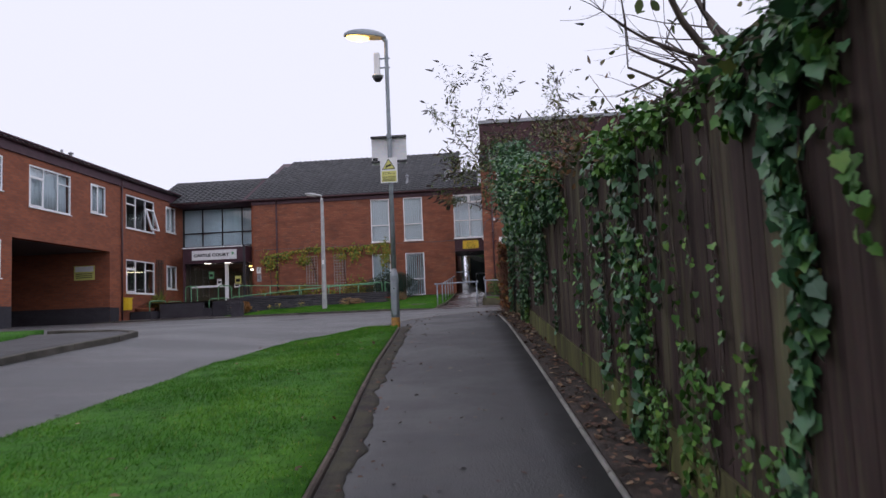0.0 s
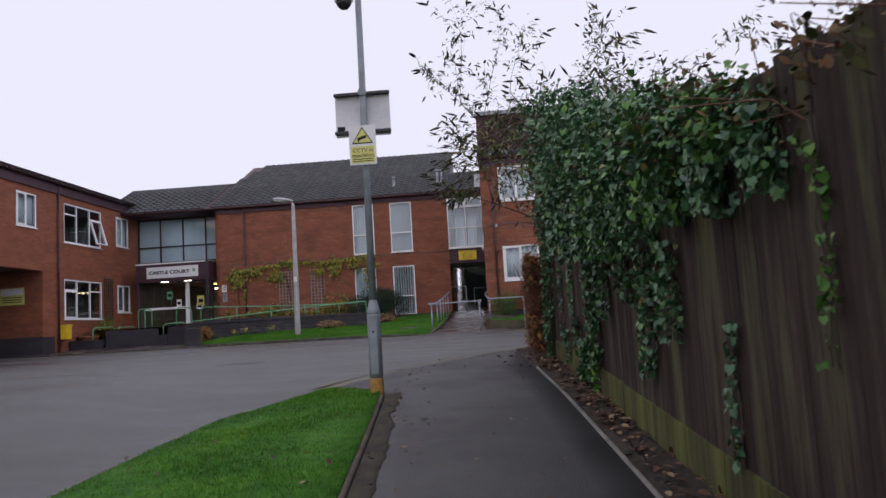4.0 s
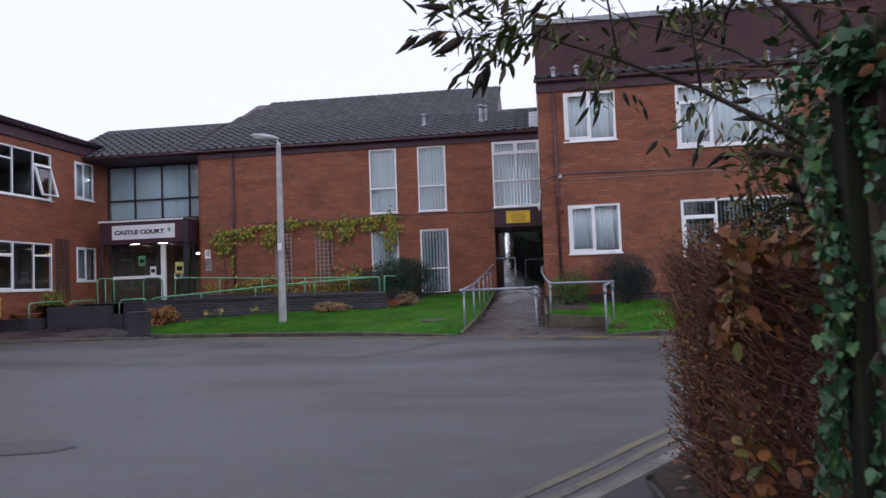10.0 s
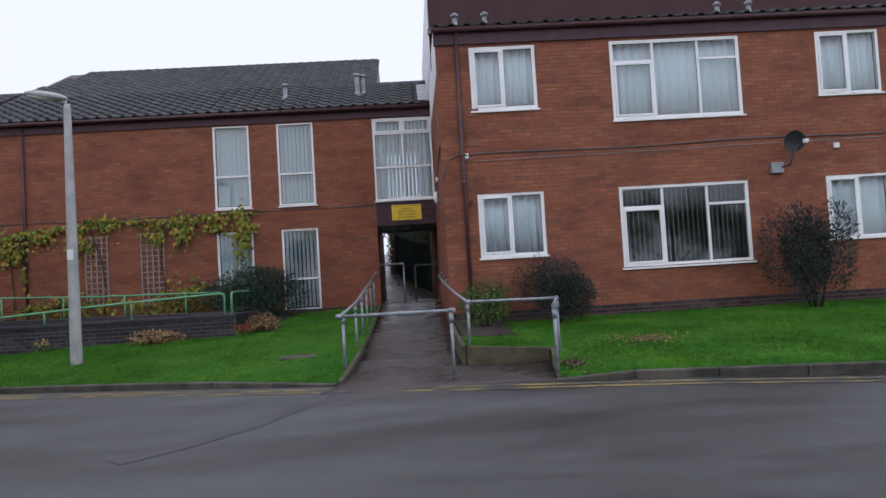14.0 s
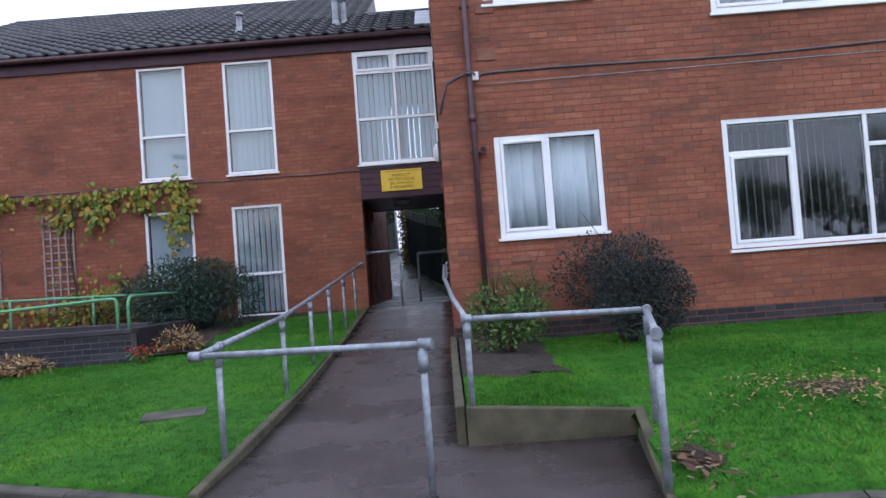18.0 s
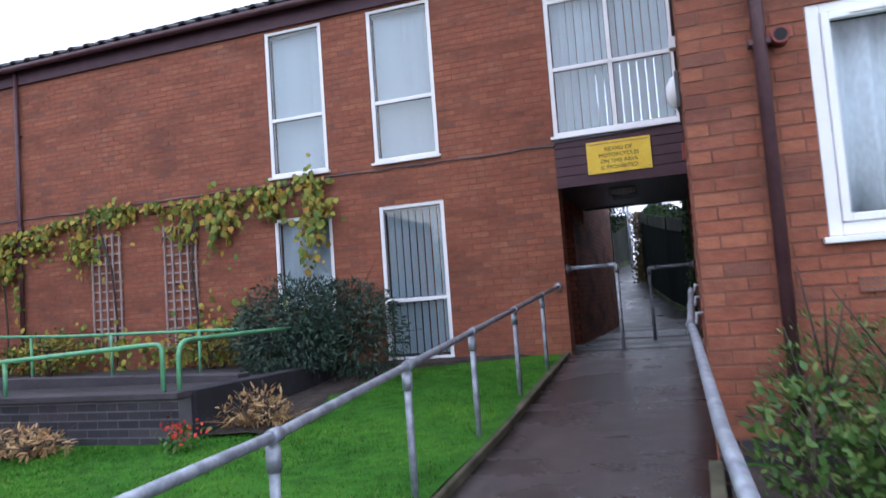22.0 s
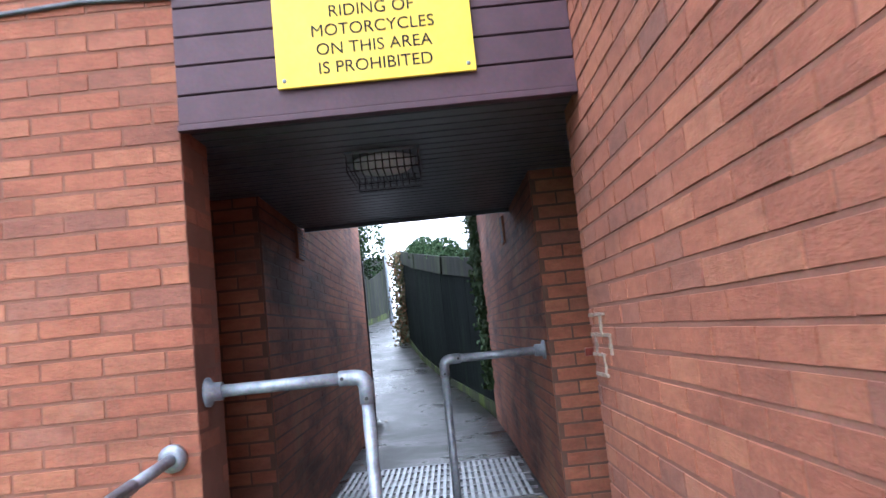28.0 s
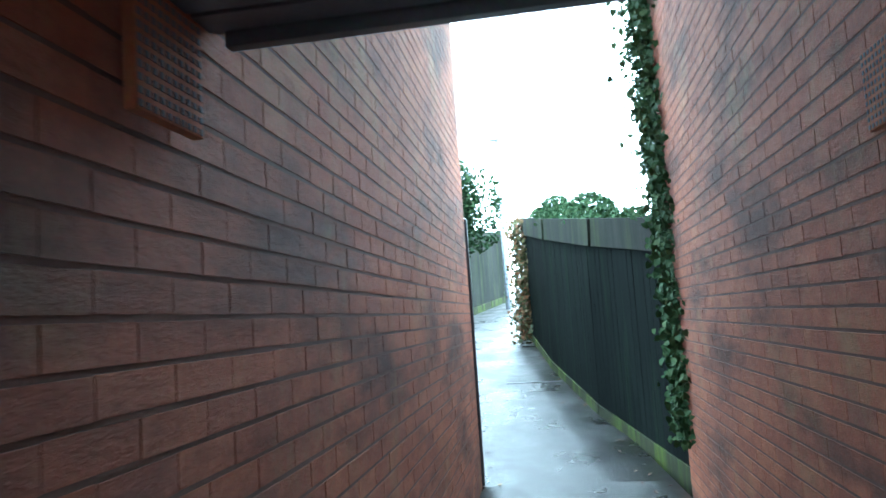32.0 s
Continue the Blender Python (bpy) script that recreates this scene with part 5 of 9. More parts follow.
bx(bm, -3.2, 0.022, 2.897, 1.6, 2.74, 2.93)
tagged(part("ceiling_passage", bm, BLACK_BOARD), "black ribbed board soffit over the passage", "ceiling", kind="structure")
tagged(part("soffit_edge", box(-1.57, 2.725, 2.86, -0.03, 2.755, 3.2), BLACK_BOARD), "dark board along the soffit's far edge", "fascia", kind="structure")
plain_wall("wall_passage_back", shift(0, 2.76, 0), -1.57, -0.03, 3.2, 5.95, [(-1.35, 3.75, -0.25, 5.2)], 0.2, label="brick wall with a landing window over the alley")
window(shift(0, 2.76, 0), -1.35, 3.75, -0.25, 5.2, [(1, [1], []), (1, [1], [])], "white landing window facing the alley")
tagged(part("floor_landing", box(-1.57, 0.1, 3.2, -0.0, 2.76, 3.3), ROOM), "landing floor over the passage", "floor", kind="structure")

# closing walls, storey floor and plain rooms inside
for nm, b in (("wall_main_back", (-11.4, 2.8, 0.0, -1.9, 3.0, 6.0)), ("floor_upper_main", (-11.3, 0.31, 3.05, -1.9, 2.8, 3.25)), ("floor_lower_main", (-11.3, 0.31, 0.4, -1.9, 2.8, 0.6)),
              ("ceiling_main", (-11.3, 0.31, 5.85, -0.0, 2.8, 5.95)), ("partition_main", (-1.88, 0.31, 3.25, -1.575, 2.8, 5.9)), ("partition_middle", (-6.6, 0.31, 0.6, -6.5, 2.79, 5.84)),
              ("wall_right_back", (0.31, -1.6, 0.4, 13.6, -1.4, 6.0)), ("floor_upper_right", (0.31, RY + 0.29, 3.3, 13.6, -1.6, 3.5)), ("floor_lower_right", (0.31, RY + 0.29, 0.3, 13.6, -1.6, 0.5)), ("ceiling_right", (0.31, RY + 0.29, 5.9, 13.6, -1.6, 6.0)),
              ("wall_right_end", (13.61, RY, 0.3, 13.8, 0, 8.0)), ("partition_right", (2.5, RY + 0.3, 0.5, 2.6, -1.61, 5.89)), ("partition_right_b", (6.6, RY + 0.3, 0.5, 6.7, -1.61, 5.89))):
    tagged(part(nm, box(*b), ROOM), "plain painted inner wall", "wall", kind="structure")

# ---- left wing ----
LX = -15.5
L_HOLES = [(-10.74, 4.25, -8.31, 5.744), (-7.0, 4.55, -5.91, 5.744), (-4.3, 4.25, -1.735, 5.735), (-0.60, 4.47, 0.45, 5.744), (-4.3, 1.40, -1.735, 2.88), (-0.55, 1.68, 0.55, 2.84),
           (-14.6, 4.58, -12.06, 5.75), (-14.6, 1.70, -12.09, 2.97), (-11.58, -0.8, -5.59, 3.10), (-19.6, 4.25, -17.2, 5.75), (-19.6, 1.40, -17.2, 2.9)]
L_M = shift(LX, 0, 0, EAST)
plain_wall("wall_left_wing", L_M, -34, 1.25, -1.2, 5.98, L_HOLES, 0.3, FAR_BRICK, "red brick left wing with an open carport passage")
lw = "white-framed window of the left wing"
window(L_M, -10.74, 4.25, -8.31, 5.744, triple, lw + " upstairs", blind="drape")
window(L_M, -7.0, 4.55, -5.91, 5.744, pair, lw + " upstairs", blind="drape")
window(L_M, -4.3, 4.25, -1.735, 5.735, [(1, [0.73, 0.27], []), (1.05, [1], []), (0.98, [0.73, 0.27], [0])], lw + " with one sash open", open_pane=(2, 0))
window(L_M, -0.60, 4.47, 0.45, 5.744, pair, lw + " upstairs", blind="drape")
window(L_M, -4.3, 1.40, -1.735, 2.88, triple, lw + " on the ground floor")
window(L_M, -0.55, 1.68, 0.55, 2.84, pair, lw + " with blinds", blind="slats", angle=20)
window(L_M, -14.6, 4.58, -12.06, 5.75, triple, lw + " upstairs", blind="drape")
window(L_M, -14.6, 1.70, -12.09, 2.97, triple, lw + " on the ground floor", blind="net")
window(L_M, -19.6, 4.25, -17.2, 5.75, triple, lw + " upstairs", blind="drape")
window(L_M, -19.6, 1.40, -17.2, 2.9, triple, lw + " on the ground floor", blind="net")
tagged(part("fascia_left", box(LX - 0.02, -34, 5.982, LX + 0.06, 1.2, 6.36, 0.006), PLUM), "plum painted fascia of the left wing", "fascia", kind="structure")
tagged(part("gutter_left", tube([(LX + 0.14, -34, 6.36), (LX + 0.14, -0.2, 6.36)], 0.055, segs=10), BROWN_PIPE), "dark gutter along the left wing", "gutter", kind="structure")
tiled_roof("roof_left", (LX + 0.2, 1.6, 6.40), (0, -1, 0), (-math.cos(0.3), 0, math.sin(0.3)), 35.6, 4.2, label="shallow dark tiled roof of the left wing", singles=0)
flue(LX - 0.9, -7.5, 6.75, 0.28, 0.05, False, "thin vent pipe standing on the tiled roof")
flue(LX - 0.9, -6.9, 6.75, 0.22, 0.06, True, "vent pipe with cowl standing on the tiled roof")
bm = bmesh.new()
bx(bm, LX - 6.0, -5.59, -1, LX - 0.302, -5.35, 5.9)
bx(bm, LX - 6.0, -11.82, -1, LX - 0.302, -11.58, 5.9)
bx(bm, LX - 6.2, -11.8, -1, LX - 6.0, -5.4, 3.3)
tagged(part("carport_walls", bm, FAR_BRICK), "shaded brick sides of the carport", "wall", kind="structure")
tagged(part("carport_ceiling", box(LX - 6, -11.58, 3.104, LX - 0.302, -5.59, 3.3), BLACK_BOARD), "dark carport ceiling", "ceiling", kind="structure")
bm = bmesh.new()
bx(bm, LX + 0.003, -5.587, -0.5, LX + 0.012, -4.9, 0.78)
bx(bm, LX + 0.003, -14.0, -0.9, LX + 0.012, -11.585, 0.78)
bx(bm, LX - 5.9, -5.602, -0.5, LX - 0.0, -5.5935, 0.80)
tagged(part("plinth_left", bm, ENGINEERING), "dark engineering brick plinth of the left wing", "plinth", kind="structure")
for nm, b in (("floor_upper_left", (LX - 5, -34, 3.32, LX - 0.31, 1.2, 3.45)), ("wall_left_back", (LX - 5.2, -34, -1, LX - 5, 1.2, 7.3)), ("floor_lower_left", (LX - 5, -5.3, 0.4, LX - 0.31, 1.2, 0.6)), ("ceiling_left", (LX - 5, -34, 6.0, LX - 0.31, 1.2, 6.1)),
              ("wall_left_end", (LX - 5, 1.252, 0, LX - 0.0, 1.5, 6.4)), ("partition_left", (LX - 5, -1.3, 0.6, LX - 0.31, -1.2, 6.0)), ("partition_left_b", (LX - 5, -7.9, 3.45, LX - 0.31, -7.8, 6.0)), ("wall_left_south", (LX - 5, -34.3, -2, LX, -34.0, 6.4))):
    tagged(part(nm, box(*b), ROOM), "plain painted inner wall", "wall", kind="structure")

# ---- entrance ----
GLZ = shift(0, 1.25, 0)
window(GLZ, -15.49, 3.80, -11.34, 5.79, [(1, [0.37, 0.63], [])] * 4, "dark-framed stair window band over the entrance", mat=DARK_FRAME, blind="slats", sill=False, angle=25)
tagged(part("wall_entrance_return", box(-11.55, 0.304, 0.5, -11.33, 1.8, 5.9), FAR_BRICK), "brick return beside the entrance", "wall", kind="structure")
tagged(part("wall_entrance_lintel", box(-15.49, 1.27, 3.3, -11.56, 1.5, 3.79), PLUM), "plum panel between the entrance storeys", "wall", kind="structure")
tagged(part("wall_entrance_back", box(-15.5, 4.5, 0.5, -11.4, 4.7, 6.2), ROOM), "back wall of the entrance hall in darkened room paint", "wall", kind="structure")
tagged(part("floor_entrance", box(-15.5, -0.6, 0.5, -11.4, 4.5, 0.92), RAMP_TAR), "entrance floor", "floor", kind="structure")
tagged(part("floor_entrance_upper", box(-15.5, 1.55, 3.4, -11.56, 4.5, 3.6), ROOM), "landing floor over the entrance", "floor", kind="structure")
canopy = thing("entrance_canopy", (0, 0, 0), "plum boarded entrance canopy with a white edge strip", "canopy")
part("box_front", box(-14.75, -0.40, 2.86, -11.6, -0.34, 3.62, 0.006), PLUM, canopy)
part("box_side", box(-11.66, -0.335, 2.86, -11.6, 1.24, 3.62, 0.006), PLUM, canopy)
part("box_side", box(-14.75, -0.335, 2.86, -14.69, 1.24, 3.62, 0.006), PLUM, canopy)
part("soffit", box(-14.68, -0.335, 2.90, -11.67, 1.24, 2.96), BLACK_BOARD, canopy)
part("roof_deck", box(-14.75, -0.40, 3.622, -11.6, 1.24, 3.66), LEAD, canopy)
part("edge_strip", box(-14.77, -0.425, 3.60, -11.75, -0.401, 3.65), PLAIN_WHITE, canopy)
for x in (-14.72, -11.70):
    part("post", box(x - 0.05, -0.42 if x > -13 else -0.36, 0.60, x + 0.07, -0.24, 3.66 if x > -13 else 2.86, 0.008), DARK_FRAME if x > -13 else PLUM, canopy)
board = thing("name_board", (-13.167, -0.41, 3.245), "white name board lettered CASTLE COURT over the entrance", "sign")
part("plate", box(-1.115, -0.02, -0.235, 1.115, 0.008, 0.235, 0.004), PLAIN_WHITE, board)
lettering("lettering", "CASTLE COURT", 0.19, (-0.14, -0.021, -0.01), BLACK_INK, board, depth=0.002, bold=0.0085).scale = (1.30, 1, 1)
part("emblem", box(0.88, -0.0235, -0.03, 0.98, -0.0205, 0.10), GREEN_PAINT, board)
for x in (-13.6, -12.6):
    d = thing("downlight", (x, -0.20, 2.89), "small lit oval light under the canopy", "light", "canopy lights")
    part("body", box(-0.16, -0.06, -0.03, 0.16, 0.06, 0.01, 0.02), PLAIN_WHITE, d)
    part("lens", box(-0.14, -0.05, -0.045, 0.14, 0.05, -0.0305, 0.006), DOWNLIGHT, d)
door = thing("entrance_door", (0, 0.15, 0), "white-framed glass entrance screen and doors", "door", kind="structure")
bm = bmesh.new()
bx(bm, -12.85, -0.05, 0.93, -12.69, 0.05, 2.89)
bx(bm, -14.60, -0.045, 1.70, -12.855, 0.03, 1.80)
part("door_frame", bm, UPVC, door, "white post and mid rail")
bm = bmesh.new()
for x in (-14.66, -11.72):
    bx(bm, x, -0.03, 0.93, x + 0.06, 0.04, 2.89)
for z in (0.93, 2.83):
    bx(bm, -14.595, -0.025, z, -12.855, 0.035, z + 0.06)
    bx(bm, -12.685, -0.025, z, -11.725, 0.035, z + 0.06)
part("door_frame", bm, DARK_FRAME, door, "dark metal surround")
for a, b in ((-14.6, -12.85), (-12.69, -11.72)):
    part("pane", box(a, 0.0, 0.99, b, 0.006, 1.70), GLASS, door).visible_shadow = False
    part("pane", box(a, 0.0, 1.80, b, 0.006, 2.83), GLASS, door).visible_shadow = False
for x, z, w, h, mt, lb in ((-12.2, 2.0, 0.30, 0.42, PALE_YELLOW, "yellow notice on the door glass"), (-12.25, 1.75, 0.28, 0.20, PLAIN_WHITE, "white notice on the door glass"), (-13.15, 1.95, 0.22, 0.3, PLAIN_WHITE, "white paper notice stuck on the door glass"), (-13.55, 2.3, 0.25, 0.35, GREEN_PAINT, "small green notice stuck on the door glass")):
    nt = thing("notice", (x, 0.13, z), lb, "notice", "door notices")
    part("sheet", box(-w / 2, 0, -h / 2, w / 2, 0.004, h / 2), mt, nt)
    part("print", box(-w / 3, -0.002, -h / 5, w / 3, -0.0005, h / 6), BLACK_INK, nt)
hall_lamp = bpy.data.lights.new("hall_lamp", "AREA")
hall_lamp.energy, hall_lamp.size, hall_lamp.color = 30, 0.8, (1.0, 0.78, 0.45)
new("hall_lamp", hall_lamp).matrix_world = look((-12.4, 2.4, 2.8), (-12.4, 2.4, 0.0))
fitting = thing("ceiling_light", (-12.4, 2.4, 2.85), "warm lit ceiling lamp in the hall", "light")
part("body", lathe([(0.2, 0.0), (0.2, 0.06), (0.05, 0.08)], 16), PLAIN_WHITE, fitting)
part("lens", lathe([(0.03, -0.05), (0.09, -0.03), (0.10, -0.002)], 16), WARM_LAMP, fitting)
tagged(part("ceiling_hall", box(-15.5, 1.55, 2.96, -11.56, 4.5, 3.1), ROOM), "hall ceiling", "ceiling", kind="structure")
for nm, b in (("wall_hall_side_a", (-15.75, 1.505, 0.0, -15.52, 4.7, 6.3)), ("wall_hall_side_b", (-11.39, 1.81, 0.3, -11.2, 4.7, 6.0)), ("ceiling_hall_upper", (-15.5, 1.3, 5.80, -11.4, 4.5, 5.9))):
    tagged(part(nm, box(*b), ROOM), "plain painted wall of the entrance hall", "wall", kind="structure")
board = thing("notice_board", (-12.3, 4.465, 1.75), "wooden notice board with papers in the lit hall", "notice board")
part("frame", box(-0.42, 0.0, -0.5, 0.42, 0.03, 0.5, 0.01), TIMBER, board)
for i in range(3):
    for j in range(3):
        part("paper", box(-0.38 + i * 0.26, -0.006, -0.44 + j * 0.3, -0.16 + i * 0.26, -0.001, -0.18 + j * 0.3), (PALE_YELLOW, PLAIN_WHITE, STRAW)[(i + 2 * j) % 3], board)
strip = thing("strip_light", (-12.2, 2.6, 5.77), "lit white strip light on the landing ceiling", "light")
part("body", box(-0.6, -0.06, -0.03, 0.6, 0.06, 0.025, 0.01), PLAIN_WHITE, strip)
part("tube", tube([(-0.56, 0, -0.05), (0.56, 0, -0.05)], 0.018), DOWNLIGHT, strip)
landing_lamp = bpy.data.lights.new("landing_lamp", "AREA")
landing_lamp.energy, landing_lamp.size, landing_lamp.color = 60, 1.2, (0.92, 0.97, 1.0)
new("landing_lamp", landing_lamp).matrix_world = look((-13.3, 2.6, 5.68), (-13.3, 2.6, 3.6))

# ---- pipes, cables and small fixtures ----
def downpipe(name, x, y, z0, z1, label, m=FRONT, r=0.036):
    p = thing(name, (0, 0, 0), label, "drainpipe", "drainpipes")
    p.matrix_basis = m
    part("pipe", tube([(x, y - 0.06, z0), (x, y - 0.06, z1)], r), BROWN_PIPE, p)
    z = z0 + 0.5
    while z < z1:
        part("bracket", box(x - 0.055, y - 0.075, z, x + 0.055, y - 0.001, z + 0.03, 0.004), BROWN_PIPE, p)
        z += 1.75
    part("collar", tube([(x, y - 0.06, z0 + (z1 - z0) * 0.47), (x, y - 0.06, z0 + (z1 - z0) * 0.47 + 0.09)], r + 0.009), BROWN_PIPE, p)
    return p


downpipe("drainpipe", -10.16, 0, 0.75, 5.93, "brown drainpipe down the main facade")
downpipe("drainpipe", 0.40, RY, 0.55, 6.12, "brown drainpipe at the corner beside the ramp")
downpipe("drainpipe", -4.72, 0, 0.10, 6.33, "brown drainpipe on the carport wing", L_M)


def cable(name, pts, r, label, mat=None):
    return tagged(part(name, tube(pts, r, segs=6), mat or BLACK_BOARD), label, "cable")


rng = random.Random(5)
cable("wall_cable", [(x, -0.012, 3.40 + 0.012 * rng.uniform(-1, 1)) for x in np.arange(-11.3, -1.5, 0.35)] + [(-1.5, -0.02, 3.43), (-0.75, -0.03, 3.44), (-0.03, -0.03, 3.47)], 0.010, "thin black cable run along the brick course")
cable("wall_cable", [(0.02, RY - 0.014, 3.30), (0.12, RY - 0.014, 3.66), (0.30, RY - 0.014, 3.74), (0.36, RY - 0.12, 3.74), (0.45, RY - 0.11, 3.74), (0.48, RY - 0.014, 3.73)] + [(x, RY - 0.014, 3.74 + 0.02 * math.sin(x * 1.3) + 0.03 * (x - 0.5) / 6) for x in np.arange(0.6, 13.5, 0.4)], 0.013, "black cable slung along the brick wall")
cable("wall_cable", [(x, RY - 0.010, 3.62 + 0.05 * (x - 0.4) / 6) for x in np.arange(0.45, 13.5, 0.6)], 0.006, "thin grey cable along the brick wall", LEAD)
cable("wall_cable", [(-0.014, 0.0, 3.44), (-0.014, -0.6, 3.42), (-0.014, -1.4, 3.55), (-0.014, -2.3, 3.75), (-0.014, -3.2, 3.9), (-0.014, -4.62, 3.95)], 0.012, "black cable slung across the flank wall")


def wall_lamp():
    """A bulkhead lamp and its sensor on the flank wall."""
    w = thing("bulkhead_light", (-0.002, -2.30, 3.24), "oval white bulkhead light with black back plate on the flank", "light")
    part("back_plate", box(-0.05, -0.13, -0.21, 0.0, 0.13, 0.21, 0.04), BLACK_BOARD, w)
    bm = bmesh.new()
    bmesh.ops.create_uvsphere(bm, u_segments=20, v_segments=12, radius=1)
    bmesh.ops.scale(bm, verts=bm.verts, vec=(0.10, 0.105, 0.18))
    bmesh.ops.translate(bm, verts=bm.verts, vec=(-0.05, 0, -0.01))
    for f in bm.faces:
        f.smooth = True
    part("diffuser", bm, PLAIN_WHITE, w)
    w.scale = (0.78, 0.78, 0.78)
    s = thing("junction_box", (-0.002, -2.42, 3.62), "small white junction box on the flank wall", "junction box")
    part("box", box(-0.055, -0.05, -0.05, 0.0, 0.05, 0.05, 0.008), PLAIN_WHITE, s)


wall_lamp()
air = thing("vent_cover", (-0.001, -1.42, 2.865), "small red painted vent cover on the flank wall", "vent")
part("cover", box(-0.035, -0.045, -0.085, 0.0, 0.045, 0.085, 0.006), RED_PAINT, air)


def air_brick(name, m, x, z, w, h, label, mat):
    a = thing(name, (0, 0, 0), label, "vent", "air bricks")
    a.matrix_basis = m @ Matrix.Translation((x, 0, z))
    part("frame", box(-w / 2, -0.02, -h / 2, w / 2, 0.003, h / 2, 0.004), mat, a)
    cols = max(3, int(w / 0.022))
    rows = max(2, int(h / 0.022))
    # dark squares on the solid face paint the shade of the vent's holes
    bm = bmesh.new()
    for i in range(cols):
        for j in range(rows):
            cx, cz = -w / 2 + (i + 0.5) * w / cols, -h / 2 + (j + 0.5) * h / rows
            bx(bm, cx - 0.006, -0.0215, cz - 0.006, cx + 0.006, -0.0195, cz + 0.006)
    tagged(part("hole_shade", bm, DARK_MORTAR, a), kind="stuff")


air_brick("air_brick", R_FRONT, 0.86, 1.52, 0.24, 0.08, "terracotta air brick low in the wall", TERRACOTTA)
air_brick("air_brick", R_FRONT, 0.62, 3.98, 0.22, 0.15, "terracotta air brick above the cable", TERRACOTTA)
air_brick("air_brick", R_FRONT, 0.64, 4.55, 0.22, 0.15, "terracotta air brick near the corner", TERRACOTTA)
for x, z in ((0.50, 2.83),):
    b = thing("flue_outlet", (x, RY, z), "small round dark flue outlet in the brickwork", "flue")
    part("pipe", tube([(0, -0.09, 0), (0, 0.02, 0)], 0.045, segs=14), RED_PAINT, b)
    part("mouth", tube([(0, -0.093, 0), (0, -0.088, 0)], 0.033, segs=14), BLACK_INK, b)
for x, y, z in ((0.46, RY - 0.03, 3.72), (7.64, RY - 0.03, 3.56)):
    j = thing("junction_box", (x, y, z), "small white junction box on the wall", "junction box", "junction boxes")
    part("box", box(-0.05, -0.03, -0.05, 0.05, 0.03, 0.05, 0.008), PLAIN_WHITE, j)
# satellite dish and floodlight on the right wing
dish = thing("satellite_dish", (6.60, RY, 3.30), "dark grey satellite dish and box on the brick wall", "satellite dish")
part("mount", tube([(-0.15, -0.02, -0.12), (0.0, -0.20, -0.10), (0.08, -0.28, 0.2)], 0.016), DARK_FRAME, dish)
part("control_box", box(-0.30, -0.10, -0.22, -0.06, 0.0, -0.02, 0.01), LEAD, dish)
bm = bmesh.new()
rings = []
for k in range(7):
    r = 0.21 * k / 6
    rings.append([bm.verts.new((r * math.cos(t), -0.05 + r * r * 0.9, r * math.sin(t))) for t in (2 * math.pi * j / 20 for j in range(20))] if k else [bm.verts.new((0, -0.05, 0))])
for j in range(20):
    bm.faces.new((rings[0][0], rings[1][j], rings[1][(j + 1) % 20]))
for a, b in zip(rings[1:], rings[2:]):
    for j in range(20):
        f = bm.faces.new((a[j], b[j], b[(j + 1) % 20], a[(j + 1) % 20]))
bm.transform(Matrix.Rotation(radians(180), 4, "Z") @ Matrix.Rotation(radians(-15), 4, "X"))
d = part("reflector", bm, DARK_FRAME, dish)
d.matrix_basis = Matrix.Translation((0.08, -0.3, 0.33))
d.modifiers.new("thickness", "SOLIDIFY").thickness = 0.008
part("feed_arm", tube([(0.08, -0.32, 0.15), (0.10, -0.62, 0.27)], 0.01), DARK_FRAME, dish)
part("feed_horn", box(0.06, -0.68, 0.24, 0.14, -0.60, 0.31, 0.01), PLAIN_WHITE, dish)
# notices beside the entrance
for x, z, w, h, mt in ((-11.10, 2.42, 0.20, 0.30, PLAIN_WHITE), (-11.08, 2.04, 0.20, 0.36, LEAD)):
    n = thing("entry_panel", (x, 0, z), "small panel with print beside the entrance", "panel", "entrance panels")
    part("plate", box(-w / 2, -0.04, -h / 2, w / 2, -0.003, h / 2, 0.006), mt, n)
    for k in range(4):
        part("print", box(-w / 3, -0.0415, h / 4 - k * h / 7, w / 3, -0.0402, h / 4 - k * h / 7 + 0.015), BLACK_INK, n)
porch = thing("porch_light", (-11.30, -0.04, 2.47), "small lit white porch light on a dark arm", "light")
part("arm", tube([(0.03, 0.045, 0.05), (-0.03, -0.02, 0.06), (-0.09, -0.08, 0.02)], 0.012), DARK_FRAME, porch)
part("glass", box(-0.15, -0.12, -0.04, -0.05, -0.04, 0.02, 0.015), DOWNLIGHT, porch)
# carport notice, yellow meter box
cp = thing("carport_sign", (-16.6, -5.60, 2.25), "faded yellow and white notice inside the carport", "sign")
part("plate", box(-0.45, -0.02, -0.30, 0.45, -0.004, 0.30, 0.004), PALE_YELLOW, cp)
part("heading", box(-0.4, -0.024, 0.05, 0.4, -0.0205, 0.27), PLAIN_WHITE, cp)
for k in range(3):
    part("print", box(-0.35, -0.024, -0.05 - k * 0.08, 0.35, -0.0205, -0.02 - k * 0.08), BLACK_INK, cp)
gb = thing("grit_box", (LX + 0.16, -4.50, 0.92), "yellow plastic box fixed to the wall", "box")
part("body", box(-0.155, -0.16, -0.26, 0.14, 0.16, 0.22, 0.02), YELLOW_SIGN, gb)
part("lid", box(-0.155, -0.18, 0.222, 0.16, 0.18, 0.27, 0.015), YELLOW_SIGN, gb)


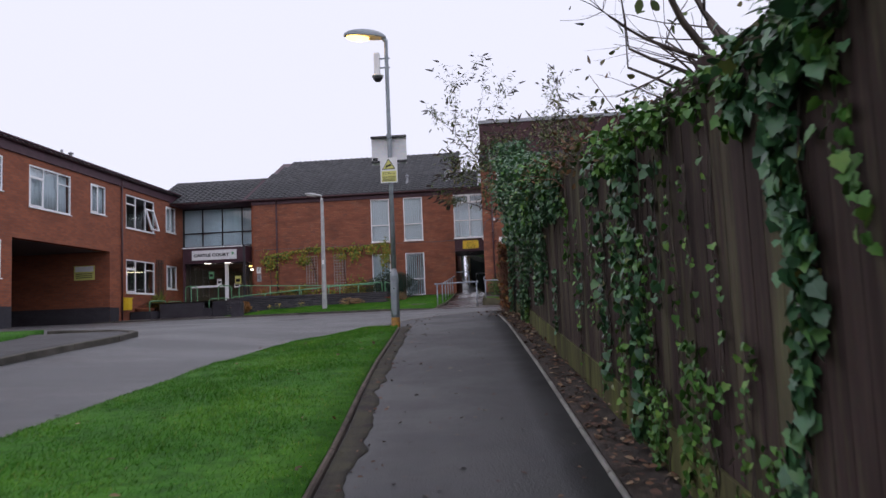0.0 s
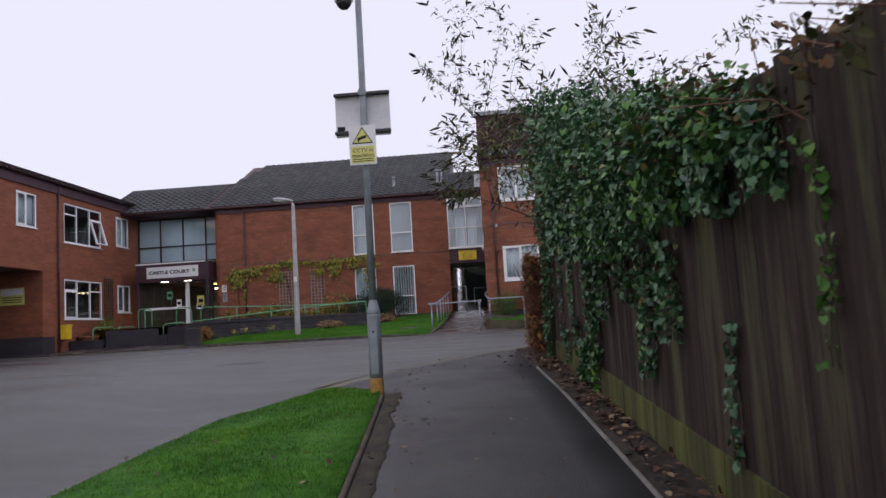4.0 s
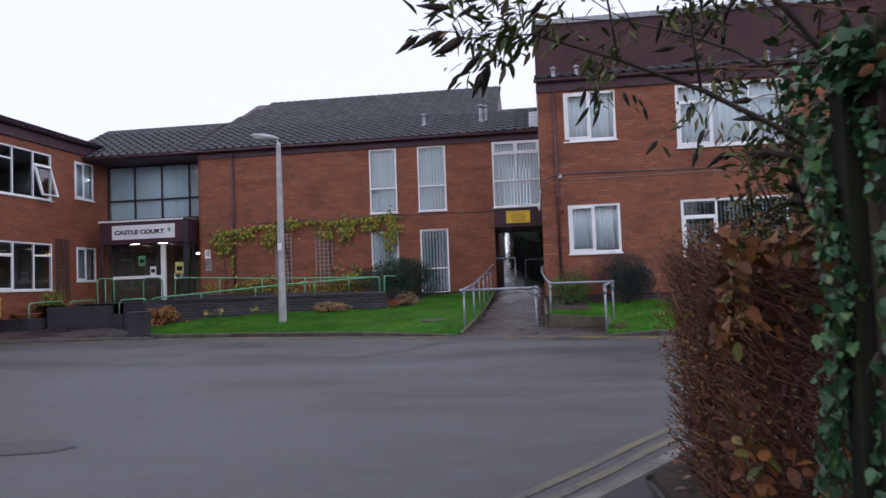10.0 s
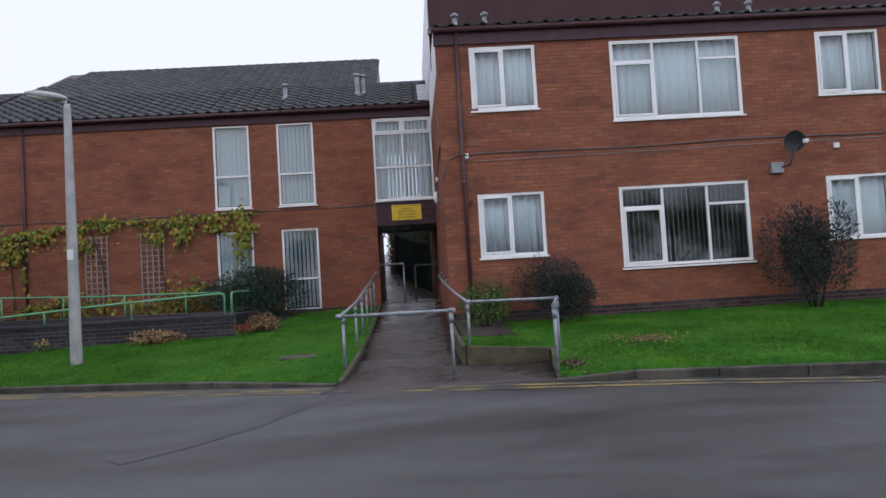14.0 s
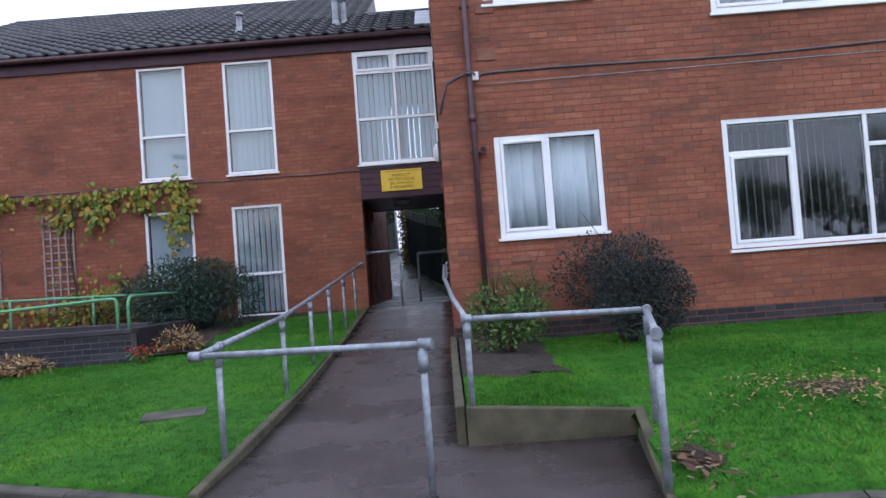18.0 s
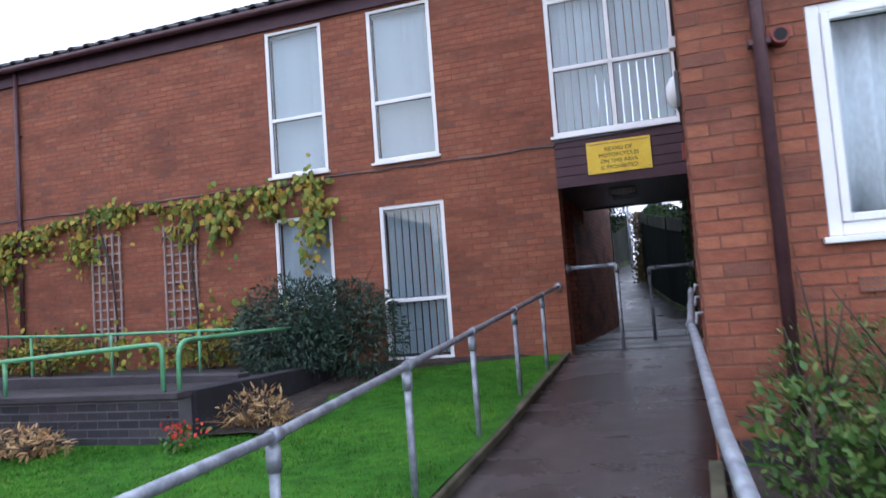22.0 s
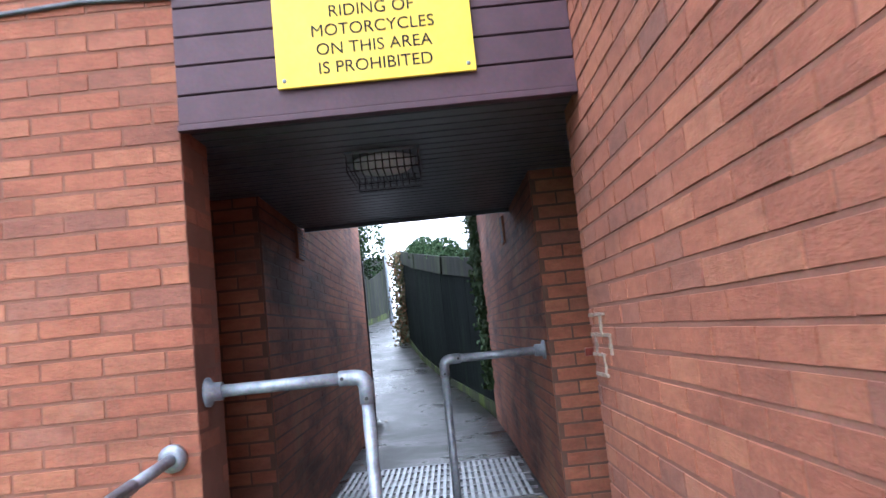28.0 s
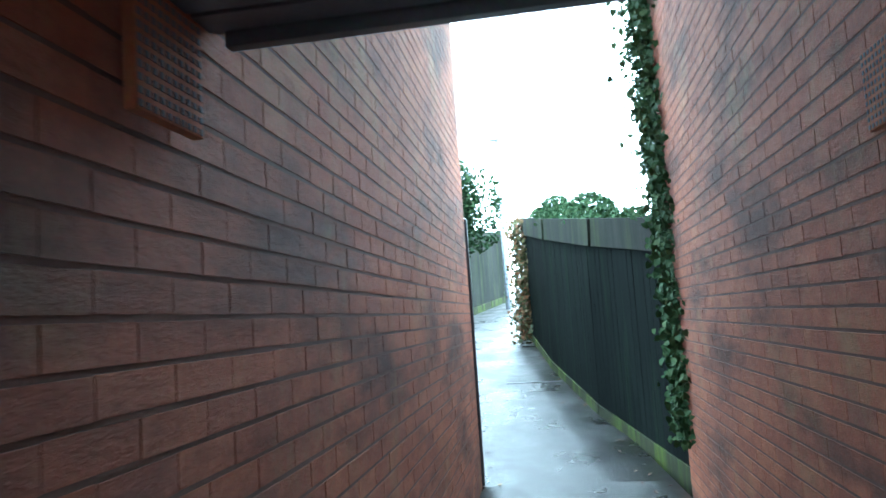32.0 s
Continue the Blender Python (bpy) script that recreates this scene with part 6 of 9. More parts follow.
# ---- street lamp beside the path ----
def street_lamp_near():
    x, y = -1.04, -22.27
    g = ground_z(x, y)
    s = thing("street_lamp", (x, y, g), "grey steel street lamp with a lit orange head", "street lamp")
    part("base_tube", lathe([(0.071, -0.2), (0.071, 0.865), (0.069, 0.885)], 24), LAMP_GREY, s)
    part("band", lathe([(0.0715, 0.02), (0.0725, 0.03), (0.0725, 0.21), (0.0715, 0.22)], 24), RUST_BAND, s, "peeling orange band at the foot")
    part("collar", lathe([(0.069, 0.883), (0.073, 0.89), (0.066, 0.935), (0.050, 0.995), (0.041, 1.025), (0.041, 1.03)], 24), LAMP_GREY, s)
    part("column", lathe([(0.040, 1.02), (0.037, 2.9), (0.033, 4.95), (0.029, 4.99)], 20), LAMP_GREY, s)
    d = part("hatch", box(-0.04, -0.080, 0.26, 0.04, -0.058, 0.80, 0.01), LAMP_GREY, s, "service door in the base")
    part("lock", lathe([(0.012, 0), (0.012, 0.006)], 10), DARK_FRAME, d).matrix_basis = pose(0, -0.079, 0.70, 90)
    part("bracket_arm", tube([(0, 0, 4.93), (-0.06, -0.005, 5.02), (-0.14, -0.01, 5.04)], 0.028), LAMP_GREY, s)
    bm = bmesh.new()
    bmesh.ops.create_uvsphere(bm, u_segments=24, v_segments=14, radius=1)
    bmesh.ops.bisect_plane(bm, geom=list(bm.verts) + list(bm.edges) + list(bm.faces), plane_co=(0, 0, -0.15), plane_no=(0, 0, 1), clear_inner=True)
    bmesh.ops.holes_fill(bm, edges=bm.edges)
    bmesh.ops.scale(bm, verts=bm.verts, vec=(0.37, 0.125, 0.125))
    for f in bm.faces:
        f.smooth = len(f.verts) < 6
    h = part("lamp_head", bm, LAMP_GREY, s, "domed grey lamp hood")
    h.matrix_basis = pose(-0.36, -0.02, 5.06, 0, 6, 4)
    bm = bmesh.new()
    bmesh.ops.create_uvsphere(bm, u_segments=20, v_segments=10, radius=1)
    bmesh.ops.scale(bm, verts=bm.verts, vec=(0.20, 0.095, 0.055))
    for f in bm.faces:
        f.smooth = True
    part("lens", bm, SODIUM, h, "lit orange lamp lens").matrix_basis = Matrix.Translation((-0.12, 0, -0.035))
    # cctv on the column
    c = thing("cctv_camera", (x - 0.10, y, g + 4.53), "white dome security camera on the lamp column", "camera")
    part("housing", box(-0.115, -0.06, -0.16, -0.015, 0.06, 0.22, 0.025), PLAIN_WHITE, c)
    part("dome_cap", lathe([(0.095, -0.20), (0.105, -0.18), (0.07, -0.15)], 18, at=(-0.06, 0, 0)), PLAIN_WHITE, c)
    part("dome", lathe([(0.012, -0.285), (0.05, -0.27), (0.078, -0.235), (0.085, -0.201)], 18, at=(-0.06, 0, 0)), DARK_FRAME, c)
    for z in (0.12, -0.04):
        part("clamp", tube([(-0.02, 0, z), (0.155, 0, z)], 0.014, segs=8), GALV, c)
    # board seen from behind, and the cctv notice
    p = thing("sign_panel", (x - 0.02, y + 0.02, g + 3.07), "white sign panel with two dark rails fixed across the column", "sign")
    part("panel", box(-0.30, 0.04, -0.25, 0.30, 0.052, 0.25, 0.004), WHITE_PANEL, p)
    for z in (-0.225, 0.20):
        part("rail", box(-0.305, -0.015, z, 0.305, 0.0395, z + 0.03, 0.003), DARK_FRAME, p)
        part("clip", tube([(0.02, -0.012, z + 0.015), (0.02, -0.075, z + 0.015)], 0.045, segs=16), LAMP_GREY, p)
    part("label", box(-0.285, 0.036, -0.18, -0.20, 0.0385, -0.13), BLACK_INK, p, "small printed label")
    q = thing("cctv_sign", (x - 0.015, y - 0.065, g + 2.69), "pale yellow sign with a camera symbol reading CCTV in operation", "sign")
    part("plate", box(-0.145, -0.006, -0.215, 0.145, 0.006, 0.215, 0.006), PLAIN_WHITE, q)
    part("lower_field", box(-0.125, -0.0085, -0.195, 0.125, -0.0062, -0.015), PALE_YELLOW, q)
    bm = bmesh.new()
    tri = lambda k, yy: [bm.verts.new(v) for v in ((-0.115 * k, yy, 0.085 - 0.07 * k + 0.0), (0.115 * k, yy, 0.085 - 0.07 * k), (0.0, yy, 0.085 + 0.115 * k))]
    a, b = tri(1, -0.0085), tri(1, -0.0062)
    bm.faces.new(a), bm.faces.new(b[::-1])
    for i in range(3):
        bm.faces.new((a[i], b[i], b[(i + 1) % 3], a[(i + 1) % 3]))
    part("triangle", bm, BLACK_INK, q)
    bm = bmesh.new()
    a, b = tri(0.84, -0.0105), tri(0.84, -0.0086)
    bm.faces.new(a), bm.faces.new(b[::-1])
    for i in range(3):
        bm.faces.new((a[i], b[i], b[(i + 1) % 3], a[(i + 1) % 3]))
    part("triangle_field", bm, PALE_YELLOW, q)
    o = part("camera_symbol", box(-0.05, -0.0125, -0.012, 0.045, -0.0106, 0.018), BLACK_INK, q)
    o.matrix_basis = pose(0, 0, 0.075, 0, -18, 0)
    part("symbol_arm", box(-0.052, -0.0125, 0.035, -0.036, -0.0106, 0.062), BLACK_INK, q)
    lettering("lettering", "CCTV in", 0.060, (0, -0.0092, -0.060), BLACK_INK, q, depth=0.0005)
    lettering("lettering", "operation", 0.060, (0, -0.0092, -0.113), BLACK_INK, q, depth=0.0005)
    for k in range(2):
        part("print", box(-0.11, -0.0092, -0.158 - k * 0.022, 0.11, -0.0086, -0.149 - k * 0.022), BLACK_INK, q)
    lamp = bpy.data.lights.new("sodium_lamp", "POINT")
    lamp.energy, lamp.color, lamp.shadow_soft_size = 6, (1.0, 0.55, 0.15), 0.12
    new("sodium_lamp", lamp).location = (x - 0.46, y - 0.02, g + 4.87)


street_lamp_near()


def street_lamp_far():
    x, y = -6.47, -5.6
    g = lawn_b_z(x, y)
    s = thing("street_lamp", (x, y, g), "pale grey lamp column with an unlit head on the lawn", "street lamp")
    part("column", lathe([(0.10, -0.2), (0.098, 0.1), (0.085, 2.0), (0.060, 4.40), (0.045, 4.48)], 20), CONCRETE_POST, s)
    part("base_door", box(-0.05, -0.112, 0.05, 0.05, -0.085, 0.45, 0.01), CONCRETE_POST, s)
    part("label", box(-0.05, -0.098, 1.78, 0.05, -0.078, 1.96, 0.004), PLAIN_WHITE, s, "small white plate on the column")
    part("spigot", tube([(0, 0, 4.40), (-0.04, -0.01, 4.58), (-0.10, -0.02, 4.61)], 0.03), CONCRETE_POST, s)
    bm = bmesh.new()
    bmesh.ops.create_uvsphere(bm, u_segments=24, v_segments=14, radius=1)
    bmesh.ops.scale(bm, verts=bm.verts, vec=(0.37, 0.13, 0.075))
    for f in bm.faces:
        f.smooth = True
    h = part("lamp_head", bm, CONCRETE_POST, s)
    h.matrix_basis = pose(-0.34, -0.03, 4.64, 0, 10, 0)
    bm = bmesh.new()
    bmesh.ops.create_uvsphere(bm, u_segments=20, v_segments=10, radius=1)
    bmesh.ops.scale(bm, verts=bm.verts, vec=(0.26, 0.10, 0.05))
    part("lens", bm, PLAIN_WHITE, h).matrix_basis = Matrix.Translation((-0.06, 0, -0.04))


street_lamp_far()

# ---- galvanised rails along the ramp ----
R = 0.0225


def fitting(p, thing_ob, r=0.032, h=0.07, axis=(0, 0, 1)):
    a = Vector(axis).normalized() * h / 2
    part("clamp", tube([Vector(p) - a, Vector(p) + a], r, segs=12), GALV, thing_ob)


def rail_left():
    s = thing("handrail", (0, 0, 0), "galvanised tube handrail along the ramp's lawn side", "handrail", "ramp handrails")
    a, b, c, e = (-0.165, -8.985, 1.016), (-1.66, -8.60, 1.005), (-1.635, -6.27, 1.112), (-1.60, -0.35, 1.65)
    part("top_rail", tube([a, b], R), GALV, s)
    part("top_rail", tube([b, c, e], R), GALV, s)
    part("rail_end", tube([e, (-1.60, -0.02, 1.675)], R * 0.9), GALV, s)
    part("flange", lathe([(0.05, 0), (0.05, 0.02), (0.03, 0.035)], 16), GALV, s).matrix_basis = pose(-1.60, -0.004, 1.675, 90)
    fitting(b, s, 0.033, 0.09, (1, -0.3, 0))
    fitting((a[0] - 0.02, a[1], a[2]), s, 0.034, 0.08, (1, -0.3, 0))
    part("post", tube([(a[0] - 0.04, a[1], 0.05), (a[0] - 0.04, a[1], a[2])], R), GALV, s)
    fitting((a[0] - 0.04, a[1], a[2] - 0.10), s, 0.031, 0.12)
    for y in (-8.15, -6.27, -4.88, -3.60, -2.27, -1.0):
        z = float(np.interp(y, [b[1], c[1], e[1]], [b[2], c[2], e[2]]))
        x = float(np.interp(y, [b[1], c[1], e[1]], [b[0], c[0], e[0]]))
        part("post", tube([(x - 0.01, y, lawn_b_z(x, y) - 0.15), (x - 0.01, y, z - 0.02)], R), GALV, s)
        fitting((x - 0.01, y, z - 0.09), s, 0.030, 0.10)
        fitting((x, y, z), s, 0.031, 0.07, (0, 1, 0.08))


rail_left()


def rail_right():
    s = thing("handrail", (0, 0, 0), "galvanised tube rail beside the raised lawn", "handrail", "ramp handrails")
    a, b = (0.08, -8.05, 1.08), (1.26, -8.30, 1.072)
    c = (-0.06, -4.70, 1.315)
    part("top_rail", tube([a, b], R), GALV, s)
    part("top_rail", tube([a, (0.0, -6.6, 1.18), c, (-0.08, -4.2, 1.352), (-0.08, -1.45, 1.53)], R), GALV, s)
    part("rail_end", tube([(-0.08, -1.45, 1.53), (-0.08, -1.40, 1.533)], R * 1.1), GALV, s)
    for y in (-1.68, -3.05, -4.3):
        z = float(np.interp(y, [-4.2, -1.45], [1.352, 1.53]))
        part("wall_bracket", tube([(-0.08, y, z), (-0.045, y, z + 0.005), (-0.04, y, z + 0.06), (-0.002, y, z + 0.06)], 0.010), GALV, s)
        part("sleeve", tube([(-0.08, y - 0.05, z - 0.004), (-0.08, y + 0.05, z + 0.004)], 0.0275), GALV, s)
    part("post", tube([(a[0], a[1], lawn_c_z(0.1, -8.0) - 0.1), a], R), GALV, s)
    fitting((a[0], a[1], a[2] - 0.08), s, 0.031, 0.11)
    fitting(a, s, 0.034, 0.08, (1, 0, 0))
    part("post", tube([(1.29, -8.32, 0.15), (1.29, -8.32, 1.07)], R), GALV, s)
    part("post", tube([(1.06, -9.32, 0.05), (1.06, -9.32, 1.015)], R), GALV, s)
    part("short_rail", tube([(1.295, -8.28, 1.073), (1.055, -9.34, 1.015)], R), GALV, s)
    for px, py, pz in ((1.29, -8.32, 1.07), (1.06, -9.32, 1.016)):
        fitting((px, py, pz - 0.10), s, 0.031, 0.12)
        fitting((px, py, pz), s, 0.034, 0.08, (0.23, 0.97, 0.03))


rail_right()


def barrier(x0, x1, y, z, floor, label):
    """A chicane barrier: a bar fixed to a wall at x0, turning down into a post at x1."""
    s = thing("chicane_barrier", (0, 0, 0), label, "barrier", "chicane barriers")
    d = 1 if x1 > x0 else -1
    part("bar", tube([(x0, y, z), (x1 - d * 0.05, y, z)], 0.0242), GALV, s)
    part("elbow", tube(bent([(x1 - d * 0.10, y, z), (x1, y, z), (x1, y, z - 0.10)], 0.05), 0.030), GALV, s)
    part("post", tube([(x1, y, z - 0.05), (x1, y, floor - 0.05)], 0.0242), GALV, s)
    f = lathe([(0.055, 0), (0.055, 0.012), (0.035, 0.02), (0.034, 0.06)], 16)
    part("flange", f, GALV, s).matrix_basis = pose(x0, y, z, 0, 90 * d, 0)
    for p in ((x1 - d * 0.085, y - 0.031, z), (x1, y - 0.031, z - 0.08)):
        part("grub_screw", lathe([(0.007, 0), (0.007, 0.004)], 8), DARK_FRAME, s).matrix_basis = pose(*p, 90)


barrier(-1.502, -0.905, 0.10, 1.888, 0.88, "galvanised barrier bar fixed to the passage's pier")
barrier(-0.03, -0.62, 1.58, 1.858, 0.87, "galvanised barrier bar fixed to the alley wall")


def red_rail(x0, x1, y, z, label):
    s = thing("handrail", (0, 0, 0), label, "handrail", "passage handrails")
    part("rail", box(x0, y - 0.075, z - 0.022, x1, y - 0.045, z + 0.022, 0.010), RED_PAINT, s)
    for x in np.arange(min(x0, x1) + 0.12, max(x0, x1), 0.9):
        part("bracket", tube(bent([(x, y - 0.06, z - 0.02), (x, y - 0.06, z - 0.07), (x, y - 0.004, z - 0.07)], 0.03), 0.009), PLAIN_WHITE, s)
        part("rose", lathe([(0.035, 0), (0.035, 0.010), (0.02, 0.014)], 14), PLAIN_WHITE, s).matrix_basis = pose(x, y - 0.001, z - 0.07, 90)


red_rail(-3.1, -1.72, 1.39, 1.83, "dark red handrail on white brackets in the passage")
red_rail(0.16, 1.5, 1.43, 1.83, "dark red handrail on white brackets in the passage")
# soffit lamp
bl = thing("bulkhead_light", (-0.80, 0.84, 2.886), "round frosted bulkhead lamp in a black wire cage under the soffit", "light")
part("base", box(-0.175, -0.24, -0.018, 0.175, 0.27, 0.0, 0.008), BLACK_BOARD, bl)
part("diffuser", lathe([(0.0, -0.085), (0.06, -0.083), (0.115, -0.070), (0.145, -0.045), (0.15, -0.02)], 28), WHITE_PANEL, bl, "frosted pale diffuser").matrix_basis = pose(0, -0.07, 0)
for k in range(11):
    x = -0.165 + k * 0.033
    part("cage_wire", tube([(x, -0.235, -0.016), (x, -0.23, -0.095), (x, 0.24, -0.095), (x, 0.26, -0.08), (x, 0.265, -0.016)], 0.0028, segs=5), DARK_FRAME, bl)
for z in (-0.055, -0.095):
    part("cage_wire", tube([(-0.167, -0.233, z), (0.167, -0.233, z), (0.167, 0.26, z), (-0.167, 0.26, z), (-0.167, -0.233, z)], 0.0028, segs=5), DARK_FRAME, bl)
# drain gratings across the alley
def grating(y, x0, x1, depth, label):
    g = thing("drain_grating", (0, 0, 0), label, "drain", "drain gratings")
    z = ramp_z(0, y) + 0.006
    part("frame", box(x0, y, z - 0.05, x1, y + depth, z - 0.012), DARK_FRAME, g)
    n = int((x1 - x0) / 0.05)
    for i in range(n):
        part("bar", box(x0 + i * 0.05 + 0.01, y + 0.01, z - 0.0118, x0 + i * 0.05 + 0.036, y + depth - 0.01, z + 0.004, 0.003), STEEL_GRATE, g)
    for k in range(4):
        part("cross_bar", box(x0, y + k * (depth - 0.02) / 3, z - 0.0118, x1, y + k * (depth - 0.02) / 3 + 0.02, z + 0.005), STEEL_GRATE, g)


for y in (2.40, 3.18):
    grating(y, -1.54, -0.05, 0.74, "galvanised drain grating across the passage floor")
tagged(part("threshold", box(-1.56, 2.12, 0.70, -0.03, 2.37, 0.868, 0.006), PALE_KERB), "pale concrete strip before the grating", "kerb", kind="structure")
grating(10.85, -1.70, -0.98, 0.55, "steel drain cover set in the alley floor")
air_brick("air_brick", shift(-1.575, 0, 0, EAST), 2.475, 2.735, 0.22, 0.22, "dull red louvred vent high on the alley wall", TERRACOTTA)
air_brick("air_brick", shift(-0.025, 0, 0, WEST), -3.347, 2.80, 0.2, 0.22, "dull red louvred vent high on the alley wall", TERRACOTTA)

# ---- dark retaining wall with green rails by the entrance ----
TM = shift(0, -3.62, 0)
brick_wall("terrace_wall", TM, -11.3, -4.28, 0.2, 0.93, [], 0.22, "low retaining wall of dark blue brick", mat=ENGINEERING, mortar=DARK_MORTAR)
edging("terrace_coping", [(-11.3, -3.53, 0.93, 0.985), (-7.8, -3.53, 0.93, 0.995), (-4.26, -3.53, 0.93, 0.99)], 0.25, 0, 0, ENGINEERING, "dark brick coping of the retaining wall")
edging("terrace_end", [(-4.33, -3.45, 0.3, 0.985), (-4.25, -1.4, 0.3, 0.98), (-4.3, -0.3, 0.3, 0.96)], 0.2, 0, 0, ENGINEERING, "dark brick end of the retaining wall")
sheet("terrace_floor", [-15.3, -12, -8, -4.35], [-3.4, -1.0, -0.02], lambda x, y: 0.93, PATH_TAR, "raised tarmac walkway behind the dark wall", category="path")
edging("terrace_inner", [(-11.0, -2.2, 0.9, 1.10), (-8.0, -2.2, 0.9, 1.06), (-4.6, -2.2, 0.9, 1.0)], 0.22, 0, 0, ENGINEERING, "dark brick kerb between the two ramps")


def green_rail(pts, posts, label, r=0.022):
    s = thing("green_rail", (0, 0, 0), label, "handrail", "green handrails")
    part("rail", tube(bent(pts, 0.16), r), GREEN_PAINT, s)
    for x, y, z0, z1 in posts:
        part("post", tube([(x, y, z0), (x, y, z1)], r * 0.9), GREEN_PAINT, s)


green_rail([(-11.1, -3.58, 0.75), (-11.1, -3.58, 1.04), (-7.0, -3.58, 1.295), (-4.62, -3.58, 1.40), (-4.46, -3.58, 1.40), (-4.46, -3.58, 0.95)], [(x, -3.58, 0.97, float(np.interp(x, [-11.1, -7.0, -4.6], [1.04, 1.295, 1.40]))) for x in (-9.6, -8.0, -6.3)], "green painted rail sloping along the ramp")
green_rail([(-4.34, -3.52, 0.95), (-4.34, -3.52, 1.42), (-4.38, -2.2, 1.425), (-4.45, -0.9, 1.42), (-4.45, -0.9, 0.92)], [(-4.42, -1.25, 0.92, 1.42)], "green painted hoop rail at the ramp's corner")
green_rail([(-11.7, -1.1, 0.92), (-11.7, -1.1, 1.66), (-8.1, -1.1, 1.50), (-4.50, -1.0, 1.42)], [(x, -1.1, 0.92, float(np.interp(x, [-11.7, -8.1, -4.5], [1.66, 1.5, 1.42]))) for x in (-10.2, -8.8, -7.4, -6.0)], "green painted rail along the upper walkway")
green_rail([(-14.12, -1.5, 0.5), (-14.12, -1.5, 1.72), (-13.56, -1.5, 1.70), (-13.55, -1.5, 0.5)], [(-13.85, -1.5, 0.5, 1.70)], "narrow green hoop rail before the entrance")
green_rail([(-12.55, -1.5, 0.5), (-12.55, -1.5, 1.68), (-11.92, -1.5, 1.66), (-11.90, -1.5, 0.6)], [], "narrow green hoop rail before the entrance")
green_rail([(-12.2, -3.4, 0.55), (-12.2, -3.4, 1.02), (-11.35, -3.4, 1.04), (-11.33, -3.4, 0.6)], [], "short green hoop rail on the low wall")
for y0, y1 in ((-4.0, -2.5), (-2.2, -0.9)):
    green_rail([(LX + 0.9, y0, 0.5), (LX + 0.9, y0, 1.02), (LX + 0.9, y1, 1.05), (LX + 0.9, y1, 0.5)], [], "low green hoop rail on the planter")
planter = thing("planter_wall", (0, 0, 0), "dark brick planter beside the carport wing", "planter")
part("front", box(LX + 0.8, -4.1, -0.2, LX + 1.0, -0.8, 0.58, 0.01), ENGINEERING, planter)
part("end", box(LX + 0.05, -4.1, -0.2, LX + 0.797, -3.9, 0.58, 0.01), ENGINEERING, planter)
part("soil", box(LX + 0.05, -3.897, -0.1, LX + 0.797, -0.8, 0.5), SOIL, planter)
low = thing("low_wall", (0, 0, 0), "low dark brick wall before the entrance steps", "wall")
part("run", box(-14.4, -3.5, -0.1, -12.42, -3.3, 0.88, 0.01), ENGINEERING, low)
part("pillar", box(-12.4, -3.6, -0.1, -11.98, -3.25, 0.62, 0.015), ENGINEERING, low)
part("slab", box(-14.4, -3.29, 0.0, -11.32, -0.62, 0.60), ENGINEERING, low)
post_w = thing("brick_pillar", (-9.72, -6.55, 0.22), "squat dark brick pillar at the corner of the lawn", "pillar")
part("shaft", box(-0.19, -0.19, -0.2, 0.19, 0.19, 0.47, 0.012), ENGINEERING, post_w)
part("cap", box(-0.20, -0.20, 0.472, 0.20, 0.20, 0.53, 0.03), ENGINEERING, post_w)
part("run", box(-11.975, -3.56, -0.1, -11.32, -3.295, 0.90, 0.01), ENGINEERING, low)


# ---- trellises ----
def trellis(x0, x1, z0, z1, label, m=FRONT, mat=None):
    t = thing("trellis", (0, 0, 0), label, "trellis", "wall trellises")
    t.matrix_basis = m
    n = 5
    for i in range(n):
        x = x0 + 0.015 + (x1 - x0 - 0.03) * i / (n - 1)
        part("upright", box(x - 0.014, -0.055, z0, x + 0.014, -0.032, z1, 0.003), mat or TIMBER, t)
    k = int((z1 - z0) / 0.135)
    for j in range(k + 1):
        z = z0 + 0.03 + (z1 - z0 - 0.06) * j / k
        part("slat", box(x0, -0.031, z - 0.014, x1, -0.008, z + 0.014, 0.003), mat or TIMBER, t)


trellis(-8.74, -8.18, 1.25, 3.0, "old brown wooden trellis against the brick wall")
trellis(-7.38, -6.80, 1.20, 3.01, "old brown wooden trellis against the brick wall")

trellis(-1.62, -0.98, 1.15, 3.05, "dark brown wooden trellis on the wing's wall", L_M, EDGE_BROWN)

# ---- fence beside the path ----
def board_mesh(name, w, h, mat, lean=0.012):
    me = bpy.data.meshes.new(name)
    bm = bmesh.new()
    v = [bm.verts.new(p) for p in ((-w / 2, -0.003, 0), (w / 2, -0.0055, 0), (w / 2, 0.0, 0), (-w / 2, 0.0, 0), (-w / 2, -0.003, h), (w / 2, -0.0055, h - 0.01), (w / 2, 0.0, h - 0.01), (-w / 2, 0.0, h))]
    for q in ((3, 2, 1, 0), (4, 5, 6, 7), (0, 1, 5, 4), (1, 2, 6, 5), (2, 3, 7, 6), (3, 0, 4, 7)):
        bm.faces.new([v[i] for i in q])
    bm.to_mesh(me)
    bm.free()
    me.materials.append(mat)
    return me


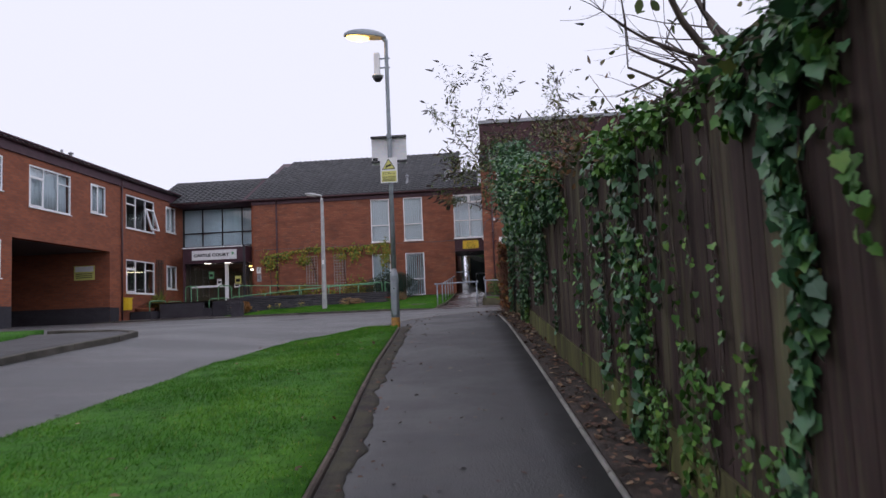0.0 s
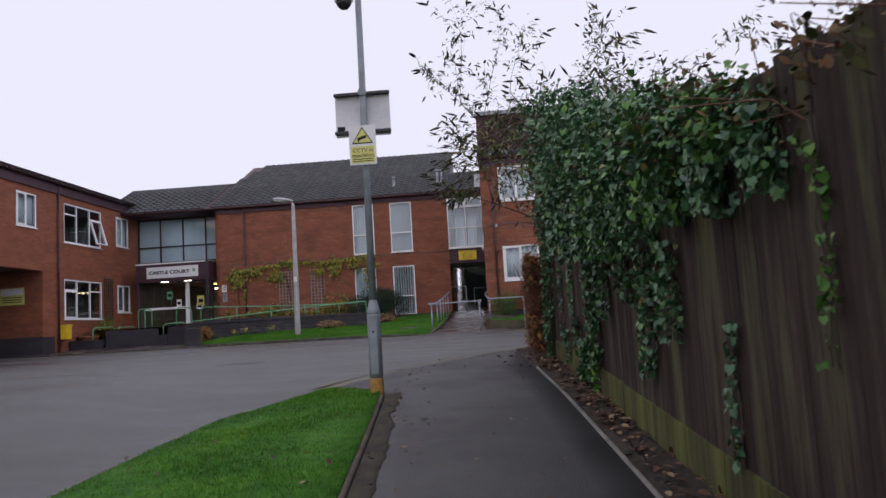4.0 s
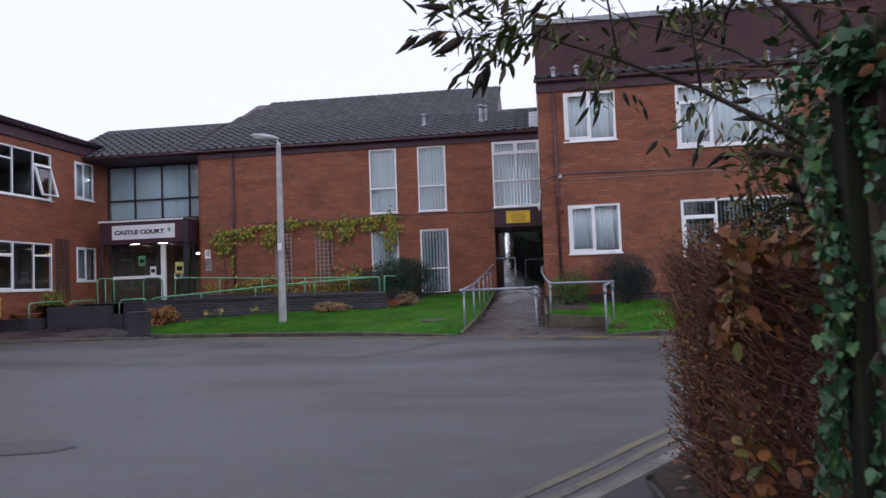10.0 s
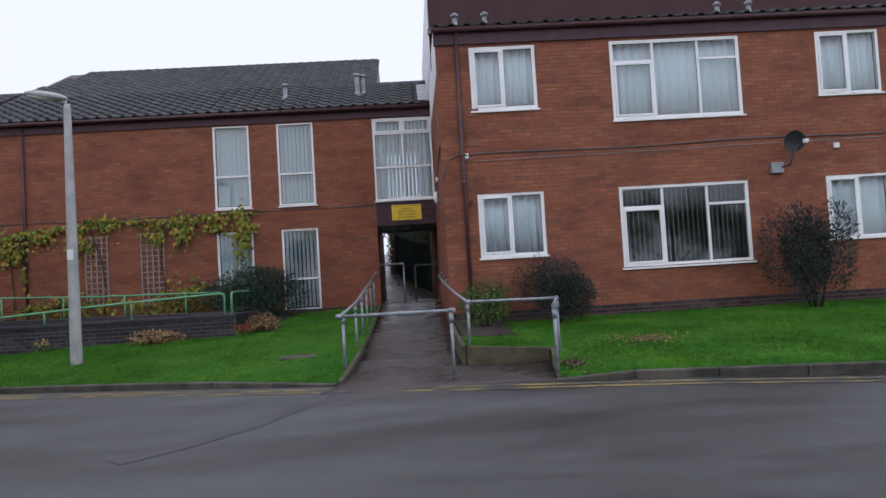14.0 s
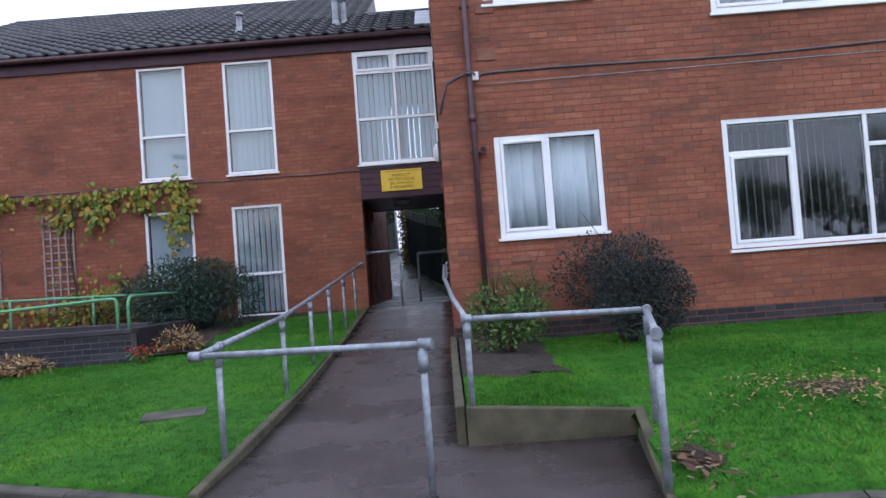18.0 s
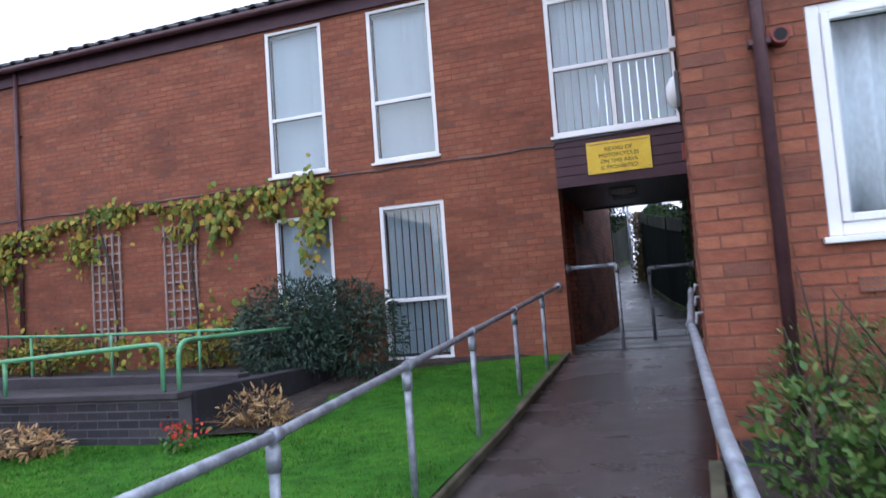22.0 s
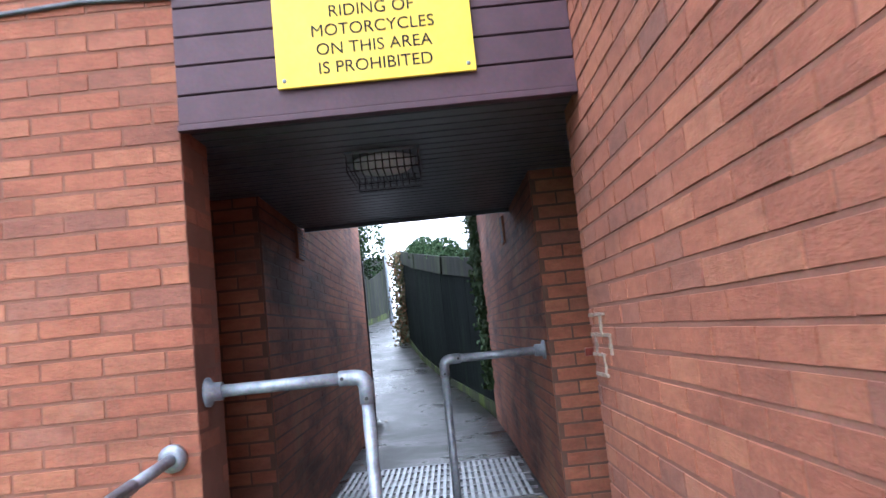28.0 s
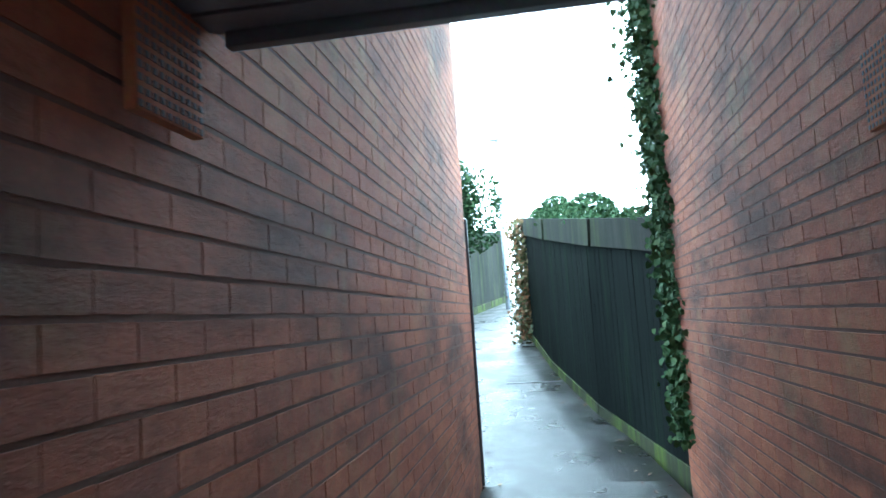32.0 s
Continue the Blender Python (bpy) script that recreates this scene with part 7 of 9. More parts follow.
def board_fence(name, pts, height, mat, gravel, label, zf, side=1, tall=lambda y: 1.0, step=0.115, posts=1.85, board_h=0.18, post_mat=None):
    """A close-boarded fence along (x, y) points; side: which side the boards show their face on."""
    f = thing(name, (0, 0, 0), label, "fence")
    meshes = [board_mesh("board", 0.142, height + k * 0.012, mat) for k in (-2, -1, 0, 1)]
    pts = [Vector((p[0], p[1], 0)) for p in pts]
    rng = random.Random(name)
    since = 0.0
    for a, b in zip(pts, pts[1:]):
        d = (b - a)
        n = max(1, int(d.length / step))
        ang = math.degrees(math.atan2(d.y, d.x))
        for i in range(n):
            p = a + d * (i + 0.5) / n
            o = new("board", rng.choice(meshes))
            o.parent = f
            o.matrix_basis = pose(p.x, p.y, zf(p.x, p.y) + board_h - 0.01, rng.uniform(-0.07, 0.07), rng.uniform(-0.25, 0.25), ang if side > 0 else ang + 180) @ Matrix.Diagonal((1, 1, tall(p.y), 1))
            since += d.length / n
            if since > posts:
                since = 0.0
                part("post", box(-0.05, 0.0, -0.3, 0.05, 0.10, height + board_h + 0.03, 0.006), post_mat or mat, f).matrix_basis = pose(p.x, p.y, zf(p.x, p.y), 0, 0, ang if side > 0 else ang + 180)
        m = max(1, int(d.length / 1.8))
        for i in range(m):
            p, q = a + d * i / m, a + d * ((i + 1) / m - 0.004)
            c = (p + q) / 2
            L = (q - p).length / 2
            slope = math.degrees(math.atan2(zf(q.x, q.y) - zf(p.x, p.y), 2 * L))
            s = 1 if side > 0 else -1
            o = part("gravel_board", box(-L, -0.022, -0.15, L, 0.012, board_h, 0.005), gravel, f)
            o.matrix_basis = pose(c.x, c.y, zf(c.x, c.y), 0, -slope * s, ang if side > 0 else ang + 180)
            for z in (0.45, 1.0, height - 0.1):
                o = part("rail", box(-L, 0.002, z, L, 0.05, z + 0.07), mat, f)
                o.matrix_basis = pose(c.x, c.y, zf(c.x, c.y) + board_h, 0, -slope * s, ang if side > 0 else ang + 180)
    return f


fz = lambda x, y: ground_z(x, y) + 0.04
board_fence("fence", [(along(FENCE, y), y) for y in (-46, -38, -34, -32, -30, -28, -26, -24, -22, -20.35)], 1.71, FENCE_WOOD, GRAVEL_BOARD, "weathered dark close-boarded fence with green algae and ivy", fz, side=-1, tall=lambda y: 0.86 if -28.75 < y < -28.48 else (1.06 if y > -28.48 else 1.0), board_h=0.25)
ep = part("post", box(-0.055, -0.055, -0.2, 0.055, 0.055, 1.95, 0.008), FENCE_GREY, bpy.data.objects["fence"], "grey weathered end post")
ep.matrix_basis = pose(along(FENCE, -20.28), -20.28, fz(1, -20.28))
# fences beyond the passage
board_fence("fence_alley", [(0.0, 7.38), (-0.6, 9.3), (-1.1, 11.6), (-1.48, 14.1)], 1.97, FENCE_BLACK, ALLEY_GRAVEL, "black stained close-boarded fence along the alley", lambda x, y: ramp_z(x, y), side=-1, board_h=0.11)
band_top = bpy.data.objects["fence_alley"]
for (xa, ya), (xb, yb) in (((0.0, 7.38), (-0.6, 9.3)), ((-0.6, 9.3), (-1.1, 11.6)), ((-1.1, 11.6), (-1.48, 14.1))):
    L, rise = math.hypot(xb - xa, yb - ya), ramp_z(xb, yb) - ramp_z(xa, ya)
    o = part("top_board", box(0, -0.02, 1.80, L, 0.03, 2.09, 0.006), FENCE_GREY, band_top, "greyer board along the fence top")
    o.matrix_basis = Matrix.Translation((xa - 0.015, ya, ramp_z(xa, ya))) @ Matrix.Rotation(math.atan2(yb - ya, xb - xa), 4, "Z") @ Matrix.Rotation(-math.atan2(rise, L), 4, "Y")
board_fence("fence_alley_left", [(-4.75, 9.5), (-3.1, 18.5), (-2.4, 22.5)], 1.87, FENCE_GREY, ALLEY_GRAVEL, "grey weathered fence on the alley's other side", lambda x, y: ramp_z(x, y), side=1)
board_fence("fence_alley_far", [(-1.50, 14.15), (-0.8, 14.6), (1.5, 15.0)], 1.9, FENCE_GREY, ALLEY_GRAVEL, "weathered fence turning the corner", lambda x, y: ramp_z(-1.5, 14.1), side=-1)
tagged(part("alley_post", box(-1.72, 7.44, 0.6, -1.66, 7.50, 3.10, 0.006), DARK_FRAME), "slim black post at the end of the wall", "post")
# smeared repair mortar at the flank wall's corner
bm = bmesh.new()
rng = random.Random(77)
for ya, yb, za, zb in ((0.02, 0.29, 2.025, 2.033), (0.0, 0.27, 1.948, 1.956), (-0.05, 0.05, 1.948, 1.955), (0.07, 0.28, 1.872, 1.880), (0.05, 0.26, 1.796, 1.803), (0.085, 0.10, 1.955, 2.025), (0.085, 0.098, 1.80, 1.87), (-0.04, -0.028, 1.88, 1.945), (0.2, 0.212, 1.88, 1.945)):
    n = max(2, int(max(yb - ya, zb - za) / 0.02))
    for i in range(n):
        t0, t1 = i / n, (i + 1) / n
        if yb - ya > zb - za:
            bx(bm, -0.009 - rng.random() * 0.004, ya + (yb - ya) * t0, za - rng.random() * 0.004, -0.0005, ya + (yb - ya) * t1, zb + rng.random() * 0.004)
        else:
            bx(bm, -0.009 - rng.random() * 0.004, ya - rng.random() * 0.006, za + (zb - za) * t0, -0.0005, yb + rng.random() * 0.006, za + (zb - za) * t1)
tagged(part("repair_mortar", bm, PALE_MORTAR), "pale mortar smeared over the corner's joints", "mortar", kind="structure")
slab = thing("stone_slab", (-2.53, -6.78, lawn_b_z(-2.53, -6.78)), "grey concrete slab set in the lawn", "slab")
part("slab", box(-0.27, -0.13, -0.03, 0.27, 0.13, 0.018, 0.008), KERB, slab).rotation_euler = (0.09, 0, 0.2)

# ---- vegetation ----
def raw_np(name, verts, tris, mat, parent=None, label="", smooth=False):
    """A mesh from arrays of vertices and triangles."""
    me = bpy.data.meshes.new(name)
    verts, tris = np.asarray(verts, dtype=np.float32), np.asarray(tris, dtype=np.int32)
    me.vertices.add(len(verts))
    me.vertices.foreach_set("co", verts.ravel())
    me.loops.add(tris.size)
    me.loops.foreach_set("vertex_index", tris.ravel())
    me.polygons.add(len(tris))
    me.polygons.foreach_set("loop_start", np.arange(0, tris.size, 3, dtype=np.int32))
    me.polygons.foreach_set("loop_total", np.full(len(tris), 3, dtype=np.int32))
    me.update(calc_edges=True)
    me.validate()
    me.materials.append(mat)
    ob = new(name, me)
    if parent is not None:
        ob.parent = parent
    return tagged(ob, label)


def fan(outline, fold=0.12, droop=0.15):
    """A leaf: points of its right half from stalk to tip, mirrored, folded along the midrib."""
    right = [(x, y) for x, y in outline]
    pts = [(0, 0)] + right + [(-x, y) for x, y in right[::-1] if x > 1e-6]
    v = [(x, y, abs(x) * fold - droop * y * y) for x, y in pts]
    mid = (0, 0.45, -droop * 0.2)
    v.append(mid)
    n = len(pts)
    return np.array(v), np.array([(i, (i + 1) % n, n) for i in range(n)])


IVY_SHAPE = fan([(0.26, -0.12), (0.50, 0.06), (0.40, 0.28), (0.46, 0.48), (0.24, 0.68), (0.0, 1.0)], 0.2, 0.15)
OVAL_SHAPE = fan([(0.20, 0.15), (0.30, 0.45), (0.18, 0.8), (0.0, 1.0)], 0.2, 0.12)
LONG_SHAPE = fan([(0.09, 0.2), (0.13, 0.45), (0.08, 0.8), (0.0, 1.0)], 0.3, 0.25)
VINE_SHAPE = fan([(0.25, 0.0), (0.36, 0.3), (0.34, 0.62), (0.12, 0.78), (0.0, 1.0)], 0.2, 0.2)


def unit(a):
    return a / np.maximum(1e-9, np.linalg.norm(a, axis=-1, keepdims=True))


def leaves(shape, pos, tip, nrm, size):
    """Vertices and triangles of many leaves at pos, pointing to tip, facing nrm."""
    base, tri = shape
    y = unit(tip)
    x = unit(np.cross(y, nrm))
    z = np.cross(x, y)
    v = pos[:, None, :] + size[:, None, None] * (base[None, :, 0, None] * x[:, None, :] + base[None, :, 1, None] * y[:, None, :] + base[None, :, 2, None] * z[:, None, :])
    t = tri[None] + (np.arange(len(pos)) * len(base))[:, None, None]
    return v.reshape(-1, 3), t.reshape(-1, 3)


def leaf_parts(shape, pos, tip, nrm, size, mat, parent):
    """The same leaves, each an object of its own on one shared mesh."""
    me = bpy.data.meshes.new("leaf")
    me.from_pydata([tuple(p) for p in shape[0]], [], [tuple(int(i) for i in t) for t in shape[1]])
    me.materials.append(mat)
    y = unit(tip)
    x = unit(np.cross(y, nrm))
    z = np.cross(x, y)
    for k in range(len(pos)):
        o = new("leaf", me)
        o.parent = parent
        m = Matrix([(*(x[k][i] * size[k], y[k][i] * size[k], z[k][i] * size[k]), pos[k][i]) for i in range(3)] + [(0, 0, 0, 1)])
        o.matrix_basis = m


def foliage(parent, shape, pos, tip, nrm, size, mat, singles=0, name="foliage"):
    s = min(singles, len(pos))
    if s:
        leaf_parts(shape, pos[:s], tip[:s], nrm[:s], size[:s], mat, parent)
    if len(pos) > s:
        v, t = leaves(shape, pos[s:], tip[s:], nrm[s:], size[s:])
        tagged(raw_np(name, v, t, mat, parent), kind="stuff")




def ivy(name, label, strands, side=-1, mat=None, singles=0, leaf=(0.05, 0.10), stems=True, seed=0, face=0.7, dense=2.9):
    """Ivy on the boards: strands of (y, z_low, z_high, width, leaves, proud) over the fence line."""
    g = np.random.default_rng(seed)
    t = thing(name, (0, 0, 0), label, "ivy")
    P, N, T, S = [], [], [], []
    bm = bmesh.new()
    for y, z0, z1, w, count, proud in strands:
        count = int(count * dense)
        zz = z0 + (z1 - z0) * g.random(count) ** 0.85
        spread = w * (0.35 + 0.65 * (zz - z0) / max(0.05, z1 - z0))
        yy = y + g.normal(0, 0.42, count) * spread + 0.06 * np.sin(zz * 5 + y)
        fx = np.array([along(FENCE, float(a)) for a in yy])
        gz = np.array([ground_z(0, float(a)) for a in yy])
        top = zz > 1.80
        off = g.random(count) * proud + 0.015
        xx = fx + np.where(top, g.normal(0, 0.03 + 0.3 * proud, count) - proud * g.random(count), -off)
        P.append(np.stack([xx, yy, gz + zz], 1))
        N.append(np.stack([np.where(top, g.normal(-0.5, 0.6, count), -np.ones(count) * face), g.normal(0, 0.75, count), g.normal(0.5, 0.65, count) + top * 0.8], 1))
        T.append(np.stack([g.normal(-0.25, 0.45, count), g.normal(0, 0.8, count), -np.ones(count) + top * g.random(count) * 1.2], 1))
        S.append(0.54 * g.uniform(*leaf, count) * np.where(g.random(count) < 0.35, 0.55, 1.0))
        if stems:
            for k in range(2 + int(w * 4)):
                a = y + g.normal(0, 0.3) * w
                pts = []
                for i in range(8):
                    z = z0 + (min(z1, 1.85) - z0) * i / 7
                    pts.append((along(FENCE, a) - 0.024, a + 0.035 * math.sin(i * 1.7 + k), ground_z(0, a) + z))
                tube(pts, 0.0032, bm, 5)
    if stems:
        tagged(part("stem_tangle", bm, BARK, t), kind="stuff")
    else:
        bm.free()
    P, N, T, S = (np.concatenate(a) for a in (P, N, T, S))
    order = g.permutation(len(P))
    foliage(t, IVY_SHAPE, P[order], T[order], N[order], S[order], mat or IVY_LEAF, singles)
    return t


# strands near the start of the walk
ivy("ivy", "dark green ivy trailing down the weathered fence", [(-31.96, 0.95, 1.9, 0.19, 230, 0.06), (-31.9, 0.35, 1.0, 0.10, 60, 0.04), (-32.2, 1.72, 2.02, 0.36, 130, 0.08), (-31.66, 1.66, 2.0, 0.14, 60, 0.06), (-29.95, 0.1, 1.8, 0.13, 130, 0.09), (-30.35, 0.9, 1.7, 0.07, 26, 0.05),
                                                                     (-29.6, 0.75, 1.95, 0.16, 100, 0.10), (-28.9, 0.2, 1.5, 0.10, 70, 0.07), (-28.65, 1.55, 1.95, 0.16, 40, 0.10), (-36.5, 0.8, 2.1, 0.8, 160, 0.2), (-27.9, 0.7, 1.2, 0.04, 12, 0.04)], singles=300, dense=2.0, leaf=(0.06, 0.145), seed=1)
ivy("ivy", "fresh green ivy tumbling over the fence top", [(-31.6, 1.62, 1.98, 0.14, 50, 0.06), (-31.1, 1.78, 1.98, 0.3, 60, 0.06), (-30.5, 1.74, 1.96, 0.4, 120, 0.10), (-29.8, 1.68, 1.98, 0.4, 140, 0.14), (-29.2, 1.72, 2.0, 0.35, 90, 0.12), (-32.3, 1.2, 1.9, 0.06, 30, 0.05), (-30.8, 0.1, 0.8, 0.10, 50, 0.06), (-29.9, 0.15, 1.0, 0.09, 60, 0.06), (-29.35, 0.1, 0.6, 0.08, 30, 0.05)], mat=IVY_FRESH, leaf=(0.05, 0.105), seed=2, stems=False, dense=2.4)
ivy("ivy", "thin trailing ivy with small leaves on the boards", [(-31.75, 0.1, 0.55, 0.16, 60, 0.05), (-31.45, 0.15, 0.9, 0.10, 40, 0.04), (-31.2, 0.5, 1.75, 0.05, 26, 0.03), (-31.05, 0.05, 0.7, 0.14, 80, 0.06), (-30.9, 0.9, 1.6, 0.05, 22, 0.03), (-30.65, 0.6, 1.8, 0.06, 36, 0.04), (-30.3, 0.05, 0.5, 0.22, 130, 0.08), (-30.1, 0.3, 1.3, 0.10, 70, 0.05), (-29.75, 0.9, 1.85, 0.10, 80, 0.06),
                                                                 (-29.3, 0.2, 1.7, 0.05, 50, 0.04), (-28.7, 0.1, 1.0, 0.06, 50, 0.05), (-28.35, 0.6, 1.6, 0.06, 36, 0.04), (-27.7, 0.2, 1.5, 0.06, 46, 0.04), (-27.2, 0.9, 1.8, 0.07, 50, 0.05)], mat=IVY_FRESH, leaf=(0.035, 0.085), seed=6, dense=1.5)
# the thick curtain near the fence's end
ivy("ivy", "thick curtain of dark ivy over the fence", [(-26.9, 1.55, 2.0, 0.3, 130, 0.12), (-26.4, 1.5, 2.12, 0.4, 270, 0.18), (-25.8, 1.48, 2.25, 0.45, 390, 0.22), (-25.2, 1.38, 2.35, 0.45, 460, 0.25), (-24.6, 1.32, 2.5, 0.45, 560, 0.28), (-24.0, 1.28, 2.6, 0.45, 600, 0.30), (-23.4, 1.28, 2.85, 0.45, 760, 0.32), (-22.8, 1.3, 2.9, 0.45, 760, 0.34), (-22.25, 1.45, 2.75, 0.34, 560, 0.28), (-21.8, 1.7, 2.35, 0.22, 200, 0.20), (-21.2, 1.9, 2.08, 0.3, 50, 0.10), (-20.5, 1.88, 2.06, 0.25, 60, 0.12),
                                                        (-25.45, 0.8, 1.4, 0.20, 90, 0.12), (-24.95, 0.5, 1.4, 0.14, 110, 0.10), (-24.45, 0.95, 1.3, 0.12, 40, 0.10), (-23.75, 0.8, 1.3, 0.16, 70, 0.10), (-23.2, 0.3, 1.3, 0.14, 120, 0.10), (-22.55, 0.08, 0.5, 0.12, 60, 0.08), (-26.3, 0.3, 1.0, 0.05, 24, 0.05), (-22.9, 0.05, 0.8, 0.08, 44, 0.06), (-22.0, 0.6, 1.4, 0.06, 36, 0.05)], leaf=(0.045, 0.105), seed=3, dense=3.2)
ivy("ivy", "ivy clinging to the fence's end post", [(-20.5, 0.6, 2.0, 0.07, 90, 0.07), (-20.24, 0.0, 2.02, 0.09, 300, 0.12), (-21.2, 0.3, 1.2, 0.05, 26, 0.05), (-21.5, 0.15, 0.5, 0.08, 24, 0.06), (-22.2, 0.1, 0.7, 0.08, 40, 0.07)], leaf=(0.05, 0.10), seed=4)
ivy("ivy", "bright new ivy growth among the darker leaves", [(-26.6, 1.75, 2.1, 0.35, 130, 0.2), (-25.9, 1.5, 2.3, 0.5, 120, 0.30), (-24.6, 1.3, 2.4, 0.6, 110, 0.38), (-22.2, 1.5, 2.2, 0.25, 70, 0.26), (-23.1, 0.05, 0.5, 0.12, 40, 0.06), (-22.5, 0.05, 0.45, 0.12, 40, 0.06)], mat=IVY_FRESH, leaf=(0.055, 0.10), seed=5, stems=False)


def rebase(t, base):
    """Moves a thing's origin to its base and leaves its parts where they are."""
    t.location = base
    for c in t.children:
        c.location = Vector(c.location) - Vector(base)


def limbs(bm, start, direction, length, radius, depth, g, bend=0.25, kids=3, tips=None, up=0.05, shrink=0.62, seg=5, limit=None):
    """Grows a crooked, tapering limb and its side branches into bm; the ends go to tips."""
    p, d = Vector(start), Vector(direction).normalized()
    pts, radii = [p.copy()], [radius]
    n = 5
    for i in range(n):
        d = (d + Vector((g.normal(0, bend), g.normal(0, bend), g.normal(up, bend * 0.7))) * 0.45).normalized()
        q = p + d * length / n
        if limit and not limit(q):
            break
        p = q
        pts.append(p.copy())
        radii.append(radius * (1 - 0.62 * (i + 1) / n))
    if len(pts) < 2:
        return
    tube(pts, radius, bm, seg if depth > 1 else 4, radii)
    if tips is not None:
        tips.append((pts[-1], d.copy(), depth))
        if depth <= 1:
            tips.append((pts[min(3, len(pts) - 1)], d.copy(), depth))
    if depth > 0:
        for k in range(kids):
            i = min(2 + int(g.integers(0, 4)), len(pts) - 1)
            out = Vector((g.normal(0, 1), g.normal(0, 1), g.normal(0.1, 0.7))).normalized()
            limbs(bm, pts[i], (d * 0.8 + out * 0.75), length * shrink * g.uniform(0.75, 1.1), radii[i] * 0.62, depth - 1, g, bend, kids, tips, up, shrink, seg, limit)


# ---- buddleia arching over the fence's end ----
def buddleia():
    g = np.random.default_rng(21)
    t = thing("buddleia", (0, 0, 0), "straggling buddleia with drooping brown seed heads over the fence", "shrub")
    tips = []
    base = Vector((1.9, -19.3, ground_z(1.9, -19.3)))
    for k, (dx, dy, dz, ln) in enumerate(((-0.75, -0.25, 0.85, 3.1), (-0.85, 0.1, 0.80, 3.0), (-0.55, 0.35, 1.0, 3.0), (-0.30, -0.5, 1.1, 3.1), (-0.95, -0.12, 0.62, 2.8), (0.1, 0.1, 1.2, 3.1), (-0.65, -0.45, 0.9, 3.2), (0.4, -0.4, 1.1, 3.0), (-0.4, 0.0, 1.2, 3.3), (-0.2, 0.6, 1.1, 2.8), (0.7, 0.0, 1.0, 3.0), (0.6, -0.5, 0.9, 2.8), (-0.9, -0.5, 0.7, 2.9), (-0.5, -0.2, 1.15, 3.5), (0.2, 0.4, 1.2, 3.4))):
        bm = bmesh.new()
        s = base + Vector((g.normal(0, 0.12), g.normal(0, 0.12), 0.0))
        mid = s + Vector((dx * 0.45, dy * 0.45, dz * 1.75))
        tube([s - Vector((0, 0, 0.1)), s.lerp(mid, 0.5) + Vector((g.normal(0, 0.04), g.normal(0, 0.04), 0)), mid], 0.03, bm, 7, [0.034, 0.028, 0.022])
        limbs(bm, mid, (dx, dy, dz * 0.75), ln * 0.62, 0.018, 2, g, 0.22, 5, tips, -0.10, 0.60, limit=lambda q: q.x > 1.0 or (q.x > -0.65 and q.z > 1.95 + 0.35 * max(0.0, 0.4 - q.x)))
        part("stem", bm, BARK, t)
    P, T, N, S = [], [], [], []
    heads = bmesh.new()
    count = 0
    for p, d, depth in tips:
        for k in range(9 if depth < 2 else 4):
            q = p - d * g.random() * 0.42 + Vector((g.normal(0, 0.05), g.normal(0, 0.05), g.normal(0, 0.05)))
            a = Vector((g.normal(0, 1), g.normal(0, 1), g.normal(-0.35, 0.6)))
            P.append(q), T.append(tuple(d * 0.5 + a * 0.6)), N.append((g.normal(0, 0.5), g.normal(0, 0.5), 1)), S.append(g.uniform(0.055, 0.12))
        if depth == 0 and g.random() < 0.8:
            dd = (d + Vector((g.normal(-0.1, 0.2), 0, -0.45))).normalized()
            L = g.uniform(0.11, 0.19)
            bm = bmesh.new() if count < 150 else heads
            tube([p, p + dd * L * 0.25, p + dd * L * 0.6, p + dd * L], 0.015, bm, 6, [0.006, 0.018, 0.015, 0.003])
            if count < 150:
                part("seed_head", bm, SEED_HEAD, t)
            count += 1
    tagged(part("seed_tangle", heads, SEED_HEAD, t), kind="stuff")
    foliage(t, LONG_SHAPE, np.array([tuple(p) for p in P]), np.array(T), np.array(N), np.array(S), BUDDLEIA_LEAF, 60)
    rebase(t, (1.9, -19.3, ground_z(0, -19.3)))


buddleia()


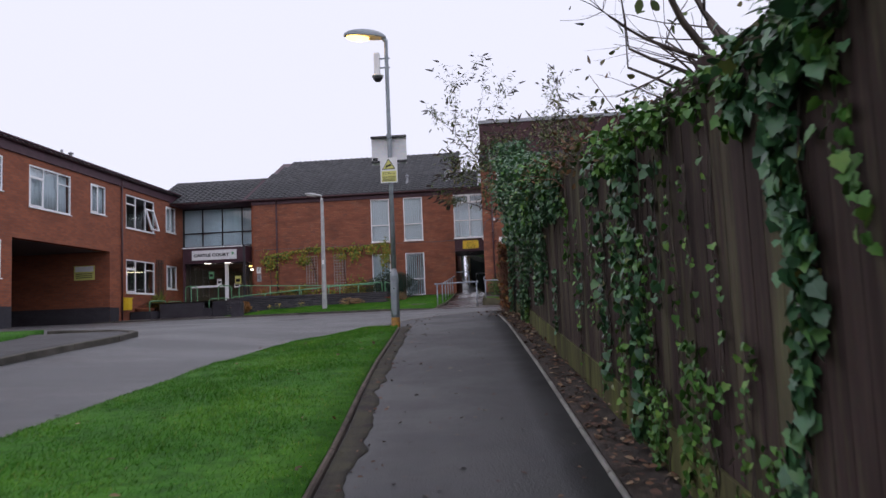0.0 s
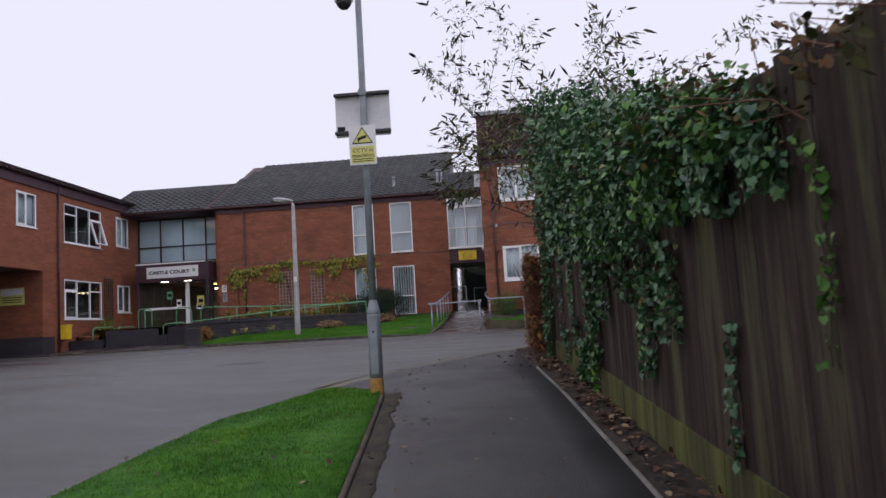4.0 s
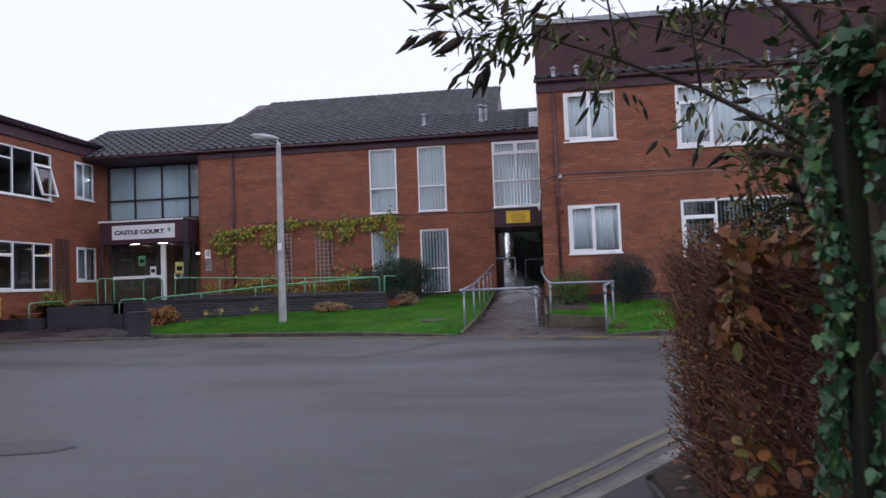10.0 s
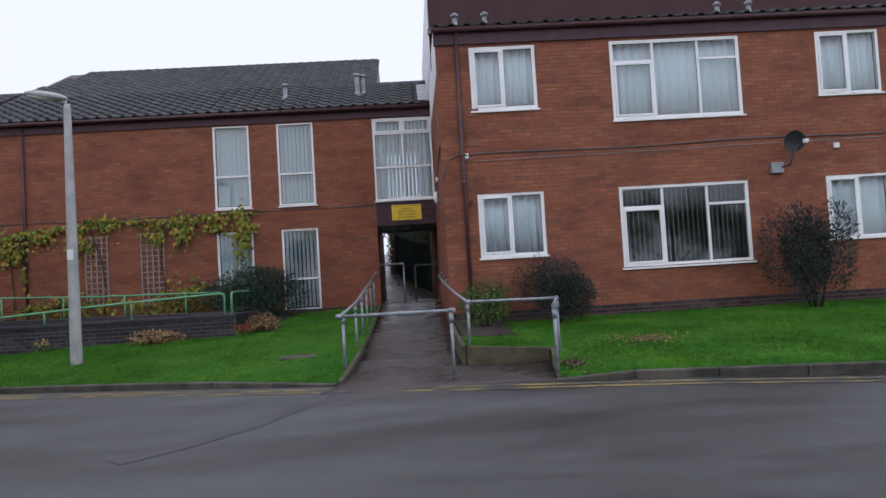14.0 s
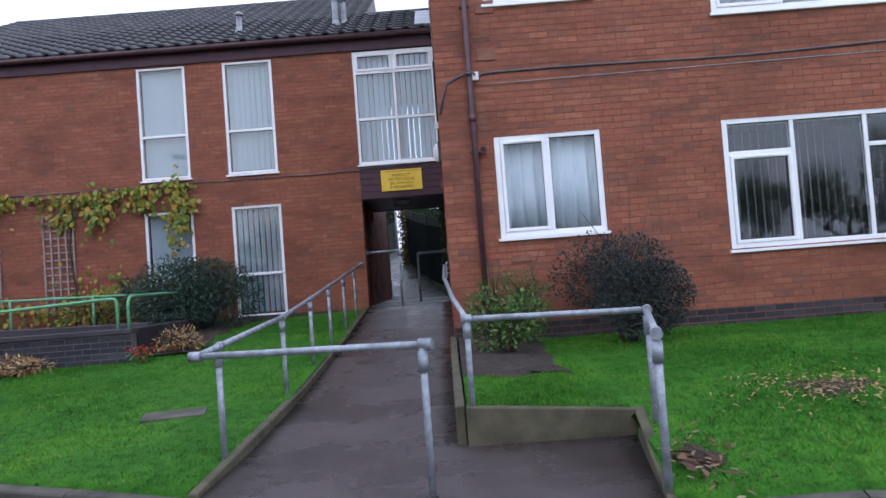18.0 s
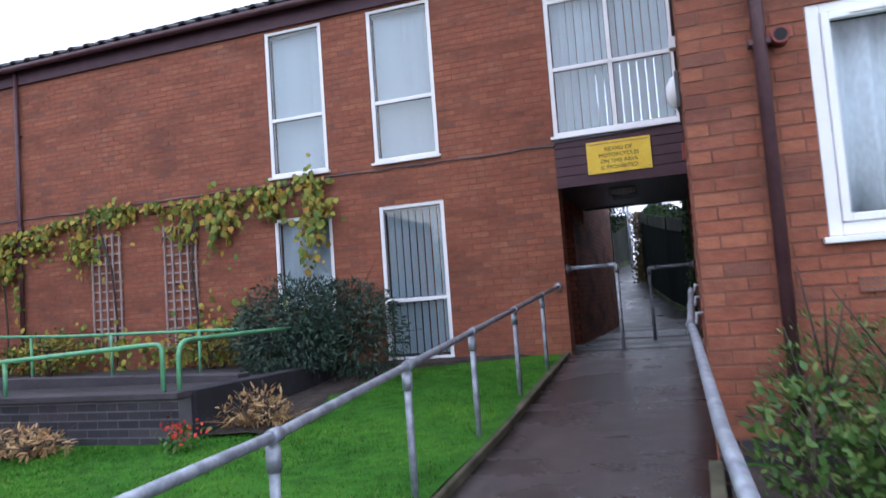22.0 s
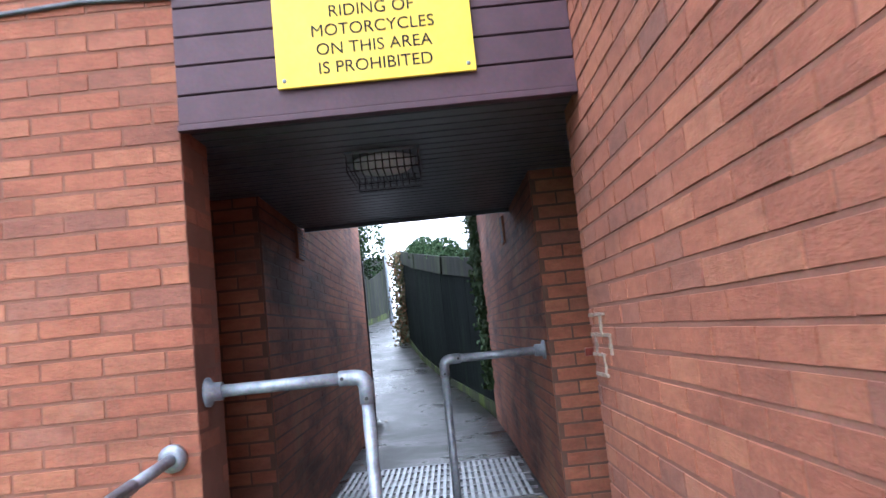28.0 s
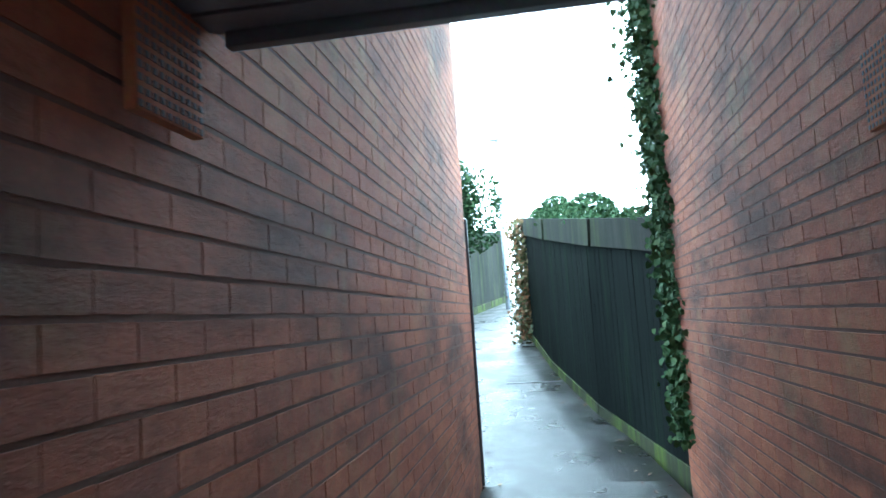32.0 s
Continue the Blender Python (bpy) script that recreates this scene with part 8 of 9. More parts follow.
# ---- autumn hedge beyond the fence ----
def hedge():
    g = np.random.default_rng(31)
    t = thing("hedge", (0, 0, 0), "clipped hedge with reddish twigs and orange brown autumn leaves", "hedge")
    bm = bmesh.new()
    x0, x1, y0, y1, top = 0.69, 2.4, -19.95, -18.0, 1.40
    P, T, N, S = [], [], [], []
    for k in range(5200):
        x, y = g.uniform(x0 + 0.05, x1), g.uniform(y0 + 0.05, y1 - 0.05)
        gz = ground_z(x, y)
        z = gz + g.random() ** 0.7 * top * 0.92
        out = Vector((-1 if g.random() < 0.6 else g.normal(0, 0.5), g.normal(-0.2, 0.6), g.uniform(0.2, 1.0))).normalized()
        px = x0 + 0.10 + abs(g.normal(0, 0.18)) if g.random() < 0.55 else x
        s = Vector((px, y, z))
        e = s + out * g.uniform(0.14, 0.32)
        e.x, e.y, e.z = max(e.x, x0 - 0.02 + 0.06 * abs(math.sin(y * 9))), min(max(e.y, y0), y1), min(e.z, gz + top + g.normal(0, 0.05))
        tube([s, s.lerp(e, 0.5) + Vector((g.normal(0, 0.015), g.normal(0, 0.015), 0)), e], 0.003, bm, 4, [0.0042, 0.0032, 0.0018])
    for k in range(70):
        x, y = g.uniform(x0 + 0.15, x1), g.uniform(y0 + 0.1, y1 - 0.1)
        z = ground_z(x, y)
        tube([(x, y, z), (x + g.normal(0, 0.06), y + g.normal(0, 0.06), z + 0.6), (x + g.normal(-0.05, 0.1), y + g.normal(0, 0.1), z + 1.35)], 0.009, bm, 5, [0.012, 0.009, 0.004])
    tagged(part("twig_tangle", bm, TWIG, t), kind="stuff")
    n = 9000
    f = g.random(n)
    x = np.where(f < 0.55, x0 + np.abs(g.normal(0, 0.09, n)), g.uniform(x0, x1, n))
    y = np.where((f > 0.55) & (f < 0.75), y0 + np.abs(g.normal(0, 0.08, n)), g.uniform(y0, y1, n))
    gz = np.array([ground_z(0, float(a)) for a in y])
    z = gz + np.where(f > 0.75, top + g.normal(-0.04, 0.06, n), 0.1 + g.random(n) * top)
    P = np.stack([x + 0.03 * np.sin(y * 7) + 0.03 * np.sin(z * 6), y, z], 1)
    big = (g.random(n) < 0.35) & (np.abs(y + 19.75 + 0.1 * np.sin(z * 5)) < 0.22) & (np.abs(z - gz - np.where(z - gz > 0.9, 1.2, 0.42)) < 0.22)
    foliage(t, OVAL_SHAPE, P, g.normal(0, 1, (n, 3)) + (0, 0, -0.5), g.normal(0, 0.7, (n, 3)) + (-0.7, -0.3, 0.3), np.where(big, g.uniform(0.06, 0.095, n), g.uniform(0.010, 0.024, n)), HEDGE_LEAF, 120)
    rebase(t, (1.5, -19.0, ground_z(0, -19.0)))


hedge()


# ---- bare tree behind the fence ----
def bare_tree(x, y, h, seed, label, leafy=0):
    g = np.random.default_rng(seed)
    t = thing("tree", (x, y, ground_z(x, y)), label, "tree")
    bm = bmesh.new()
    pts = [(g.normal(0, 0.03) * i, g.normal(0, 0.03) * i, -0.2 + (h * 0.42 + 0.2) * i / 5) for i in range(6)]
    tube(pts, 0.1, bm, 10, [0.15 * h / 5, 0.12 * h / 5, 0.105 * h / 5, 0.095 * h / 5, 0.085 * h / 5, 0.075 * h / 5])
    part("trunk", bm, BARK, t)
    tips = []
    for k in range(7):
        bm = bmesh.new()
        a = 2 * math.pi * k / 7 + g.normal(0, 0.3)
        limbs(bm, Vector(pts[3 + k % 3]), (math.cos(a), math.sin(a), g.uniform(0.6, 1.3)), h * 0.36, 0.05 * h / 5, 3, g, 0.22, 3, tips, 0.06, 0.66)
        part("limb", bm, BARK, t)
    if leafy:
        n = leafy
        pick = g.integers(0, len(tips), n)
        P = np.array([tuple(tips[i][0]) for i in pick]) + g.normal(0, 0.13 * h / 5, (n, 3))
        foliage(t, OVAL_SHAPE, P, g.normal(0, 1, (n, 3)), g.normal(0, 1, (n, 3)), g.uniform(0.06, 0.12, n) * h / 5, MID_LEAF if leafy > 2500 else BUDDLEIA_LEAF, name="crown")
    return t


bare_tree(3.4, -28.2, 5.4, 41, "leafless tree with thin branches behind the fence", 60)


# ---- rose hips and brambles over the fence top ----
def bramble():
    g = np.random.default_rng(51)
    t = thing("bramble", (1.6, -29.5, 1.0), "thorny bramble stems arching over the fence top", "shrub")
    bm = bmesh.new()
    P = []
    for k in range(210):
        y = g.uniform(-32, -29) if k < 7 else g.uniform(-28.4, -20.4)
        s = Vector((along(FENCE, y) + 0.25, y, ground_z(0, y) + 1.5)) - Vector((1.6, -29.5, 1.0))
        e = s + Vector((g.normal(-0.25, 0.22), g.normal(0.2, 0.5), g.uniform(0.35, 0.85)))
        m = s.lerp(e, 0.5) + Vector((0, 0, 0.18))
        tube([s, m, e], 0.004, bm, 4, [0.006, 0.004, 0.002])
        for j in range(24):
            P.append(tuple(s.lerp(m, g.random()) if j % 2 else m.lerp(e, g.random())))
    tagged(part("stem_tangle", bm, TWIG, t), kind="stuff")
    n = len(P)
    foliage(t, OVAL_SHAPE, np.array(P) + g.normal(0, 0.07, (n, 3)), g.normal(0, 1, (n, 3)), g.normal(0, 0.7, (n, 3)) + (0, 0, 0.6), g.uniform(0.03, 0.065, n), BRAMBLE_LEAF)


bramble()


# ---- vine on the facade ----
def vine():
    g = np.random.default_rng(61)
    t = thing("wall_vine", (0, 0, 0), "yellowing vine trained along the brick facade", "climber")
    line = [(-10.9, 2.85), (-10.4, 3.1), (-9.8, 3.2), (-9.0, 3.25), (-8.4, 3.38), (-7.8, 3.28), (-7.1, 3.30), (-6.5, 3.24), (-5.9, 3.32), (-5.3, 3.36), (-4.65, 3.34)]
    bm = bmesh.new()
    tube([(x, -0.05 - 0.02 * math.sin(x * 5), z) for x, z in line], 0.014, bm, 6)
    for x0, x1, z0 in ((-10.5, -10.3, 0.95), (-6.85, -6.75, 0.9), (-8.3, -8.6, 0.95)):
        tube([(x0, -0.06, z0), (x0 + 0.06, -0.09, z0 + 0.7), (x0 - 0.03, -0.07, z0 + 1.5), (x1, -0.06, 3.2)], 0.016, bm, 6)
    tagged(part("stem_tangle", bm, BARK, t), kind="stuff")
    P, S = [], []
    for (xa, za), (xb, zb) in zip(line, line[1:]):
        n = int(70 * (xb - xa))
        u = g.random(n)
        drop = np.abs(g.normal(0, 0.10, n)) * (0.8 + 2.2 * np.sin((xa + u * 0.6) * 3.7) ** 4)
        P.append(np.stack([xa + (xb - xa) * u + g.normal(0, 0.05, n), -0.04 - np.abs(g.normal(0.05, 0.07, n)), za + (zb - za) * u + 0.08 - drop], 1))
    for x, z, n, w, h in ((-4.80, 3.0, 200, 0.22, 0.26), (-4.95, 2.5, 40, 0.1, 0.22), (-5.5, 3.15, 70, 0.25, 0.14), (-6.35, 2.98, 110, 0.25, 0.2), (-10.5, 2.8, 190, 0.35, 0.24), (-9.75, 3.0, 80, 0.3, 0.12), (-8.85, 2.85, 120, 0.3, 0.2), (-8.2, 3.3, 60, 0.22, 0.1), (-7.0, 2.95, 50, 0.25, 0.16), (-10.2, 2.2, 26, 0.15, 0.22), (-6.2, 1.5, 120, 0.9, 0.25), (-7.2, 1.15, 140, 1.2, 0.15), (-8.9, 1.3, 140, 0.9, 0.2)):
        P.append(np.stack([x + g.normal(0, w, n) * 0.6, -0.05 - np.abs(g.normal(0.05, 0.08, n)), z + g.normal(0, h, n)], 1))
    P = np.concatenate(P)
    n = len(P)
    P = P[g.permutation(n)]
    foliage(t, VINE_SHAPE, P, g.normal(0, 0.45, (n, 3)) + (0, -0.25, -1), g.normal(0, 0.4, (n, 3)) + (0, -1, 0.25), g.uniform(0.06, 0.13, n), VINE_LEAF, 200)


vine()


# ---- shrubs ----
def shrub(name, at, rx, ry, h, count, shape, mat, leaf, label, seed, droop=0.0, lumps=9):
    g = np.random.default_rng(seed)
    t = thing(name, at, label, "shrub")
    bm = bmesh.new()
    centres = []
    for k in range(lumps):
        a = g.uniform(0, 2 * math.pi)
        r = math.sqrt(g.random()) * 0.75
        c = Vector((math.cos(a) * r * rx, math.sin(a) * r * ry, h * g.uniform(0.35, 0.78)))
        centres.append((c, g.uniform(0.30, 0.48)))
        tube([(c.x * 0.15, c.y * 0.15, -0.1), (c.x * 0.5, c.y * 0.5, c.z * 0.5), tuple(c)], 0.02, bm, 5, [0.022, 0.015, 0.008])
        for j in range(6):
            e = c + Vector((g.normal(0, 0.35) * rx, g.normal(0, 0.35) * ry, abs(g.normal(0, 0.3)) * h))
            tube([tuple(c), tuple(c.lerp(e, 0.5)), tuple(e)], 0.006, bm, 4, [0.007, 0.005, 0.002])
    tagged(part("stem_tangle", bm, BARK, t), kind="stuff")
    P, N = [], []
    for c, r in centres:
        n = count // lumps
        d = unit(g.normal(0, 1, (n, 3)))
        rad = (0.55 + 0.5 * g.random(n) ** 0.6) * r
        q = np.array(tuple(c)) + d * rad[:, None] * (rx, ry, h)
        keep = q[:, 2] > 0.02
        P.append(q[keep]), N.append((d + (0, 0, 0.35))[keep])
    P, N = np.concatenate(P), np.concatenate(N)
    n = len(P)
    foliage(t, shape, P, N + g.normal(0, 0.5, (n, 3)) + (0, 0, -droop), N + g.normal(0, 0.6, (n, 3)), g.uniform(*leaf, n), mat, name="crown")
    return t


shrub("shrub", (-4.25, -1.0, 0.72), 1.5, 0.85, 1.12, 15000, LONG_SHAPE, SHRUB_LEAF, (0.045, 0.085), "dense dark evergreen shrub under the windows", 71, 0.6)
shrub("shrub", (1.86, -5.4, 0.58), 1.1, 0.6, 1.0, 17000, OVAL_SHAPE, GREY_LEAF, (0.018, 0.036), "rounded grey purple shrub against the wall", 72)
shrub("shrub", (0.62, -5.2, 0.56), 0.52, 0.36, 0.76, 3400, LONG_SHAPE, MID_LEAF, (0.022, 0.048), "loose light green shrub with pale flowers by the corner", 73, lumps=7)
shrub("shrub", (0.55, -5.75, 0.58), 0.45, 0.3, 0.55, 1500, OVAL_SHAPE, MID_LEAF, (0.028, 0.055), "low leafy green shrub at the lawn's corner", 74, lumps=6)
shrub("shrub", (6.55, -5.5, 0.60), 0.85, 0.6, 1.6, 9000, LONG_SHAPE, GREY_LEAF, (0.05, 0.09), "large dark twiggy shrub before the window", 75)
shrub("shrub", (-9.2, -0.5, 0.93), 1.3, 0.3, 0.55, 700, OVAL_SHAPE, VINE_LEAF, (0.05, 0.09), "low yellowing plants along the wall's foot", 76)
shrub("shrub", (-6.3, -0.5, 0.93), 1.2, 0.3, 0.5, 600, OVAL_SHAPE, VINE_LEAF, (0.05, 0.09), "low yellow green plants along the wall's foot", 77)
shrub("shrub", (LX + 0.45, -2.6, 0.5), 0.35, 0.6, 0.7, 380, OVAL_SHAPE, VINE_LEAF, (0.06, 0.10), "small yellow green shrub in the planter", 78)
shrub("shrub", (-10.45, -4.15, lawn_b_z(-10.45, -4.15)), 0.40, 0.30, 0.46, 900, OVAL_SHAPE, RUSSET, (0.06, 0.11), "withered orange brown hydrangea by the dark wall", 79)


def blades(name, at, count, length, label, mat, seed, spread=0.5, category="plant", width=0.02, flat=0.0):
    """A tuft of strap leaves."""
    g = np.random.default_rng(seed)
    t = thing(name, at, label, category)
    V, F = [], []
    for k in range(count):
        a, s = g.uniform(0, 2 * math.pi), g.uniform(0.2, 1.0) * spread
        L = length * g.uniform(0.6, 1.1)
        d = Vector((math.cos(a), math.sin(a), 0))
        w = Vector((-d.y, d.x, 0)) * width * g.uniform(0.6, 1.2)
        n0 = len(V)
        for i in range(4):
            u = i / 3
            p = d * (s * u ** 1.4 * L * 1.4) + Vector((0, 0, L * (u - 0.55 * s * u * u) * (1 - flat)))
            ww = w * (1 - u) ** 0.7
            V += [tuple(p - ww), tuple(p + ww)]
        for i in range(3):
            k0 = n0 + 2 * i
            F += [(k0, k0 + 1, k0 + 3), (k0, k0 + 3, k0 + 2)]
    tagged(raw_np("leaf_tuft", V, F, mat, t), kind="stuff")
    return t


blades("spiky_plant", (LX + 0.5, -2.2, 0.5), 60, 1.25, "spiky yellow green cordyline in the planter", VINE_LEAF, 81, 0.6, width=0.03)
blades("spiky_plant", (-10.7, -0.55, 1.02), 46, 0.75, "spiky plant in a terracotta bowl", VINE_LEAF, 82, 0.9)
pot = thing("plant_bowl", (-10.7, -0.55, 0.93), "wide terracotta bowl on the walkway", "pot")
part("bowl", lathe([(0.16, 0.0), (0.30, 0.06), (0.42, 0.14), (0.44, 0.17), (0.40, 0.16), (0.2, 0.10)], 24), TERRACOTTA, pot)
pot2 = thing("plant_bowl", (LX + 0.4, -3.4, 0.5), "terracotta bowl in the planter", "pot")
part("bowl", lathe([(0.16, 0.0), (0.30, 0.06), (0.38, 0.2), (0.40, 0.24), (0.36, 0.22), (0.2, 0.10)], 24), TERRACOTTA, pot2)
for k, (x, y, n, L, sd) in enumerate(((-3.85, -3.25, 90, 0.42, 91), (-3.6, -3.1, 60, 0.36, 92), (-5.9, -3.95, 70, 0.30, 93), (-5.5, -3.98, 50, 0.26, 94), (-9.7, -4.2, 30, 0.2, 95))):
    blades("withered_plant", (x, y, lawn_b_z(x, y) + 0.01), n, L, "clump of withered straw coloured stems by the wall", STRAW, sd, 1.3, flat=0.35, width=0.008)
shrub("withered_plant", (-5.75, -3.96, lawn_b_z(-5.75, -3.96)), 0.55, 0.22, 0.22, 520, LONG_SHAPE, STRAW, (0.05, 0.10), "collapsed straw coloured plant beside the dark wall", 96, 0.4)
shrub("withered_plant", (-3.75, -3.2, lawn_b_z(-3.75, -3.2)), 0.45, 0.28, 0.30, 360, LONG_SHAPE, STRAW, (0.05, 0.09), "withered pale plant at the wall's end", 97, 0.4)
for k, (x, mt, c) in enumerate(((-4.12, RED_FLOWER, "red"), (-3.98, RED_FLOWER, "red"), (-7.9, YELLOW_FLOWER, "pale yellow"), (-8.9, YELLOW_FLOWER, "pale yellow"), (-9.3, YELLOW_FLOWER, "pale yellow"), (-10.2, YELLOW_FLOWER, "pale yellow"))):
    g = np.random.default_rng(100 + k)
    y = -3.86
    t = thing("bedding_plant", (x, y, lawn_b_z(x, y)), "small bedding plant with %s flowers" % c, "plant", "bedding plants")
    n = 60
    foliage(t, OVAL_SHAPE, g.normal(0, 1, (n, 3)) * (0.09, 0.06, 0.05) + (0, 0, 0.09), g.normal(0, 1, (n, 3)), g.normal(0, 0.5, (n, 3)) + (0, 0, 1), g.uniform(0.03, 0.06, n), MID_LEAF)
    n = 22
    foliage(t, OVAL_SHAPE, g.normal(0, 1, (n, 3)) * (0.06, 0.04, 0.04) + (0, -0.03, 0.19), g.normal(0, 1, (n, 3)), g.normal(0, 0.5, (n, 3)) + (0, -1, 0.5), g.uniform(0.03, 0.05, n), mt, name="petals")


# ---- grass blades, fallen leaves ----
def grass(name, sample, zf, count, height, width, seed, label):
    g = np.random.default_rng(seed)
    x, y = sample(g, count)
    z = np.array([zf(float(a), float(b)) for a, b in zip(x, y)])
    a = g.uniform(0, 2 * math.pi, count)
    h = g.uniform(*height, count) * (0.75 + 0.5 * (np.sin(x * 3.1 + 1.3 * np.sin(y * 2)) * 0.5 + 0.5))
    lean = g.normal(0, 0.45, (count, 2))
    w = width * g.uniform(0.6, 1.3, count)
    base = np.stack([x, y, z - 0.006], 1)
    side = np.stack([np.cos(a) * w, np.sin(a) * w, np.zeros(count)], 1)
    tip = base + np.stack([lean[:, 0] * h, lean[:, 1] * h, h], 1)
    v = np.stack([base - side, base + side, tip], 1).reshape(-1, 3)
    t = np.arange(count * 3).reshape(-1, 3)
    return tagged(raw_np(name, v, t, GRASS), label, "grass", kind="stuff")


def lawn_a_points(g, n):
    y = -34.5 + 13.35 * (1 - g.random(n) ** 0.9)
    w = np.array([along(LAWN_W, float(b)) + 0.06 for b in y])
    e = np.array([LAWN_A_E(float(b)) for b in y])
    return w + (e - w) * g.random(n), y


def lawn_b_points(g, n):
    x = g.uniform(-11.0, -1.62, n)
    lo = np.array([front_kerb_y(float(a)) + 0.06 for a in x])
    lo = np.where(x > -1.7, -8.2, lo)
    hi = np.where(x < -4.25, -3.68, -0.35)
    return x, lo + (hi - lo) * g.random(n)


def lawn_c_points(g, n):
    x = np.where(g.random(n) < 0.07, g.uniform(0.04, 1.21, n), g.uniform(1.27, 9.5, n))
    lo = np.where(x < 1.25, -8.02, np.interp(x, [p[0] for p in KERB_R], [p[1] for p in KERB_R]) + 0.07)
    y = lo + (np.where(x < 0.93, -6.85 + 0.12 * np.sin(x * 9), -4.72) - lo) * g.random(n)
    return np.array([slip(float(a), float(b)) for a, b in zip(x, y)]), y


grass("grass", lawn_a_points, lawn_a_z, 110000, (0.016, 0.034), 0.0032, 1, "short green grass of the lawn beside the path")
grass("grass", lawn_b_points, lawn_b_z, 150000, (0.016, 0.034), 0.0050, 2, "short green grass of the front lawn")
grass("grass", lawn_c_points, lawn_c_z, 150000, (0.016, 0.036), 0.0050, 3, "short green grass of the sloping corner lawn")


def litter(name, pos, label, seed, size, mat=None, singles=0):
    g = np.random.default_rng(seed)
    n = len(pos)
    t = thing(name, (0, 0, 0), label, "fallen leaves", kind="stuff")
    foliage(t, OVAL_SHAPE, pos, g.normal(0, 1, (n, 3)) * (1, 1, 0.15), g.normal(0, 0.25, (n, 3)) + (0, 0, 1), g.uniform(*size, n), mat or DEAD_LEAF, singles, name="leaf_litter")


def strip_points(g, n, y0, y1, bias=1.0):
    y = g.uniform(y0, y1, n)
    a = np.array([along(PATH_R, float(b)) + 0.05 for b in y])
    b = np.array([along(FENCE, float(c)) for c in y])
    x = a + (b - a) * g.random(n) ** bias
    return np.stack([x, y, np.array([ground_z(0, float(c)) for c in y]) + 0.068 + 0.012 * g.random(n)], 1)


g = np.random.default_rng(7)
litter("leaf_litter", np.concatenate([strip_points(g, 900, -34, -20), strip_points(g, 500, -24.5, -19.6)]), "brown dead leaves lying along the fence's foot", 7, (0.03, 0.07), singles=120)
n = 420
y = g.uniform(-21.5, -17.6, n)
x = np.abs(g.normal(0, 0.35, n)) * -1 + 1.0 + g.random(n) * 0.6
keep = x > np.interp(y, [-21.5, -20, -19, -18.2, -17.6], [0.2, 0.15, 0.3, 0.6, 0.85])
litter("leaf_litter", np.stack([x, y, np.array([ground_z(0, float(c)) for c in y]) + 0.075], 1)[keep], "drift of brown leaves beneath the hedge", 8, (0.035, 0.08))
n = 420
y = g.uniform(-33, -19, n)
pl = np.array([along(PATH_L, float(b)) for b in y])
x = np.where(g.random(n) < 0.5, pl + np.abs(g.normal(0, 0.22, n)) + 0.02, pl + g.random(n) * 1.5)
litter("leaf_litter", np.stack([x, y, np.array([ground_z(0, float(c)) for c in y]) + 0.042], 1), "scattered damp leaves on the tarmac path", 9, (0.015, 0.05), singles=150)
n = 70
xy = lawn_a_points(g, n)
litter("leaf_litter", np.stack([xy[0], xy[1], np.array([lawn_a_z(float(a), float(b)) for a, b in zip(*xy)]) + 0.035], 1), "few fallen leaves on the lawn", 10, (0.03, 0.06), singles=70)
n = 160
y = g.uniform(1.6, 13.5, n)
x = np.where(g.random(n) < 0.6, np.interp(y, [1.5, 7, 14.1], [-0.05, -0.10, -1.5]) - np.abs(g.normal(0, 0.10, n)) - 0.03, np.interp(y, [1.5, 7.4, 14.1], [-1.55, -1.62, -3.1]) + np.abs(g.normal(0, 0.10, n)))
litter("leaf_litter", np.stack([x, y, np.array([ramp_z(0, float(c)) for c in y]) + 0.008], 1), "wet leaves along the alley's edges", 12, (0.03, 0.06))
n = 60
litter("leaf_litter", np.stack([g.uniform(1.16, 1.4, n), g.normal(-9.05, 0.14, n), np.full(n, 0.27)], 1), "brown leaves caught by the rail post", 13, (0.04, 0.09))


# ---- green beyond the passage ----
def alley_ivy():
    g = np.random.default_rng(121)
    t = thing("ivy", (0, 0, 0), "ivy hanging over the alley fence and wall end", "ivy")
    n = 3600
    y = 8.4 + 5.5 * g.random(n) ** 0.8
    x = np.interp(y, [6.9, 9.2, 11.6, 14.1], [0.02, -0.6, -1.1, -1.48])
    d = unit(g.normal(0, 1, (n, 3)))
    swell = 0.30 * (0.55 + 0.45 * np.sin((y - 8.4) / 5.5 * math.pi)) * (0.8 + 0.35 * np.sin(y * 3.3))
    z = np.interp(y, [6.9, 14.1], [0.8, 1.84]) + 2.06
    P = [np.stack([x + 0.28 + d[:, 0] * swell, y + d[:, 1] * 0.2, z + np.abs(d[:, 2]) * swell * 1.25 - 0.05], 1)]
    n = 4200
    zz = 5.6 - 4.4 * g.random(n) ** 1.25
    P.append(np.stack([-0.03 - np.abs(g.normal(0.0, 0.06, n)) * (0.4 + 0.25 * zz), 7.26 + g.normal(0, 0.16, n), zz], 1))
    P = np.concatenate(P)
    n = len(P)
    foliage(t, IVY_SHAPE, P, g.normal(0, 0.5, (n, 3)) + (-0.2, -0.2, -0.9), g.normal(0, 0.5, (n, 3)) + (-0.7, -0.7, 0.4), g.uniform(0.03, 0.065, n), ALLEY_LEAF)


